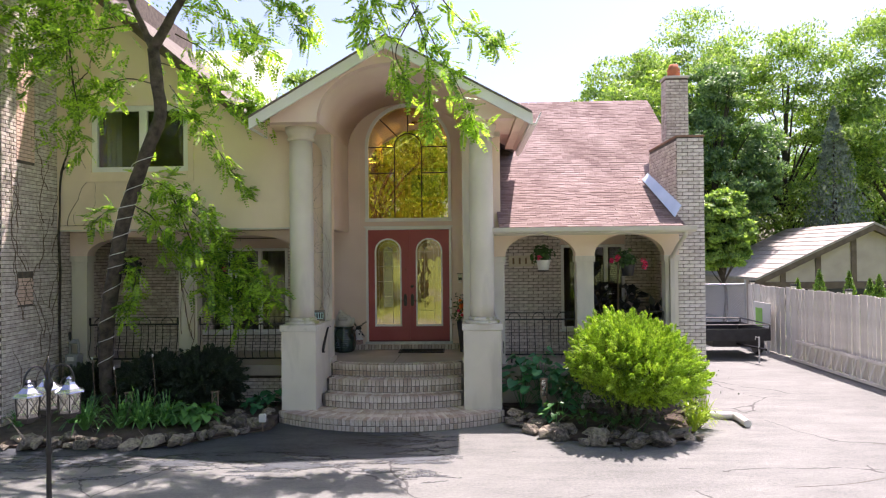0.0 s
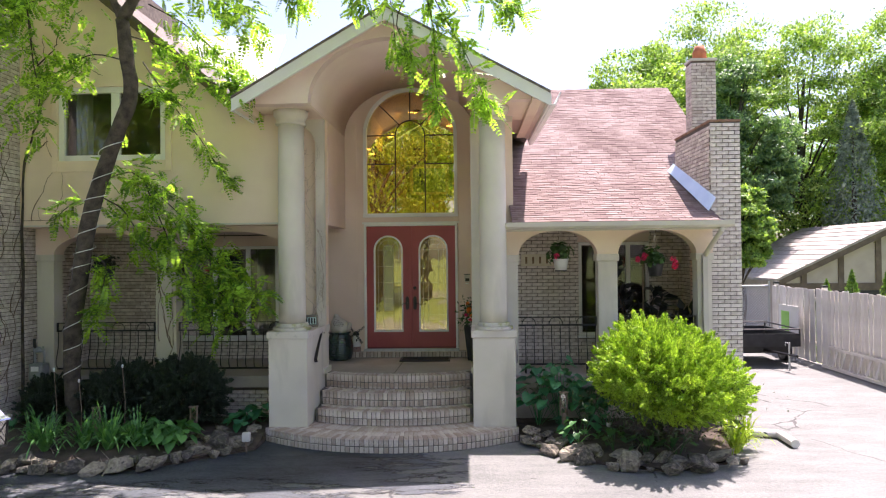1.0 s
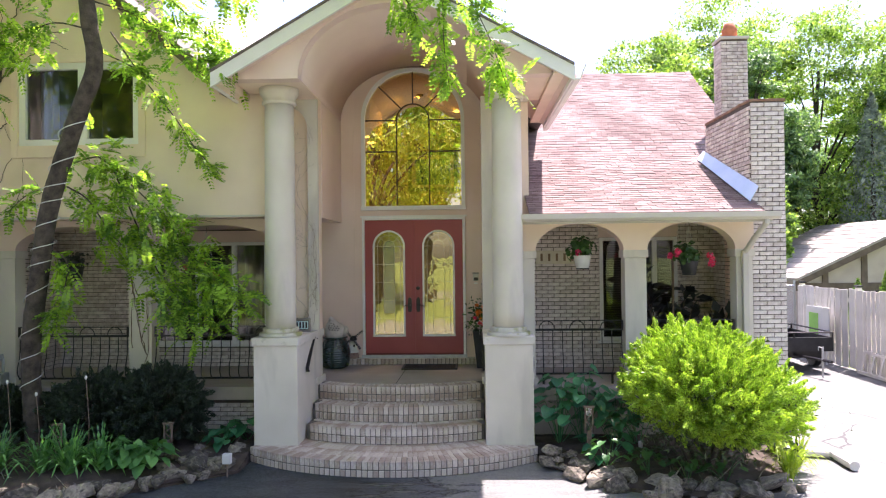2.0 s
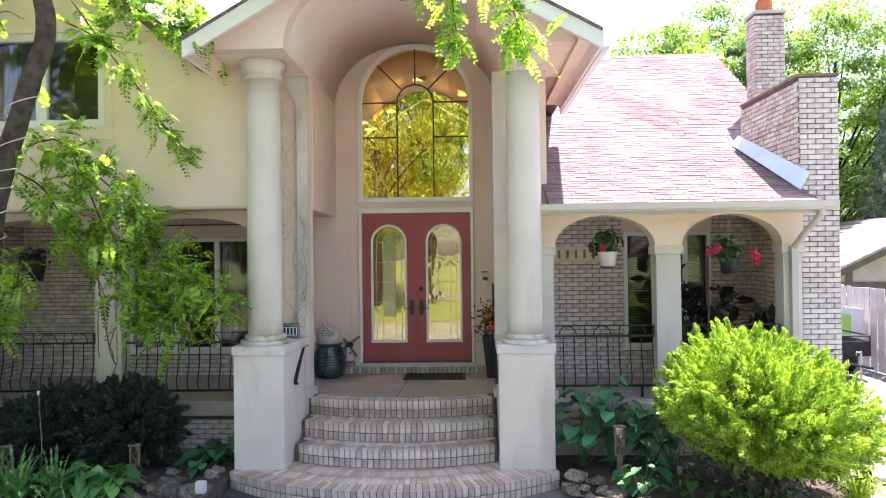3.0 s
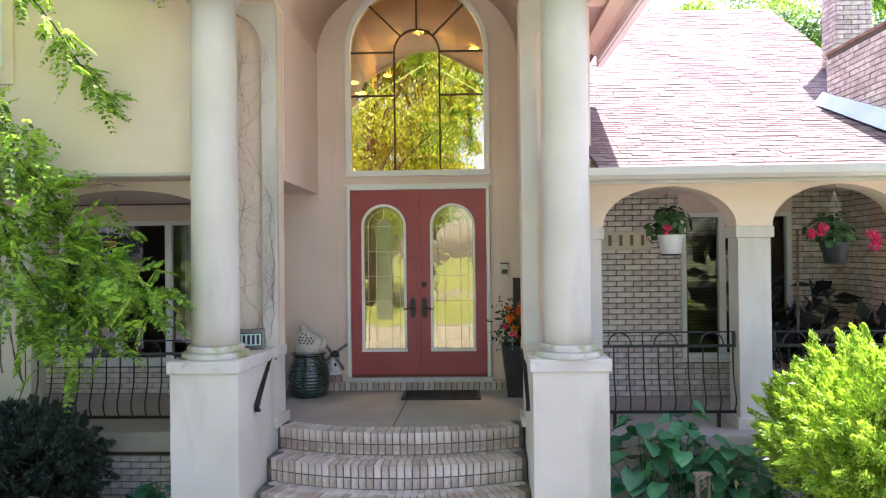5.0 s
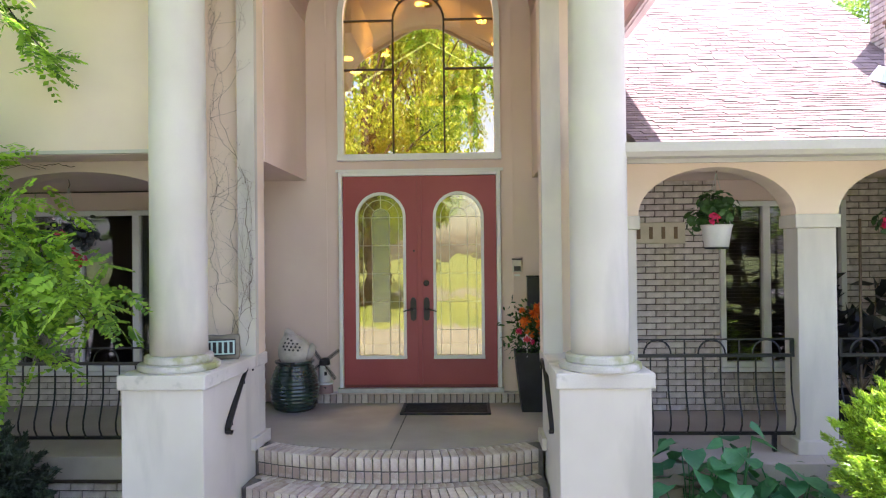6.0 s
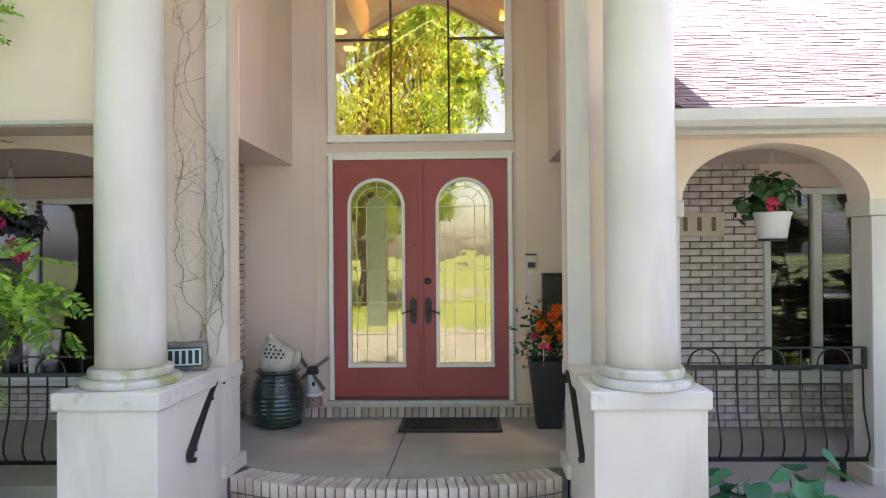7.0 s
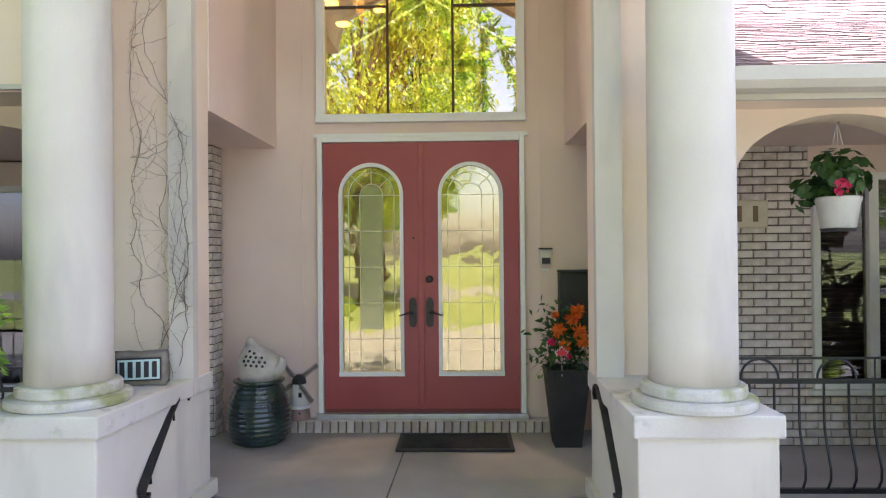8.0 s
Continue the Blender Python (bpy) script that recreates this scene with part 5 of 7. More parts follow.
def broadleaf_plant(at, n, size, mat, label, name="hosta", height=0.35, spread=0.3):
    t = thing(name, label, "plant", at)
    verts, faces = [], []
    stalks = bmesh.new()
    for k in range(n):
        an, r = grow.uniform(0, 2 * math.pi), spread * grow.uniform(0.1, 1.0) ** 0.6
        tip = np.array([r * math.cos(an), r * math.sin(an), height * (1.0 - 0.55 * (r / spread) ** 2) * grow.uniform(0.7, 1.1)])
        if k % 3 == 0:
            tube([(0.1 * tip[0], 0.1 * tip[1], 0), tuple(tip * np.array([0.6, 0.6, 0.7])), tuple(tip)], 0.005, 4, stalks)
        d = np.array([math.cos(an), math.sin(an), -0.35 + grow.normal() * 0.2])
        d /= np.linalg.norm(d)
        w = np.cross(d, [0, 0, 1.0]) + grow.normal(scale=0.2, size=3)
        w /= np.linalg.norm(w)
        L = size * grow.uniform(0.7, 1.25)
        # a cupped, pointed, heart-shaped blade
        nrm = np.cross(w, d)
        i0 = len(verts)
        for f, half, sag in ((0.0, 0.0, 0.0), (0.10, 0.36, 0.10), (0.38, 0.43, 0.12), (0.70, 0.27, 0.02), (1.0, 0.0, -0.14)):
            for sg in (-1, 0, 1) if half else (0,):
                p = tip + d * L * (f - (0.10 if sg and f < 0.2 else 0.0)) + w * sg * half * L + nrm * L * (sag if sg else sag * 0.3 - 0.03)
                verts.append(tuple(p))
        faces += [tuple(i0 + q for q in f) for f in ((0, 2, 1), (0, 3, 2), (1, 2, 5, 4), (2, 3, 6, 5), (4, 5, 8, 7), (5, 6, 9, 8), (7, 8, 10), (8, 9, 10))]
    tagged(part("stalk_tuft", stalks, mat, t), kind="stuff")
    raw("leaves", verts, faces, mat, t, smooth=True)
    return t


for x, y, n, L in ((-5.55, 9.85, 90, 0.64), (-4.75, 9.88, 80, 0.62), (-4.45, 10.0, 60, 0.56), (-5.1, 9.95, 60, 0.6), (-6.6, 10.0, 30, 0.42), (-5.95, 10.2, 26, 0.45)):
    strap_plant((x, y, 0.14), n, L, LILY, "clump of arching green strap leaves among the stones", "daylily", 0.027)
for x, y, n in ((-4.2, 10.1, 44), (-3.95, 10.1, 40), (-4.5, 10.25, 40), (-4.75, 10.2, 40), (-6.7, 10.9, 16), (-3.42, 11.05, 22), (-3.25, 11.3, 20)):
    broadleaf_plant((x, y, 0.14), n, 0.15, LILY if -6 < x < -3.8 else HOSTA, "low leafy green plant among the stones", "border_plant", 0.30, 0.24)
for x, y, n, h in ((0.72, 11.16, 50, 0.84), (1.02, 11.14, 54, 0.90), (1.38, 11.12, 46, 0.70), (1.25, 10.60, 12, 0.28), (1.66, 11.0, 34, 0.55)):
    broadleaf_plant((x, y, 0.13), n, 0.165, HOSTA, "dark green large-leaved hosta below the porch", "hosta", h, 0.36)
for x, y, n, m in ((1.12, 10.2, 20, LILY), (1.5, 9.9, 16, POTTED), (1.85, 9.72, 14, POTTED), (2.2, 9.65, 14, POTTED)):
    broadleaf_plant((x, y, 0.13), n, 0.11, m, "small green plant under the juniper", "border_plant", 0.30, 0.22)
for x, y, n in ((3.12, 10.2, 60), (3.3, 10.45, 60), (3.0, 9.98, 44), (3.2, 10.75, 44)):
    strap_plant((x, y, 0.08), n, 0.42, LIME, "lime-yellow leafy perennial in the sun", "lime_perennial", 0.022)
for x, y, h in ((-5.60, 10.15, 0.95), (-4.75, 10.25, 0.98), (-5.3, 10.2, 0.8)):
    st = thing("flower_stalk", "thin pale dry flower stalk", "flower", (x, y, 0.14))
    part("stalk", tube([(0, 0, 0), (0.02, 0, h * 0.5), (-0.02, 0.01, h)], [0.006, 0.005, 0.004], 5), VINE, st)
    part("seed_head", lathe([(0.006, -0.02), (0.016, 0), (0.012, 0.025)], (-0.02, 0.01, h), 8), WIRE, st)

# ---- border stones ----
stone_meshes = []
hull_rng = random.Random(31)
for k in range(12):
    bm = bmesh.new()
    for i in range(16):
        d = Vector((hull_rng.gauss(0, 1), hull_rng.gauss(0, 1), hull_rng.gauss(0, 1))).normalized()
        bm.verts.new(Vector((d.x, d.y * 0.9, d.z * 0.75)) * hull_rng.uniform(0.75, 1.1))
    hull = bmesh.ops.convex_hull(bm, input=bm.verts)
    bmesh.ops.delete(bm, geom=[g for g in hull["geom_interior"] if isinstance(g, bmesh.types.BMVert)], context="VERTS")
    bmesh.ops.bevel(bm, geom=list(bm.edges), offset=0.07, segments=1, profile=0.5, affect="EDGES")
    bmesh.ops.triangulate(bm, faces=bm.faces)
    bmesh.ops.subdivide_edges(bm, edges=bm.edges, cuts=2, use_grid_fill=True)
    for v in bm.verts:
        v.co += v.co.normalized() * (0.10 * noise.noise(v.co * 2.2 + Vector((k * 3.1, 0, 0))) + 0.07 * noise.noise(v.co * 6) - 0.05 * abs(noise.noise(v.co * 11)))
    bmesh.ops.recalc_face_normals(bm, faces=bm.faces)
    me = bpy.data.meshes.new("stone")
    bm.to_mesh(me)
    bm.free()
    me.materials.append(ROCK)
    stone_meshes.append(me)
stone_rng = random.Random(4)


def stone(x, y, s, z=0.0):
    ob = new("border_stone", stone_rng.choice(stone_meshes))
    ob.matrix_world = pose(x, y, z + s * 0.35, stone_rng.uniform(-15, 15), stone_rng.uniform(-15, 15), stone_rng.uniform(0, 360)) @ Matrix.Diagonal((s * stone_rng.uniform(0.9, 1.5), s * stone_rng.uniform(0.8, 1.1), s * stone_rng.uniform(0.7, 1.1), 1))
    return tagged(ob, "rough grey-brown stone edging the garden bed", "stone", "border stones")


for line, s0 in (([(-8.6, 9.4), (-6.2, 9.35), (-5.0, 9.36), (-4.2, 9.46), (-3.6, 9.9), (-3.2, 10.2)], 0.12), ([(-8.4, 9.6), (-6.2, 9.55), (-5.0, 9.56), (-4.1, 9.7), (-3.5, 10.1), (-3.15, 10.4)], 0.10), ([(-6.8, 9.8), (-5.2, 9.8), (-4.0, 9.9), (-3.3, 10.4)], 0.075),
                 ([(0.48, 10.72), (0.85, 10.0), (1.3, 9.55), (2.0, 9.35), (2.7, 9.55), (3.1, 9.9)], 0.14), ([(0.6, 10.8), (1.0, 10.15), (1.5, 9.75), (2.2, 9.6), (2.8, 9.85)], 0.13), ([(0.6, 10.95), (1.1, 10.3), (1.8, 9.95)], 0.08)):
    for k, (a, b) in enumerate(zip(line, line[1:])):
        steps = max(1, int(math.dist(a, b) / (s0 * 1.55)))
        for i in range(steps):
            f = (i + stone_rng.uniform(0, 0.6)) / steps
            stone(a[0] + (b[0] - a[0]) * f + stone_rng.uniform(-0.04, 0.04), a[1] + (b[1] - a[1]) * f + stone_rng.uniform(-0.05, 0.05), s0 * stone_rng.uniform(0.45, 1.5), stone_rng.uniform(0.0, 0.05))
for x, y, s in ((-3.55, 10.35, 0.22), (-3.30, 10.45, 0.18), (0.58, 10.72, 0.13), (-3.75, 10.15, 0.16), (1.05, 9.95, 0.19), (2.75, 9.8, 0.17), (0.78, 10.62, 0.10), (0.98, 10.45, 0.07), (1.22, 10.35, 0.09), (0.62, 10.45, 0.06)):
    stone(x, y, s, 0.02 if y < 10.3 or x < 0 else 0.10)
for k in range(46):
    stone(stone_rng.uniform(-4.3, -3.12), stone_rng.uniform(10.25, 11.2), stone_rng.choice((0.025, 0.035, 0.05, 0.07, 0.10)), 0.125)


# ---- porch railings ----
def railing(x0, x1, y, label, dz=0.0):
    r = thing("porch_railing", label, "railing", group="porch railings")
    z0, z1, z2 = 0.905 + dz, 1.48 + dz, 1.60 + dz
    part("top_rail", boxes((x0, x1, y - 0.014, y + 0.014, z1 - 0.012, z1 + 0.012)), IRON, r)
    part("bottom_rail", boxes((x0, x1, y - 0.014, y + 0.014, z0 - 0.012, z0 + 0.012)), IRON, r)
    part("upper_rail", boxes((x0, x1, y - 0.006, y + 0.006, z2 - 0.006, z2 + 0.006)), IRON, r)
    for x in (x0 + 0.012, x1 - 0.012):
        part("post", boxes((x - 0.012, x + 0.012, y - 0.012, y + 0.012, z1, z2)), IRON, r)
    for x in (x0 + 0.15, x1 - 0.15):
        part("foot", boxes((x - 0.014, x + 0.014, y - 0.014, y + 0.014, 0.77, z0)), IRON, r)
    n = max(4, round((x1 - x0) / 0.128))
    belly = [(0.0, z1), (0.0, 1.33 + dz), (0.006, 1.22 + dz), (0.035, 1.12 + dz), (0.062, 1.04 + dz), (0.060, 0.98 + dz), (0.03, 0.925 + dz), (0.0, z0)]
    for i in range(n + 1):
        x = x0 + 0.02 + (x1 - x0 - 0.04) * i / n
        part("baluster", tube([(x, y - b, z) for b, z in belly], 0.0068, 5), IRON, r)
    m = max(2, round((x1 - x0) / 0.40))
    for i in range(m):
        c = x0 + (x1 - x0) * (i + 0.5) / m
        part("hoop", tube([(c + 0.10 * math.cos(a), y, z1 + 0.012 + 0.105 * math.sin(a)) for a in np.linspace(0, math.pi, 13)], 0.0065, 5), IRON, r)
        if i:
            part("short_bar", tube([(x0 + (x1 - x0) * i / m, y, z1), (x0 + (x1 - x0) * i / m, y, z2)], 0.005, 5), IRON, r)
    return r


railing(0.44, 1.64, 11.64, "black wrought-iron porch railing with bellied bars and hoops")
railing(1.965, 3.08, 11.64, "black wrought-iron porch railing half hidden by the juniper")
railing(-4.65, -2.95, 11.73, "black wrought-iron porch railing with bellied bars and hoops", -0.05)
railing(-6.54, -5.01, 11.73, "black wrought-iron porch railing behind the tree trunk", -0.05)


def handrail(x, side, label):
    """A short sloping iron handrail on the cheek wall; side: +1 where the wall is towards -x."""
    h = thing("stair_handrail", label, "handrail", group="stair handrails")
    s = 0.05 * side
    bar = [(x + s, y, z) for y, z in ((11.69, 1.375), (11.715, 1.40), (11.71, 1.43), (11.68, 1.447), (11.63, 1.44), (11.55, 1.395), (11.47, 1.335), (11.20, 1.088), (11.172, 1.055), (11.175, 1.028), (11.20, 1.015), (11.225, 1.025))]
    bm = bmesh.new()
    rows = []
    for p in bar:
        rows.append([bm.verts.new((p[0] + dx, p[1] + d[0], p[2] + d[1])) for dx, d in ((-0.020, (0, 0)), (0.020, (0, 0)), (0.020, (-0.008, 0.016)), (-0.020, (-0.008, 0.016)))])
    for a, b in zip(rows, rows[1:]):
        for k in range(4):
            bm.faces.new((a[k], a[(k + 1) % 4], b[(k + 1) % 4], b[k]))
    bm.faces.new(rows[0]), bm.faces.new(rows[-1])
    part("rail", bm, IRON, h)
    for y, z in ((11.52, 1.36), (11.25, 1.12)):
        part("bracket", tube([(x + s, y, z), (x + s, y + 0.01, z - 0.05), (x + 0.012 * side, y + 0.03, z - 0.055), (x, y + 0.03, z - 0.055)], 0.008, 6), IRON, h)
        part("wall_plate", boxes((min(x, x + 0.008 * side), max(x, x + 0.008 * side), y + 0.012, y + 0.048, z - 0.10, z - 0.015), bevel=0.002), IRON, h)
    return h


handrail(-2.483, 1, "black iron handrail fixed to the cheek wall")
handrail(-0.152, -1, "black iron handrail fixed to the cheek wall")


# ---- porch things ----
def glazed_pot():
    p = thing("glazed_pot", "large ribbed dark green glazed pot on the porch", "pot", (-2.44, 13.05, FLOOR))
    prof = [(0.155, 0.0), (0.165, 0.01)]
    for i in range(60):
        f = i / 59
        prof.append((0.17 + 0.065 * math.sin(math.pi * min(1, f * 0.92 + 0.10)) ** 0.9 + 0.0035 * math.sin(f * 75), 0.02 + 0.42 * f))
    prof += [(0.178, 0.45), (0.19, 0.462), (0.188, 0.475), (0.165, 0.478), (0.155, 0.46)]
    part("body", lathe(prof, n=40), GLAZE, p, smooth=True)
    lid = bmesh.new()
    bmesh.ops.create_icosphere(lid, subdivisions=4, radius=1.0)
    for v in lid.verts:
        d = v.co.normalized()
        v.co = Vector((d.x * 0.155, d.y * 0.135, d.z * 0.12 + (0.05 if d.z > 0 else 0)))
        # a peak towards one side and a curled tail on the other
        v.co.z += 0.10 * math.exp(-((d.x + 0.45) ** 2 + d.y ** 2) * 6) * max(0, d.z)
        v.co += d * 0.010 * noise.noise(d * 5)
        v.co.z += 0.535
    part("lid", lid, POTTERY, p, "grey pottery animal with pierced holes on top", smooth=True)
    for hx, hz in ((-0.30, 0.78), (-0.05, 0.74), (-0.42, 0.55), (-0.18, 0.55), (0.08, 0.52), (0.34, 0.50), (-0.50, 0.30), (-0.26, 0.32), (0.0, 0.28), (0.26, 0.26), (0.50, 0.22), (-0.38, 0.08), (-0.12, 0.06), (0.14, 0.04), (0.40, 0.0)):
        d = Vector((hx, -math.sqrt(1 - hx * hx - hz * hz), hz))
        at = Vector((d.x * 0.155, d.y * 0.135, d.z * 0.12 + 0.05 + 0.10 * math.exp(-((d.x + 0.45) ** 2 + d.y ** 2) * 6) * d.z + 0.535)) + d * 0.002
        hole = part("hole", lathe([(0.0105, -0.006), (0.0105, 0.001), (0.002, 0.0015)], n=10), BLACK_PLASTIC, p)
        hole.matrix_local = Matrix.Translation(at) @ d.to_track_quat("Z", "Y").to_matrix().to_4x4()
    part("tail", tube([(0.12, -0.02, 0.50), (0.17, -0.03, 0.56), (0.185, -0.03, 0.61), (0.165, -0.03, 0.635)], [0.045, 0.04, 0.03, 0.02], 10), POTTERY, p, smooth=True)
    return p


glazed_pot()


def windmill():
    w = thing("toy_windmill", "small white ornamental windmill with black sails by the door", "ornament", (-2.21, 13.345, 0.872))
    part("base", lathe([(0.085, 0), (0.085, 0.03), (0.075, 0.09)], n=20), material("pinkish brown paint", (0.24, 0.15, 0.13), (0.34, 0.22, 0.19), 0.7, 9, 80, 0.1), w)
    part("gallery", lathe([(0.085, 0.09), (0.088, 0.10), (0.085, 0.112)], n=20), TRIM, w)
    part("tower", lathe([(0.066, 0.11), (0.050, 0.28)], n=20), TRIM, w, smooth=True)
    part("cap", lathe([(0.056, 0.28), (0.056, 0.30), (0.045, 0.335), (0.02, 0.35)], n=16), BLACK_PLASTIC, w, smooth=True)
    for z, x in ((0.20, 0.02), (0.05, 0.015)):
        part("window", boxes((x - 0.012, x + 0.012, -0.078 if z < 0.1 else -0.064, -0.05, z - 0.018, z + 0.018)), BLACK_PLASTIC, w)
    part("hub", lathe([(0.02, 0), (0.02, 0.03)], n=12), BLACK_PLASTIC, w).matrix_local = pose(0.0, -0.05, 0.315, 90, 0, 0)
    for k in range(4):
        a = 45 + 90 * k + 8
        sail = boxes((-0.005, 0.005, -0.004, 0.004, 0.0, 0.20), (-0.018, -0.014, -0.003, 0.003, 0.05, 0.20), (0.014, 0.018, -0.003, 0.003, 0.05, 0.20), *[(-0.018, 0.018, -0.003, 0.003, 0.05 + i * 0.0165, 0.056 + i * 0.0165) for i in range(10)])
        part("sail", sail, BLACK_PLASTIC, w).matrix_local = pose(0.0, -0.09, 0.315, 0, a, 0)
    return w


windmill()
mat_thing = thing("door_mat", "black rectangular coir door mat on the porch floor", "door mat", (-0.98, 13.01, FLOOR))
part("pad", boxes((-0.42, 0.42, -0.22, 0.22, 0.002, 0.014), bevel=0.004), RUBBER_MAT, mat_thing)
for k, b in enumerate(((-0.42, 0.42, -0.22, -0.19), (-0.42, 0.42, 0.19, 0.22), (-0.42, -0.39, -0.19, 0.19), (0.39, 0.42, -0.19, 0.19))):
    part("border", boxes((*b, 0.010, 0.022), bevel=0.003), BLACK_PLASTIC, mat_thing)


def flower_planter():
    p = thing("tall_planter", "tall tapered black planter with orange artificial flowers", "planter", (-0.17, 13.0, FLOOR))
    v0, v1 = 0.095, 0.155
    bm = bmesh.new()
    lo, hi = [bm.verts.new((x * v0, y * v0, 0)) for x, y in ((-1, -1), (1, -1), (1, 1), (-1, 1))], [bm.verts.new((x * v1, y * v1, 0.56)) for x, y in ((-1, -1), (1, -1), (1, 1), (-1, 1))]
    bm.faces.new(lo[::-1])
    for i in range(4):
        bm.faces.new((lo[i], lo[(i + 1) % 4], hi[(i + 1) % 4], hi[i]))
    rim = [bm.verts.new((x * (v1 - 0.015), y * (v1 - 0.015), 0.56)) for x, y in ((-1, -1), (1, -1), (1, 1), (-1, 1))]
    low = [bm.verts.new((x * (v1 - 0.02), y * (v1 - 0.02), 0.50)) for x, y in ((-1, -1), (1, -1), (1, 1), (-1, 1))]
    for i in range(4):
        bm.faces.new((hi[i], hi[(i + 1) % 4], rim[(i + 1) % 4], rim[i]))
        bm.faces.new((rim[i], rim[(i + 1) % 4], low[(i + 1) % 4], low[i]))
    bm.faces.new(low)
    part("pot", bm, BLACK_PLASTIC, p)
    g = grow.normal(scale=(0.10, 0.07, 0.12), size=(620, 3)) + np.array([0, 0, 0.74])
    scatter_leaves("foliage", g, 0.06, POTTED, p)
    for k, (x, z, r, m) in enumerate(((-0.06, 0.84, 0.068, PETAL_ORANGE), (-0.09, 0.95, 0.038, PETAL_ORANGE), (0.03, 0.93, 0.068, PETAL_ORANGE), (0.08, 0.83, 0.068, PETAL_ORANGE), (0.07, 0.98, 0.062, PETAL_ORANGE), (-0.12, 0.76, 0.038, PETAL_PINK), (-0.02, 0.73, 0.055, PETAL_ORANGE), (0.10, 0.76, 0.055, PETAL_ORANGE), (0.0, 0.66, 0.03, PETAL_PINK))):
        c = np.array([x, -0.10 - 0.02 * (k % 3), z])
        n = 46
        a = unit(n)
        a[:, 1] = -abs(a[:, 1]) * 0.6
        a /= np.linalg.norm(a, axis=1, keepdims=True)
        s = np.cross(a, unit(n))
        s /= np.linalg.norm(s, axis=1, keepdims=True)
        leaf_mesh("flower", c + a * r * 0.5, a * r * 0.5, s * r * 0.17, m, p, "spiky orange bloom" if m is PETAL_ORANGE else "small red-pink bloom")
    bl = bmesh.new()
    for k in range(12):
        an = -2.6 + 0.16 * k
        tube([(0.05 * math.cos(an), 0.05 * math.sin(an), 0.52), (0.2 * math.cos(an), 0.16 * math.sin(an), 0.66 - 0.01 * k), (0.36 * math.cos(an), 0.25 * math.sin(an), 0.60 - 0.03 * (k % 5))], [0.003, 0.003, 0.001], 4, bl)
    part("grass_tuft", bl, YEW, p)
    flag = bmesh.new()
    tube([(-0.05, -0.15, 0.52), (-0.05, -0.15, 0.64)], 0.003, 5, flag)
    part("pick_stick", flag, TRIM, p)
    leaf_line = [(0, -0.035), (0.008, -0.012), (0.034, -0.018), (0.028, -0.004), (0.042, 0.012), (0.028, 0.014), (0.024, 0.028), (0.012, 0.018), (0.010, 0.032), (0, 0.046), (-0.010, 0.032), (-0.012, 0.018), (-0.024, 0.028), (-0.028, 0.014), (-0.042, 0.012), (-0.028, -0.004), (-0.034, -0.018), (-0.008, -0.012)]
    part("pick_leaf", prism([(-0.05 + x, 0.68 + z) for x, z in leaf_line], -0.156, -0.148), material("red sign paint", (0.55, 0.02, 0.03), (0.62, 0.04, 0.05), 0.4, 9, 90, 0.0), p, "red leaf-shaped ornament with a white edge")
    part("pick_edge", prism([(-0.05 + x * 1.22, 0.68 + z * 1.2) for x, z in leaf_line], -0.147, -0.143), TRIM, p)
    return p


flower_planter()
mail = thing("wall_mailbox", "tall black metal mailbox on the wall behind the planter", "mailbox", (-0.02, 13.40, 1.55))
part("body", boxes((-0.15, 0.09, -0.12, -0.002, -0.02, 0.46), bevel=0.008), BLACK_PLASTIC, mail)
part("lid", boxes((-0.155, 0.095, -0.13, -0.004, 0.462, 0.48), bevel=0.004), BLACK_PLASTIC, mail)
bell = thing("intercom", "small pale intercom box with a dark hood beside the door", "intercom", (-0.265, 13.392, 2.13))
part("body", boxes((-0.045, 0.045, -0.03, 0.0, -0.062, 0.058), bevel=0.005), material("pale metal", (0.45, 0.42, 0.36), (0.56, 0.53, 0.46), 0.4, 9, 90, 0.05, metal=0.4), bell)
part("hood", boxes((-0.052, 0.052, -0.045, 0.0, 0.060, 0.072)), BLACK_PLASTIC, bell)
part("screen", boxes((-0.03, 0.036, -0.034, -0.0305, -0.052, -0.004)), BLACK_PLASTIC, bell)
part("button", boxes((-0.028, 0.028, -0.016, 0.0, -0.105, -0.085), bevel=0.003), TRIM, bell)

# the stone sign on the brick wall and the number plate on the pedestal: plain bars for the figures
sign = thing("stone_sign", "pale stone house sign with brown raised marks on brick", "sign", (0.98, 12.984, 2.43))
part("slab", boxes((-0.34, 0.30, -0.03, 0.0, -0.10, 0.10), bevel=0.012), SIGN_STONE, sign)
for k in range(5):
    part("mark", boxes((-0.27 + k * 0.115, -0.235 + k * 0.115, -0.036, -0.0302, -0.055, 0.058), bevel=0.002), SIGN_MARK, sign)
plate = thing("number_plate", "rough stone block with a black number plate of pale marks", "number plate", (-2.615, 11.55, 1.49), turn=14)
block = bmesh.new()
bmesh.ops.create_icosphere(block, subdivisions=4, radius=1.0)
for v in block.verts:
    d = v.co.normalized()
    k = max(abs(d.x), abs(d.y), abs(d.z))
    v.co = Vector((d.x / k * 0.135, d.y / k * 0.05, 0.088 + d.z / k * 0.085)) + Vector(noise.noise_vector(d * 4)) * 0.010
part("block", block, ROCK, plate, smooth=True)
part("plate", boxes((-0.105, 0.112, -0.072, -0.058, 0.032, 0.150), bevel=0.003), BLACK_PLASTIC, plate)
part("plate_field", boxes((-0.098, 0.105, -0.0745, -0.0722, 0.040, 0.142)), TEAL_MARK, plate)
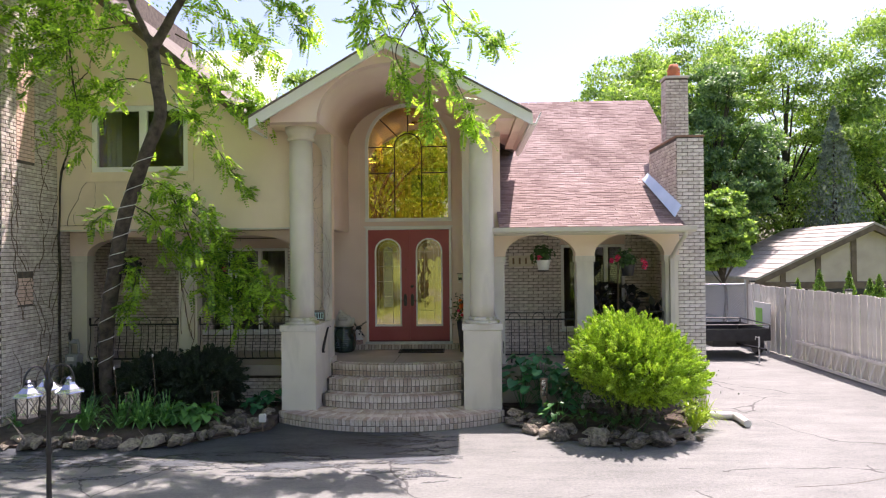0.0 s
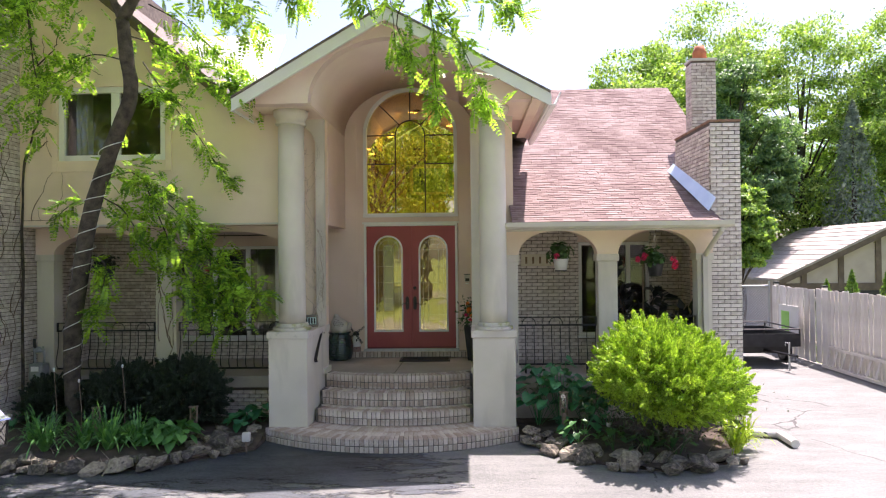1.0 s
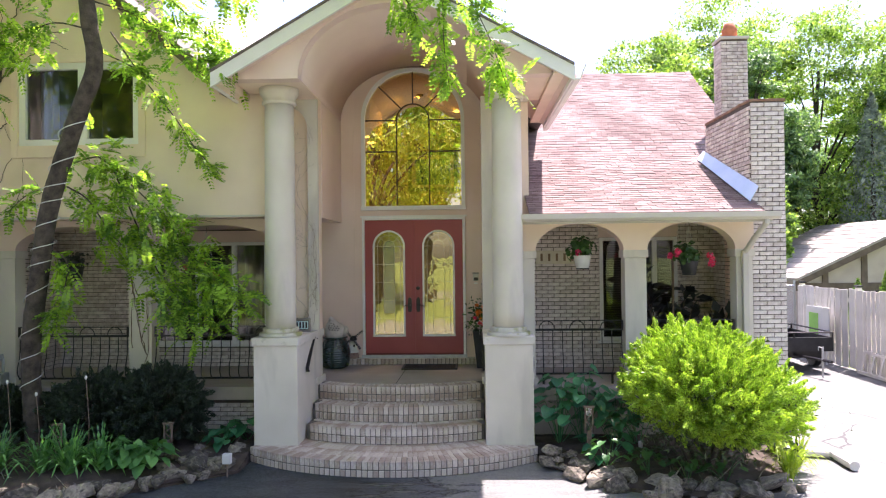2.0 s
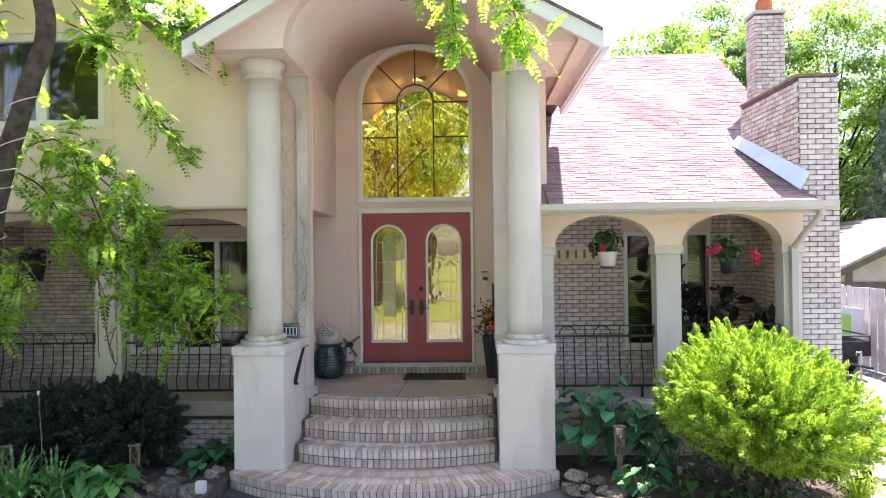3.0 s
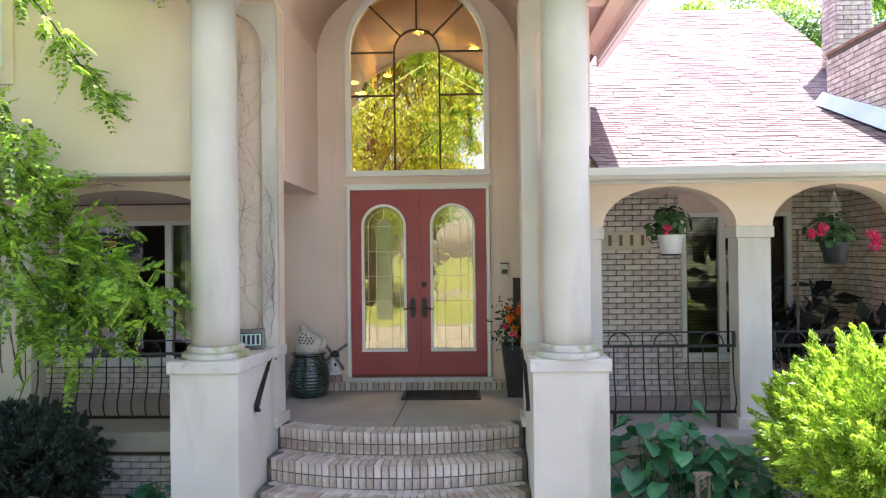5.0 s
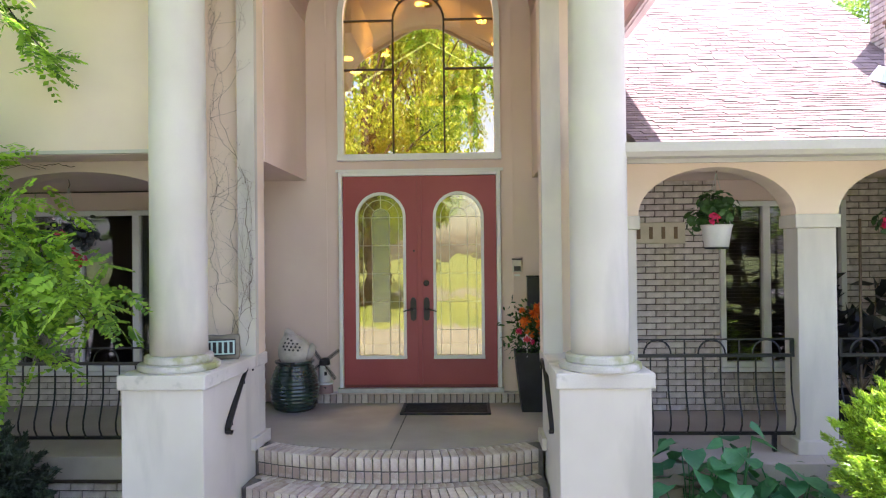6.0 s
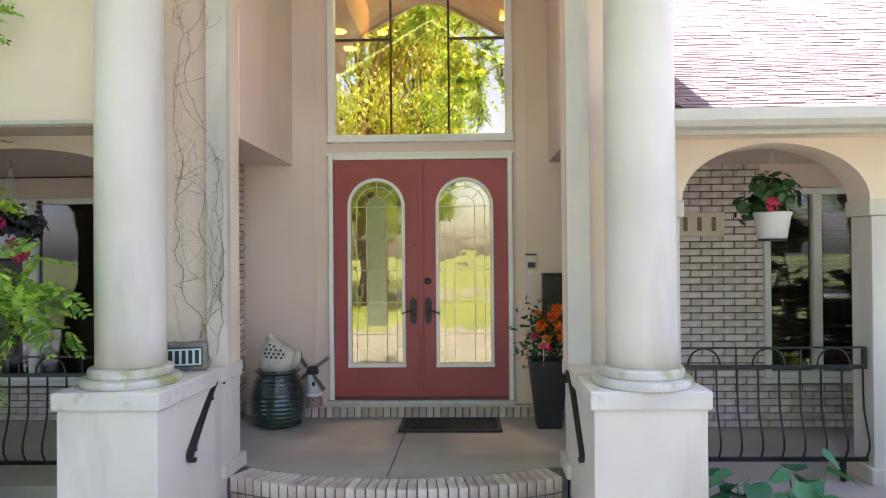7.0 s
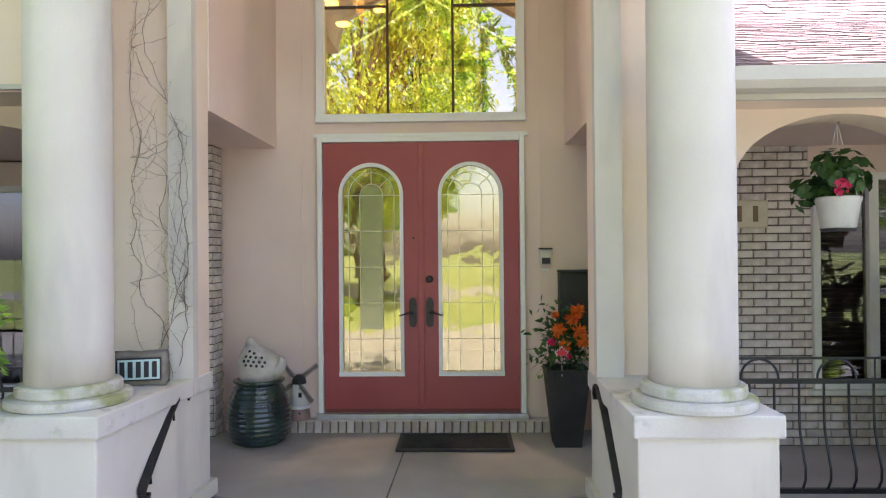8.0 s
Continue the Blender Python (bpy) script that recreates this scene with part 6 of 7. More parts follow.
for k in range(5):
    part("mark", boxes((-0.088 + k * 0.039, -0.064 + k * 0.039, -0.078, -0.0747, 0.050, 0.132), bevel=0.001), BLACK_PLASTIC, plate)


def hanging_basket(at, hook_z, pot_mat, flower, flowers, label, r=0.11, foliage=POTTED, leaf=0.082, n=210):
    b = thing("hanging_basket", label, "hanging basket", at, group="hanging baskets")
    part("pot", lathe([(r * 0.72, -0.16), (r * 0.8, -0.155), (r, -0.02), (r * 1.08, 0.0), (r * 1.08, 0.012), (r * 0.98, 0.012), (r * 0.94, -0.02)], n=28), pot_mat, b, smooth=True)
    part("saucer", lathe([(r * 0.78, -0.175), (r * 0.82, -0.16)], n=24), BLACK_PLASTIC, b)
    for k in range(3):
        a = 2 * math.pi * k / 3
        part("hanger", tube([(r * math.cos(a), r * math.sin(a), 0.0), (0, 0, hook_z - at[2] - 0.06)], 0.0025, 4), WIRE, b)
    part("hook", tube([(0, 0, hook_z - at[2] - 0.07), (0.012, 0, hook_z - at[2] - 0.04), (0, 0, hook_z - at[2])], 0.004, 5), VINE, b)
    # round scalloped leaves on a ragged mound of several shoots
    shoots = [np.array([grow.uniform(-0.13, 0.13), grow.uniform(-0.10, 0.10), grow.uniform(0.02, 0.17)]) for k in range(9)]
    verts, faces = [], []
    for k in range(n):
        u = unit(1)[0]
        p = shoots[k % 9] + u * np.array([0.14, 0.13, 0.12]) * grow.uniform(0.5, 1.0)
        if p[2] < 0.0 and math.hypot(p[0], p[1]) < r * 1.2:
            p[2] = 0.03 + 0.1 * grow.random()
        out = u + np.array([0, -0.25, 0.45]) + 0.35 * unit(1)[0]
        out /= np.linalg.norm(out)
        s = np.cross(out, unit(1)[0])
        s /= np.linalg.norm(s)
        w = np.cross(out, s)
        size = leaf * 0.5 * grow.uniform(0.55, 1.15)
        i0 = len(verts)
        verts.append(tuple(p - out * size * 0.25))
        for q in range(14):
            t = 2 * math.pi * q / 14
            rr = size * (1.0 if q % 2 else 0.86) * (0.55 if q == 0 else 1.0)
            verts.append(tuple(p + (s * math.cos(t) + w * math.sin(t)) * rr + out * size * 0.08 * math.sin(3 * t)))
        faces += [(i0, i0 + 1 + q, i0 + 1 + (q + 1) % 14) for q in range(14)]
    raw("foliage", verts, faces, foliage, b)
    for x, z in flowers:
        q = unit(40) * 0.036
        scatter_leaves("bloom", q + np.array([x, -0.20, z]), 0.034, flower, b, wide=0.8)
    return b


hanging_basket((1.146, 11.8, 2.445), 2.92, POT_WHITE, PETAL_PINK, [(-0.09, 0.05)], "white hanging pot of round green geranium leaves")
hanging_basket((2.50, 11.62, 2.36), 2.88, BLACK_PLASTIC, PETAL_PINK, [(-0.22, 0.10), (0.20, 0.08), (0.24, 0.02), (-0.30, 0.08), (-0.2, 0.13), (0.22, -0.03)], "dark hanging basket with bright pink geraniums", leaf=0.075)
hanging_basket((-4.04, 12.01, 2.36), 2.90, POT_WHITE, PETAL_PINK, [(0.15, -0.06), (-0.2, 0.0), (0.05, 0.08), (0.22, -0.12), (0.18, -0.15)], "white hanging pot with dark trailing leaves and pink flowers", foliage=RUBBER, leaf=0.06)
hanging_basket((-5.85, 11.9, 2.36), 2.90, BLACK_PLASTIC, PETAL_PINK, [], "dark hanging basket in the shade of the arch", foliage=RUBBER, leaf=0.06)


def rubber_plant():
    p = thing("rubber_plant", "tall dark-leaved rubber plant on the side porch", "plant", (2.42, 12.25, 0.76))
    part("pot", lathe([(0.14, 0), (0.19, 0.3), (0.2, 0.32), (0.18, 0.32), (0.17, 0.28)], n=24), BLACK_PLASTIC, p, smooth=True)
    C, A, S = [], [], []
    for k in range(9):
        an = k * 0.7
        top = np.array([0.36 * math.cos(an), 0.2 * math.sin(an), grow.uniform(0.9, 1.62)]) if k < 6 else np.array([0.55 + 0.08 * k - 0.4, -0.1, grow.uniform(0.7, 1.15)])
        ctrl = [(0, 0, 0.25), tuple(top * np.array([0.6, 0.6, 0.55])), tuple(top)]
        wood("stem", ctrl, 0.012, 0.006, p, 10, 5, VINE)
        pts = curve_points(ctrl, 20)
        for q in range(6, 20):
            for rep in range(2):
                d = unit(1)[0]
                d[2] = abs(d[2]) * 0.7 - 0.1
                d /= np.linalg.norm(d)
                w = np.cross(d, unit(1)[0])
                w /= np.linalg.norm(w)
                L = grow.uniform(0.17, 0.28)
                C += [pts[q] + d * L * 0.55]
                A += [d * L * 0.5]
                S += [w * L * 0.27]
    leaf_mesh("leaves", C, A, S, RUBBER, p, "glossy dark purple-green leaves")
    part("stake", tube([(0.05, 0, 0.2), (0.06, 0, 1.75)], 0.012, 6), VINE, p)
    return p


rubber_plant()


# ---- pipes, meter, lamp posts, stakes ----
down = thing("downspout", "cream painted downspout on the porch corner pier", "downspout")
part("outlet", tube([(3.27, 11.06, 2.93), (3.27, 11.06, 2.84), (3.22, 11.33, 2.64), (3.19, 11.53, 2.48)], 0.036, 10), FASCIA, down)
part("pipe", boxes((3.15, 3.225, 11.50, 11.57, 0.30, 2.50), bevel=0.012), FASCIA, down)
part("elbow", tube([(3.17, 11.45, 0.32), (3.17, 11.42, 0.18), (3.3, 11.15, 0.08), (3.45, 11.05, 0.06)], 0.036, 10), FASCIA, down)
ext = thing("drain_extension", "white plastic drain pipe with an elbow lying on the drive", "drain pipe")
part("pipe", tube([(3.35, 11.08, 0.07), (3.80, 10.95, 0.06)], 0.05, 12), POT_WHITE, ext)
part("elbow", tube([(3.77, 10.96, 0.06), (3.90, 10.92, 0.06), (3.94, 10.84, 0.06), (3.92, 10.42, 0.06)], 0.056, 12), POT_WHITE, ext)
meter = thing("gas_meter", "grey gas meter with pipes on the brick wall", "gas meter", (-6.68, 11.50, 0.72))
part("body", boxes((-0.10, 0.12, -0.10, 0.08, 0.0, 0.26), bevel=0.03), GREY_METER, meter)
part("dial", boxes((-0.05, 0.06, -0.112, -0.10, 0.15, 0.22)), TRIM, meter)
for x in (-0.06, 0.08):
    part("pipe", tube([(x, 0, 0.25), (x, 0, 0.42), (x - 0.03, 0.02, 0.5)], 0.018, 8), GREY_METER, meter)
part("pipe", tube([(-0.08, 0.02, -0.5), (-0.08, 0.02, 0.62)], 0.02, 8), BLACK_PLASTIC, meter)
part("regulator", lathe([(0.06, 0), (0.07, 0.03), (0.04, 0.06), (0.02, 0.08)], (0.0, 0, 0.42), 16), GREY_METER, meter)


def lamp_post():
    p = thing("lamp_post", "black iron lamp post with scrolled arms and glass lanterns", "lamp post", (-3.755, 6.13, 0))
    profile = [(0.075, 0), (0.075, 0.03), (0.045, 0.06), (0.038, 0.35), (0.05, 0.37), (0.05, 0.40), (0.034, 0.42), (0.030, 0.86), (0.044, 0.88), (0.044, 0.92), (0.028, 0.95), (0.026, 1.42), (0.055, 1.46), (0.055, 1.50), (0.03, 1.53), (0.028, 1.58), (0.012, 1.60), (0.02, 1.63), (0.005, 1.72)]
    part("pole", lathe([(q * 0.66, z) for q, z in profile], n=16), IRON, p, smooth=True)
    for k, an in enumerate((0, 120, 240)):
        c, s = math.cos(radians(an + 5)), math.sin(radians(an + 5))
        pts = []
        for i in range(26):
            f = i / 25
            if f < 0.55:
                a = math.pi * (1 - f / 0.55)
                pts.append((0.115 + 0.10 * math.cos(a), 1.50 + 0.15 * math.sin(a)))
            else:
                a = -(f - 0.55) / 0.45 * 2 * math.pi * 1.15
                r = 0.062 * (1 - 0.7 * (f - 0.55) / 0.45)
                pts.append((0.215 - 0.062 + r * math.cos(a), 1.50 + r * math.sin(a)))
        part("scroll_arm", tube([(x * c, x * s, z) for x, z in pts], 0.009, 6), IRON, p)
        L = (0.178 * c, 0.178 * s, 1.215)
        lan = part("lantern", lathe([(0.012, 0.33), (0.03, 0.31), (0.02, 0.295), (0.045, 0.28), (0.05, 0.262), (0.085, 0.225), (0.125, 0.205), (0.13, 0.195), (0.10, 0.19)], L, 6), material("polished lantern cap", (0.30, 0.33, 0.40), (0.46, 0.49, 0.56), 0.22, 8, 60, 0.02, metal=0.85), p)
        g = part("pane", lathe([(0.088, 0.02), (0.10, 0.19)], L, 6), LAMP_GLASS, lan)
        g.visible_shadow = False
        part("base", lathe([(0.05, -0.03), (0.06, 0.0), (0.10, 0.005), (0.10, 0.02)], L, 6), IRON, lan)
        part("bulb", lathe([(0.012, 0.02), (0.012, 0.08), (0.03, 0.11), (0.028, 0.14), (0.01, 0.16)], L, 12), TRIM, lan)
        for i in range(6):
            a0 = 2 * math.pi * i / 6
            a1 = 2 * math.pi * (i + 1) / 6
            q = lambda a, r, z: (L[0] + r * math.cos(a), L[1] + r * math.sin(a), L[2] + z)
            part("glazing_bar", tube([q(a0, 0.089, 0.02), q(a0, 0.101, 0.19)], 0.005, 4), IRON, lan)
            part("glazing_bar", tube([q(a0, 0.090, 0.03), q(a1, 0.101, 0.18)], 0.003, 4), IRON, lan)
            part("glazing_bar", tube([q(a1, 0.090, 0.03), q(a0, 0.101, 0.18)], 0.003, 4), IRON, lan)
    return p


lamp_post()


def stake_light(x, y, h, turn):
    s = thing("path_light", "weathered bronze path light stuck in the garden bed", "garden light", (x, y, 0.1), group="path lights", turn=turn)
    part("stem", boxes((-0.025, 0.025, -0.015, 0.015, 0, h * 0.55)), STAKE, s)
    for bx in (-0.05, 0.04):
        part("side_bar", boxes((bx, bx + 0.012, -0.015, 0.015, h * 0.5, h)), STAKE, s)
    part("top", boxes((-0.06, 0.062, -0.03, 0.03, h, h + 0.02), bevel=0.004), STAKE, s)
    part("scroll", tube([(0.03 * math.sin(i * 0.9), 0, h * 0.52 + i * h * 0.045) for i in range(11)], 0.005, 5), STAKE, s)
    part("back", boxes((-0.04, 0.042, 0.0, 0.006, h * 0.52, h)), LAMP_GLASS, s)


stake_light(1.0, 10.62, 0.58, 10)
stake_light(-3.95, 10.55, 0.42, -5)
stake_light(-5.25, 10.5, 0.42, 6)
solar = thing("small_solar_light", "small steel solar light in the soil", "garden light", (1.55, 10.45, 0.1))
part("spike", tube([(0, 0, 0), (0, 0, 0.16)], 0.008, 6), GALV, solar)
part("head", lathe([(0.02, 0.16), (0.028, 0.2), (0.028, 0.23), (0.012, 0.24)], n=14), GALV, solar)
spot = thing("garden_spotlight", "small pale blue-white spotlight among the stones", "garden light", (-3.13, 10.22, 0.0))
part("spike", tube([(0, 0, 0), (0, 0, 0.16)], 0.012, 6), STAKE, spot)
part("head", boxes((-0.05, 0.05, -0.04, 0.04, 0.15, 0.27), bevel=0.02), POT_WHITE, spot)

# ---- dry vines on the walls ----
vine_rng = random.Random(21)


def vine(name, label, start, plane, u_lim, v_top, runs, wander=0.10, r0=0.006):
    """Stems that wander up a wall; plane(u, v) gives the place on its face."""
    v = thing(name, label, "vine")
    for k in range(runs):
        u, h = start[0] + vine_rng.uniform(-0.05, 0.05) * (k > 0), start[1]
        h += vine_rng.uniform(0, (v_top - start[1]) * 0.55) * (k > 0)
        if k:
            u = vine_rng.uniform(*u_lim)
        pts, drift = [], vine_rng.uniform(-0.5, 0.5)
        for i in range(vine_rng.randint(9, 22)):
            pts.append(plane(u, h))
            drift = 0.7 * drift + vine_rng.uniform(-0.6, 0.6)
            u = min(u_lim[1], max(u_lim[0], u + drift * wander))
            h += vine_rng.uniform(0.04, 0.13)
            if h > v_top:
                break
        if len(pts) > 2:
            n = len(pts)
            part("stem", tube(pts, [r0 * (1 - 0.75 * i / n) * vine_rng.uniform(0.7, 1.1) for i in range(n)], 4), VINE, v)
    return v


def clinging_vine(name, label, plane, u_lim, v_lim, mains, r0):
    """Bare crooked stems that climb a wall, fork often and bristle with short spurs."""
    v = thing(name, label, "vine")

    def climb(u, h, heading, steps, r, depth):
        pts = []
        for i in range(steps):
            pts.append(plane(u, h))
            heading += vine_rng.gauss(0, 15) + 0.12 * (90 - heading)
            step = vine_rng.uniform(0.02, 0.045)
            u, h = u + step * math.cos(radians(heading)), h + step * math.sin(radians(heading))
            if not u_lim[0] < u < u_lim[1]:
                heading, u = 180 - heading, min(u_lim[1] - 0.004, max(u_lim[0] + 0.004, u))
            if h > v_lim[1]:
                break
            if depth < 2 and vine_rng.random() < (0.10 if depth == 0 else 0.06):
                climb(u, h, heading + vine_rng.choice((-1, 1)) * vine_rng.uniform(25, 75), vine_rng.randint(5, 20), r * 0.6, depth + 1)
        n = len(pts)
        if n < 3:
            return
        bm = tube(pts, [r * (1 - 0.55 * i / n) * vine_rng.uniform(0.7, 1.15) for i in range(n)], 4)
        for x, y, z in pts[1:]:
            if vine_rng.random() < 0.55:
                sg, q = vine_rng.choice((-1, 1)), vine_rng.uniform(0.01, 0.035)
                tube([(x, y, z), (x + sg * q * 0.6, y, z + vine_rng.uniform(0.0, 0.014)), (x + sg * q, y, z + vine_rng.uniform(-0.006, 0.018))], [r * 0.5, r * 0.4, r * 0.25], 3, bm)
        part("stem", bm, VINE, v)

    for k in range(mains):
        climb(vine_rng.uniform(*u_lim), v_lim[0] + (0 if k < 3 else vine_rng.uniform(0, 0.6 * (v_lim[1] - v_lim[0]))), 90, 90 if k < 3 else vine_rng.randint(25, 60), r0, 0)
    return v


clinging_vine("wall_vine", "thin bare vine stems spread over the cream pier", lambda u, h: (u, 11.774 if u < -2.535 else 11.703, h), (-2.78, -2.42), (1.50, 4.5), 4, 0.0020)
vine("wall_vine", "dry vine climbing the corner of brick and stucco", (-6.78, 0.3), lambda u, h: (u, 11.33, max(h, 3.1)), (-6.83, -6.2), 7.0, 10, 0.07, 0.007)
corner = thing("wall_vine", "thick dark vine trunk forking over the stucco corner", "vine")
for line, r0 in (([(-6.80, 0.1), (-6.80, 3.0), (-6.74, 4.02), (-6.56, 4.57), (-6.50, 4.93), (-6.57, 5.39), (-6.64, 5.75), (-6.74, 6.4)], 0.020), ([(-6.74, 4.02), (-6.56, 4.16), (-6.41, 4.27)], 0.011), ([(-6.52, 4.80), (-6.37, 5.0), (-6.14, 5.25), (-5.87, 5.43), (-5.66, 5.46)], 0.012), ([(-6.37, 5.0), (-6.05, 5.17), (-5.82, 5.32), (-5.6, 5.22)], 0.008), ([(-6.57, 5.39), (-6.32, 5.62), (-6.2, 5.95), (-5.9, 6.2)], 0.010), ([(-6.50, 4.93), (-6.44, 5.3), (-6.48, 5.8)], 0.008)):
    pts = [(p[0] + vine_rng.uniform(-0.018, 0.018), 11.318, p[2]) for p in curve_points([(x, 0, z) for x, z in line], 30)]
    part("stem", tube(pts, [r0 * (1 - 0.6 * i / 30) * vine_rng.uniform(0.8, 1.2) for i in range(30)], 6), BARK, corner)
vine("wall_vine", "fine dry vine on the brick wing", (11.0, 0.5), lambda u, h: (-6.845, u, h), (10.2, 11.35), 6.5, 18, 0.09, 0.008)
roots = thing("wall_vine", "rusty dry roots clinging to the arch head", "vine")
for k in range(26):
    x, z, bend = vine_rng.uniform(-5.2, -3.9), 2.985, vine_rng.choice((-1, 1))
    part("stem", tube([(x + bend * 0.03 * i, 11.672, z - 0.006 * i + vine_rng.uniform(-0.012, 0.004)) for i in range(vine_rng.randint(3, 7))], 0.0028, 4), VINE, roots)
vine("wall_vine", "dry vine climbing the porch pier", (-4.80, 0.9), lambda u, h: (u, 11.685, h), (-4.95, -4.72), 2.95, 7, 0.05, 0.007)

# ---- the side of the drive ----
fence = thing("board_fence", "weathered grey upright board fence along the drive", "fence")
board = boxes((7.60, 7.622, 0.0, 0.120, 0.03, 1.68), bevel=0.004)
board_mesh = bpy.data.meshes.new("board")
board.to_mesh(board_mesh)
board.free()
board_mesh.materials.append(FENCE_WOOD)
fence_rng = random.Random(9)
for i in range(88):
    b = new("board", board_mesh)
    b.parent, b.matrix_world = fence, pose(fence_rng.uniform(-0.012, 0.012), 7.4 + i * 0.137, fence_rng.uniform(-0.02, 0.015), fence_rng.uniform(-0.4, 0.4), 0, 0)
for z in (0.4, 1.4):
    part("rail", boxes((7.625, 7.665, 7.4, 19.4, z, z + 0.09)), FENCE_WOOD, fence)
for i in range(6):
    y = 7.5 + i * 2.38
    post = part("post", boxes((7.67, 7.76, y, y + 0.09, 0, 1.72)), FENCE_WOOD, fence)
    part("post_cap", boxes((7.655, 7.775, y - 0.015, y + 0.105, 1.72, 1.77), bevel=0.01), BLACK_PLASTIC, post, "dark post cap")

gate = thing("chain_link_gate", "galvanised chain-link gate across the drive", "gate", (0, 19.5, 0))
for x in (4.0, 7.55):
    part("post", tube([(x, 0, 0), (x, 0, 1.78)], 0.03, 8), GALV, gate)
for z in (0.12, 1.66):
    part("rail", tube([(4.0, 0, z), (7.55, 0, z)], 0.022, 8), GALV, gate)
net = bmesh.new()
for k in range(-22, 52):
    for sg in (-1, 1):
        x0 = 4.0 + k * 0.07
        a, b = (x0, 0.12), (x0 + 1.54, 1.66)
        if sg < 0:
            a, b = (x0 + 1.54, 0.12), (x0, 1.66)
        p, q = Vector((a[0], 0, a[1])), Vector((b[0], 0, b[1]))
        f0, f1 = sorted(((4.0 - p.x) / (q.x - p.x), (7.55 - p.x) / (q.x - p.x)))
        f0, f1 = max(0, f0), min(1, f1)
        if f1 - f0 > 0.05:
            tube([p.lerp(q, f0), p.lerp(q, f1)], 0.0045, 3, net)
part("mesh", net, GALV, gate, "diagonal wire mesh")

trailer = thing("utility_trailer", "small black open utility trailer parked on the drive", "trailer", (0, 0, 0))
for b in ((5.45, 7.02, 16.74, 16.78), (5.45, 7.02, 18.5, 18.54), (5.45, 5.49, 16.78, 18.5), (6.98, 7.02, 16.78, 18.5)):
    part("side_panel", boxes((*b, 0.45, 0.73)), BLACK_PLASTIC, trailer)
part("bed", boxes((5.49, 6.98, 16.78, 18.5, 0.45, 0.48)), BLACK_PLASTIC, trailer)
for pts in (((5.46, 16.76), (7.01, 16.76)), ((5.46, 18.52), (7.01, 18.52)), ((5.46, 16.76), (5.46, 18.52)), ((7.01, 16.76), (7.01, 18.52))):
    part("top_rail", tube([(x, y, 0.83) for x, y in pts], 0.018, 6), IRON, trailer)
for x, y in ((5.46, 16.76), (6.24, 16.76), (7.01, 16.76), (7.01, 18.52), (5.46, 18.52)):
    part("upright", tube([(x, y, 0.45), (x, y, 0.83)], 0.018, 6), IRON, trailer)
for x in (5.36, 7.10):
    wheel = part("wheel", lathe([(0.16, -0.07), (0.25, -0.07), (0.27, -0.04), (0.27, 0.04), (0.25, 0.07), (0.16, 0.07)], n=24), BLACK_PLASTIC, trailer)
    wheel.matrix_local = pose(x, 17.7, 0.27, 0, 90, 0)
    part("rim", lathe([(0.15, -0.05), (0.155, 0.0), (0.15, 0.05)], n=20), GALV, wheel)
part("axle", tube([(5.36, 17.7, 0.27), (7.10, 17.7, 0.27)], 0.025, 6), IRON, trailer)
part("tongue", tube([(6.24, 17.0, 0.37), (6.5, 16.2, 0.36), (6.55, 15.9, 0.36)], 0.03, 6), IRON, trailer)
part("jack", tube([(6.5, 16.15, 0.02), (6.5, 16.15, 0.62)], 0.02, 6), GALV, trailer)
part("jack_crank", tube([(6.5, 16.15, 0.6), (6.42, 16.15, 0.62), (6.42, 16.15, 0.55)], 0.01, 5), GALV, trailer)
part("spring_frame", boxes((5.7, 6.8, 16.85, 18.4, 0.30, 0.45)), IRON, trailer)
board_sign = thing("leaning_sign", "white board with a green panel leaning on the fence", "sign", (7.45, 18.2, 0.0))
part("board", boxes((-0.02, 0.0, -0.5, 0.5, 0.45, 1.25), bevel=0.006), TRIM, board_sign)
part("leg", boxes((-0.015, -0.003, -0.4, -0.35, 0.0, 0.45), (-0.015, -0.003, 0.35, 0.4, 0.0, 0.45)), TRIM, board_sign)
part("green_panel", boxes((-0.026, -0.0205, -0.05, 0.35, 0.55, 1.1)), material("green print", (0.20, 0.55, 0.06), (0.28, 0.65, 0.10), 0.5, 5, 60, 0.0), board_sign)
ladder = thing("ladder", "wooden ladder lying on edge along the fence", "ladder", (7.42, 0, 0))
for z, lean in ((0.03, 0.0), (0.42, 0.12)):
    part("rail", boxes((lean - 0.02, lean + 0.02, 11.2, 16.6, z, z + 0.06)), FENCE_WOOD, ladder)
for i in range(18):
    part("rung", tube([(0.0, 11.4 + i * 0.3, 0.06), (0.12, 11.4 + i * 0.3, 0.45)], 0.022, 6), FENCE_WOOD, ladder)

garage = thing("garage", "low garage with pale shingle roof and timbered gable", "garage", (0, 0, 0))
GX0, GXM, GX1, GY0, GY1, GE, GA = 9.75, 13.75, 17.75, 24.3, 30.5, 1.62, 3.45
part("gable_wall", prism([(GX0 + 0.25, -0.1), (GX1 - 0.25, -0.1), (GX1 - 0.25, GE), (GXM, GA - 0.12), (GX0 + 0.25, GE)], GY0, GY0 + 0.2), GARAGE_WALL, garage)
part("side_wall", boxes((GX0 + 0.25, GX0 + 0.45, GY0 + 0.2, GY1, -0.1, GE)), GARAGE_WALL, garage)
part("side_wall", boxes((GX1 - 0.45, GX1 - 0.25, GY0 + 0.2, GY1, -0.1, GE)), GARAGE_WALL, garage)
pale = material("pale sunlit garage shingle", (0.29, 0.265, 0.24), (0.41, 0.375, 0.34), 0.95, 5, 120, 0.3)
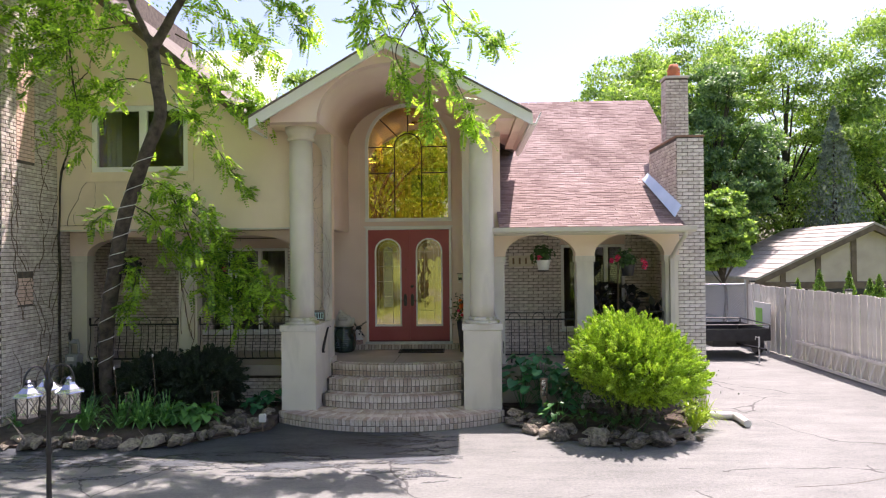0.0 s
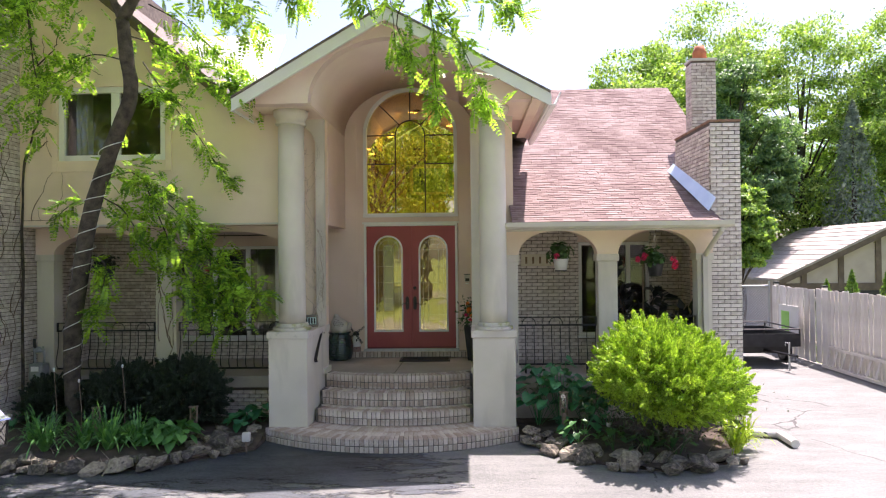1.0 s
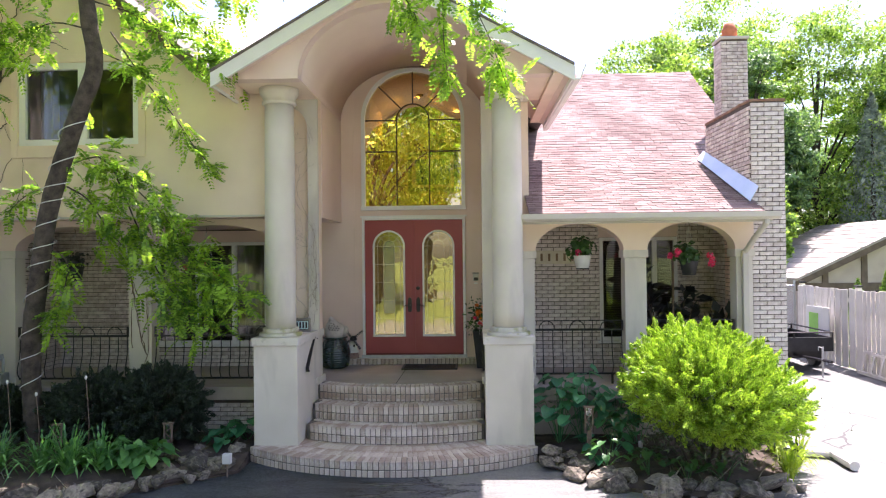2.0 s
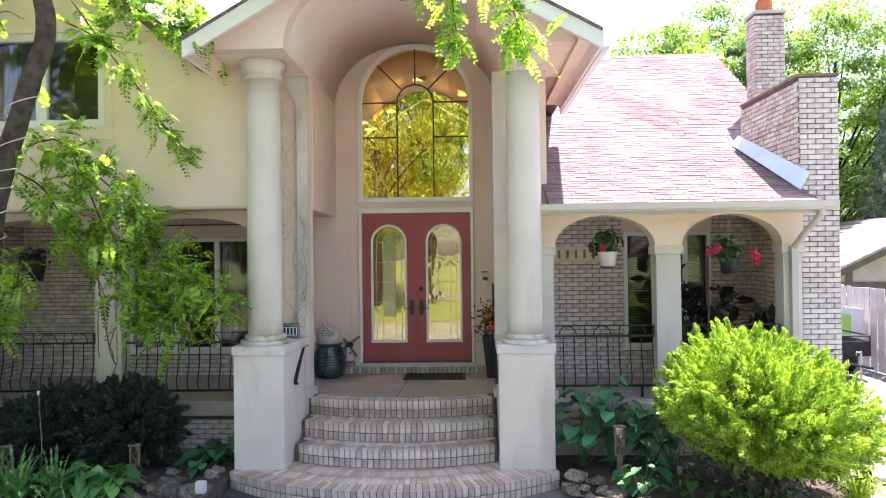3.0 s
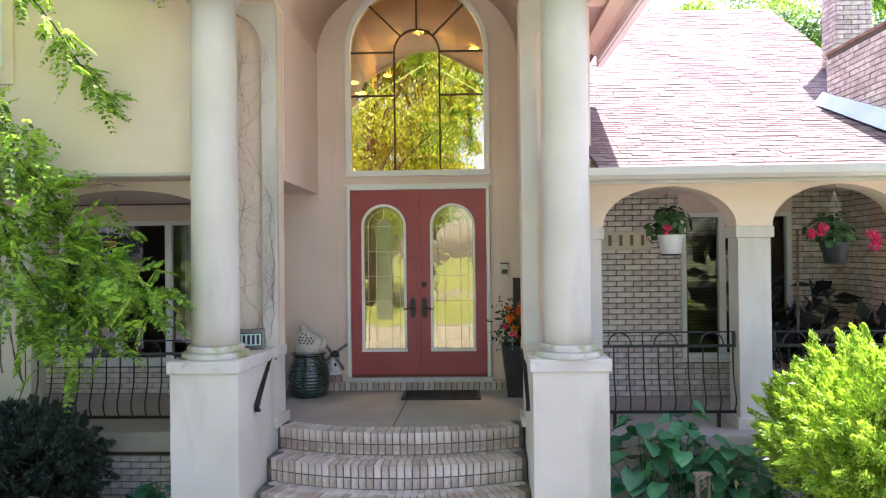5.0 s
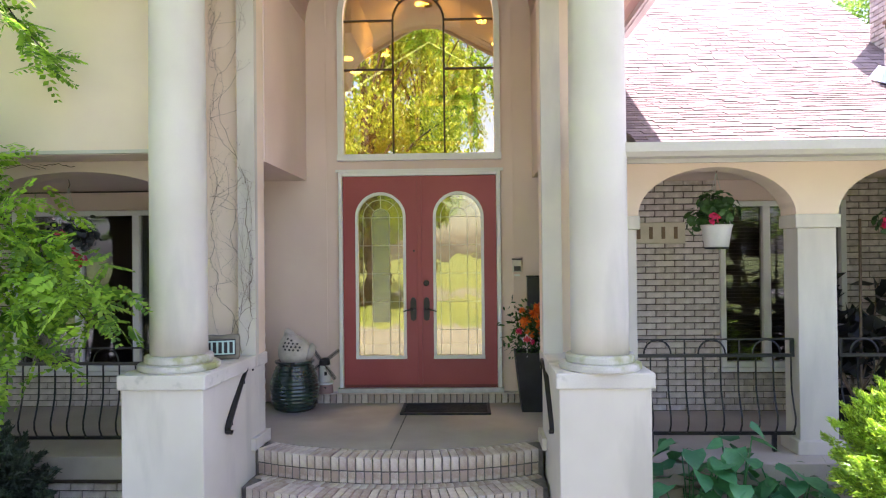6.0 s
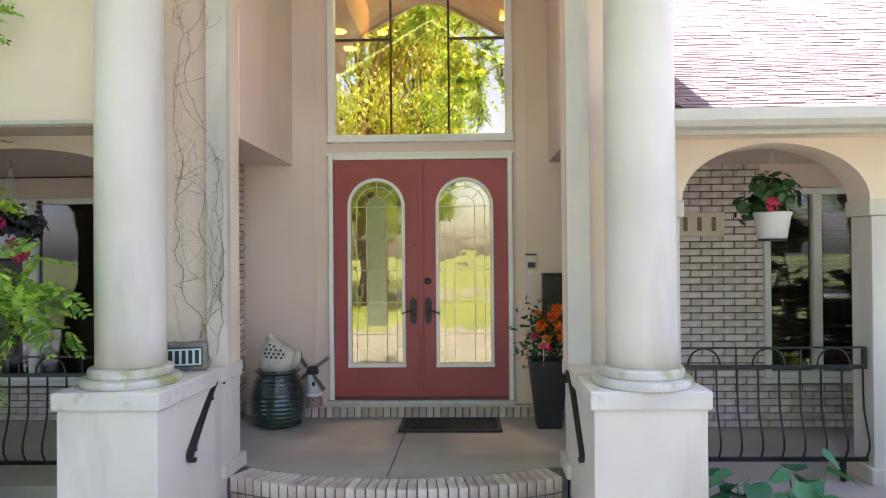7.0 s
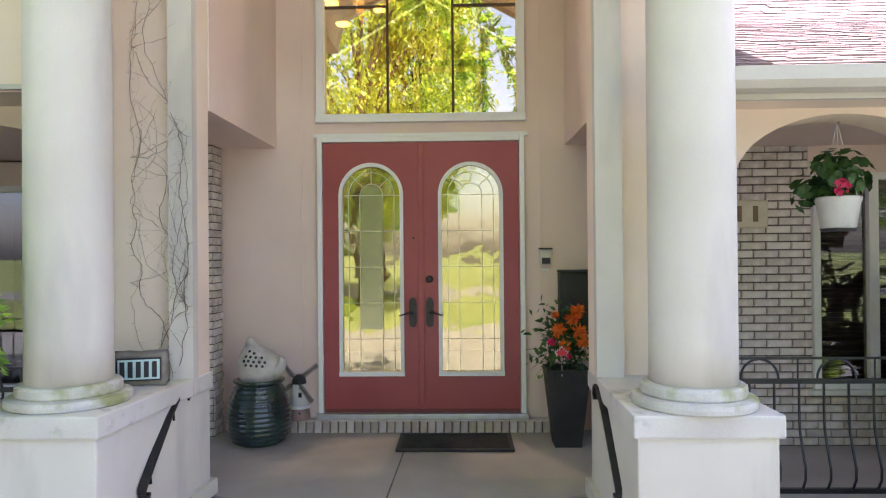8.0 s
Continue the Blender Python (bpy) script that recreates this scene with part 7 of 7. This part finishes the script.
for sg, ex in ((-1, GX0), (1, GX1)):
    part("roof_slope", prism([(ex, GE - 0.05), (GXM, GA), (GXM, GA + 0.08), (ex, GE + 0.03)], GY0 - 0.25, GY1), pale, garage)
    part("barge_board", prism([(ex, GE - 0.25), (GXM, GA - 0.20), (GXM, GA - 0.005), (ex, GE - 0.055)], GY0 - 0.23, GY0 - 0.02), TIMBER, garage)
    for i in range(12):
        f0 = i / 12
        x, z = ex + (GXM - ex) * f0, GE + 0.03 + (GA + 0.05 - GE) * f0
        part("shingle_course", boxes((min(x, x + 0.02 * -sg), max(x, x + 0.02 * -sg), GY0 - 0.25, GY1, z, z + 0.018)), pale, garage)
part("tie_beam", boxes((GX0 + 0.1, GX1 - 0.1, GY0 - 0.04, GY0, GE - 0.35, GE - 0.12)), TIMBER, garage)
for x in (10.75, 11.95, 13.15, 14.35, 15.55, 16.75):
    part("stud", boxes((x - 0.09, x + 0.09, GY0 - 0.04, GY0, GE - 0.12, min(GA, GE + (min(x - GX0, GX1 - x)) * 0.4575) - 0.22)), TIMBER, garage)
part("garage_door", boxes((10.6, 16.9, GY0 - 0.03, GY0, 0.0, GE - 0.36)), BLACK_PLASTIC, garage)

# ---- cracks in the drive ----
crack_rng = random.Random(3)
for x0, y0, dx, dy in ((5.2, 9.6, 2.4, -0.5), (3.4, 7.9, 3.2, 0.7), (-0.6, 6.4, 1.8, 1.3)):
    line, x, y = [], x0, y0
    for i in range(14):
        line.append((x, y))
        x, y = x + dx / 13 + crack_rng.uniform(-0.03, 0.03), y + dy / 13 + crack_rng.uniform(-0.06, 0.06)
    w = [0.002 + 0.005 * crack_rng.random() for p in line]
    tagged(part("drive_crack", prism([(p[0], p[1] + q) for p, q in zip(line, w)] + [(p[0], p[1] - q) for p, q in zip(line[::-1], w[::-1])], 0.0005, 0.0025, "z"), MORTAR_STEP), "thin dark crack across the asphalt drive", "crack", kind="structure")


# ---- bricks, shingles and step bricks ----
def slab_mesh(name, w, d, h, mat, chip=0.004):
    """One piece with eased front edges: x across, -y out, z up, its corner at the origin."""
    c = chip
    v = [(0, 0, 0), (w, 0, 0), (w, 0, h), (0, 0, h), (0, -d + c, 0), (w, -d + c, 0), (w, -d + c, h), (0, -d + c, h), (c, -d, c), (w - c, -d, c), (w - c, -d, h - c), (c, -d, h - c)]
    f = [(0, 1, 5, 4), (1, 2, 6, 5), (2, 3, 7, 6), (3, 0, 4, 7), (4, 5, 9, 8), (5, 6, 10, 9), (6, 7, 11, 10), (7, 4, 8, 11), (8, 9, 10, 11)]
    me = bpy.data.meshes.new(name)
    me.from_pydata(v, [], f)
    me.materials.append(mat)
    me.update()
    return me


BL, BH, JOINT, PROUD = 0.171, 0.0500, 0.0088, 0.014
BRICK_MESH = slab_mesh("brick", BL, PROUD, BH, BRICK)
rng = random.Random(7)


def lay(parent, at, turn, length, z0, z1, openings=(), near=None, limit=300, mesh=None):
    """Running bond on a face: at its lower left corner, turn degrees about z. The near ones are parts, the rest one mesh."""
    m0 = pose(*at, 0, 0, turn)
    base = [tuple(v.co) for v in BRICK_MESH.vertices]
    polys = [tuple(p.vertices) for p in BRICK_MESH.polygons]
    verts, faces, count = [], [], 0
    rows = int((z1 - z0) / (BH + JOINT))
    for r in range(rows):
        z = z0 + r * (BH + JOINT)
        gaps = [(a, b) for a, b, lo, hi in openings if z + BH > lo and z < hi]
        free, x = [], 0.0
        for a, b in sorted(gaps):
            free.append((x, a)) if a > x else None
            x = b
        free.append((x, length))
        for a, b in free:
            u = -0.5 * (BL + JOINT) * (r % 2)
            while u < length:
                lo, hi = max(u, a), min(u + BL, b)
                if hi - lo > 0.03:
                    s = (hi - lo) / BL
                    jig = rng.uniform(-0.0025, 0.0025)
                    m = m0 @ Matrix.Translation((lo, jig, z)) @ Matrix.Diagonal((s, 1, 1, 1))
                    if count < limit and near and near((lo + hi) / 2, z):
                        ob = new("brick", mesh or BRICK_MESH)
                        ob.parent, ob.matrix_world = parent, m
                        count += 1
                    else:
                        k = len(verts)
                        verts += [m @ Vector(p) for p in base]
                        faces += [tuple(i + k for i in f) for f in polys]
                u += BL + JOINT
    if faces:
        tagged(raw("brickwork", verts, faces, BRICK_MASS, parent), kind="stuff")


lay(W_RIGHT, (0.2, 13.0, 0.765), 0, 3.1, 0, 2.19, [(1.40, 2.56, 0.365, 3)], lambda u, z: u < 1.4)
lay(W_RIGHT, (3.315, 13.0, 0.765), -90, 1.25, 0, 2.19, (), None)
part("mortar_core", boxes((3.25, 3.315, 11.86, 12.36, 0.76, 2.92)), MORTAR, W_RIGHT)
PINK_MESH = slab_mesh("brick", BL, PROUD, BH, BRICK_PINK)
lay(W_RIGHT, (3.25, 12.36, 0.765), -90, 0.50, 0, 2.12, (), lambda u, z: True, 300, PINK_MESH)
lay(W_WING, (3.315, 11.615, 0.02), 0, 0.43, 0, 4.42, (), lambda u, z: True)
lay(W_WING, (3.315, 13.25, 3.10), -90, 1.635, 0, 1.33, (), lambda u, z: False)
lay(W_STACK, (3.90, 14.16, 3.2), 0, 0.43, 0, 2.85, (), None)
lay(W_STACK, (3.90, 14.48, 3.2), -90, 0.32, 0, 2.85, (), None)
lay(W_LEFT, (-6.85, 13.2, 0.78), 0, 4.01, 0, 2.24, [(1.55, 3.33, 0.31, 3)], lambda u, z: 3.33 < u or z < 0.31)
lay(W_LWING, (-6.865, 10.0, 0.02), 90, 3.2, 0, 7.9, [(0.33, 0.77, 4.02, 5.74), (0.34, 0.73, 1.83, 2.30)], None)
lay(W_LWING, (-6.865, 10.335, 4.06), 90, 0.43, 0, 1.68, (), lambda u, z: True, 300, PINK_MESH)
lay(W_LWING, (-6.865, 10.345, 1.87), 90, 0.38, 0, 0.45, (), lambda u, z: True, 300, PINK_MESH)
lay(W_LWING, (-9.5, 10.0, 0.02), 0, 2.63, 0, 7.9, (), None)
lay(W_LEFT, (-2.84, 13.2, 0.78), 90, 0.2, 0, 2.24, (), None)
lay(W_FOOT, (-6.85, 11.61, 0.02), 0, 3.8, 0, 0.58, (), lambda u, z: u > 2.2)

# the door's sill of bricks on end
sill = structure("brick_sill", "low row of worn bricks below the door", "sill")
part("sill_bed", boxes((-2.42, -0.10, 13.315, 13.40, FLOOR, 0.862)), MORTAR_STEP, sill)
sill_mesh = slab_mesh("brick", 0.054, 0.022, 0.092, STEP_BRICK, 0.006)
for i in range(36):
    b = new("brick", sill_mesh)
    b.parent, b.matrix_world = sill, pose(-2.40 + i * 0.0635, 13.318 + rng.uniform(-0.003, 0.003), FLOOR + 0.002)
part("sill_top", boxes((-2.41, -0.11, 13.298, 13.40, 0.863, 0.872)), STEP_BRICK, sill)


# ---- curved brick steps ----
def wedge(name, r0, r1, width, z0, z1, mat):
    """A brick on edge in a fan: inner radius r0, outer radius r1 (towards the drive), eased at its outer end."""
    a0, a1, c = width / r0 * 0.5 * r0 / r1, width / r1 * 0.5, 0.006
    p = []
    for r, a, zz0, zz1 in ((r0, a0, z0, z1), (r1 - c, a1, z0, z1), (r1, a1 - c / r1, z0 + c, z1 - c)):
        for s, z in ((-1, zz0), (1, zz0), (1, zz1), (-1, zz1)):
            p.append((r * math.sin(s * a), -r * math.cos(s * a), z))
    f = [(3, 2, 1, 0), (0, 1, 5, 4), (1, 2, 6, 5), (2, 3, 7, 6), (3, 0, 4, 7), (4, 5, 9, 8), (5, 6, 10, 9), (6, 7, 11, 10), (7, 4, 8, 11), (8, 9, 10, 11)]
    me = bpy.data.meshes.new(name)
    me.from_pydata(p, [], f)
    me.materials.append(mat)
    me.update()
    return me


def curved_step(name, radius, cy, half, z0, z1, depth_rows, label, rows=2, start=None):
    """A step whose front is an arc about (CX, cy); half: its half width."""
    st = structure(name, label, "step")
    a = math.asin(min(0.999, half / radius))
    outline = [(CX + (radius - 0.012) * math.sin(t), cy - (radius - 0.012) * math.cos(t)) for t in np.linspace(-a, a, 40)]
    back = start or max(cy - radius * math.cos(a), cy - radius + 0.62)
    part("bed", prism(outline + [(CX + half * 0.995, back + 0.05), (CX - half * 0.995, back + 0.05)], 0.0, z1 - 0.012, "z"), MORTAR_STEP, st)
    top_h = min(0.098, (z1 - z0) * 0.5)
    pitch = 0.0640 / radius
    n = int(a / pitch)
    for k in range(depth_rows):
        r1 = radius - k * 0.212
        r0 = r1 - 0.202
        me = wedge("brick", r0, r1, 0.0545, z1 - top_h, z1, STEP_BRICK)
        ak = math.asin(min(0.999, half / r1))
        for i in range(-n - 8, n + 9):
            t = i * pitch + (0.0 if k % 2 == 0 else pitch * 0.15)
            if abs(t) > min(ak, 1.2) - 0.008 or cy - r1 * math.cos(t) > back + 0.02:
                continue
            b = new("brick", me)
            b.parent, b.matrix_world = st, pose(CX, cy, rng.uniform(-0.002, 0.002), 0, 0, math.degrees(t))
    low = z1 - top_h - 0.010
    me = wedge("brick", radius - 0.09, radius - 0.004, 0.0545, z0 + 0.004, low, STEP_BRICK)
    for i in range(-n, n + 1):
        if abs(i * pitch) < a - 0.008:
            b = new("brick", me)
            b.parent, b.matrix_world = st, pose(CX, cy, 0, 0, 0, math.degrees(i * pitch))
    return st


curved_step("step_landing", 2.75, 12.93, 1.74, 0.0, 0.18, 6, "broad curved brick landing at the foot of the steps", start=11.2)
curved_step("step_1", 2.5, 13.374, 1.125, 0.18, 0.377, 3, "curved step of worn bricks on edge")
curved_step("step_2", 2.5, 13.674, 1.12, 0.377, 0.574, 3, "curved step of worn bricks on edge")
curved_step("step_3", 2.5, 13.974, 1.12, 0.574, FLOOR - 0.003, 1, "curved top step of worn bricks on edge", start=11.93)

# ---- shingles ----
TAB, LAP = 0.18, 0.090
shingle_mesh = slab_mesh("shingle", TAB, 0.0075, 0.150, SHINGLE, 0.0015)
base = [tuple(v.co) for v in shingle_mesh.vertices]
polys = [tuple(p.vertices) for p in shingle_mesh.polygons]
verts, faces, count = [], [], 0
BELL = [(EAVE_Y - 0.02, EAVE_Z - 0.02), (13.35, EAVE_Z + (13.35 - EAVE_Y) * SLOPE), (13.6, 4.035), (13.85, 4.19), (14.1, 4.36), (RIDGE_Y, RIDGE_Z)]
for (y0, zz0), (y1, zz1) in zip(BELL, BELL[1:]):
    x1 = 3.29 if y0 < 13 else 4.18
    run = math.hypot(y1 - y0, zz1 - zz0)
    lift = 3.2 if y0 < 14 else 2.0
    tilt = math.degrees(math.atan2(zz1 - zz0, y1 - y0))
    for r in range(max(1, round(run / LAP))):
        s = r * run / max(1, round(run / LAP))
        y, z = y0 + (y1 - y0) * s / run, zz0 + (zz1 - zz0) * s / run
        xe = x1 if y < 13.25 else 4.18
        x = 0.40 + (-0.5 * TAB if r % 2 else 0.0) + rng.uniform(-0.03, 0)
        while x < xe:
            lo, hi = max(x, 0.38), min(x + TAB - rng.choice((0.002, 0.004, 0.010)), xe)
            if hi - lo > 0.04:
                m = pose(lo, y, z + rng.choice((0.001, 0.002, 0.003, 0.0055)), tilt - 90 - lift, 0, 0) @ Matrix.Diagonal(((hi - lo) / TAB, 1, 1, 1))
                if count < 300:
                    ob = new("shingle", shingle_mesh)
                    ob.parent, ob.matrix_world = red_roof, m
                    count += 1
                else:
                    k = len(verts)
                    verts += [m @ Vector(p) for p in base]
                    faces += [tuple(i + k for i in f) for f in polys]
            x += TAB
tagged(raw("shingle_field", verts, faces, SHINGLE_MASS, red_roof), kind="stuff")
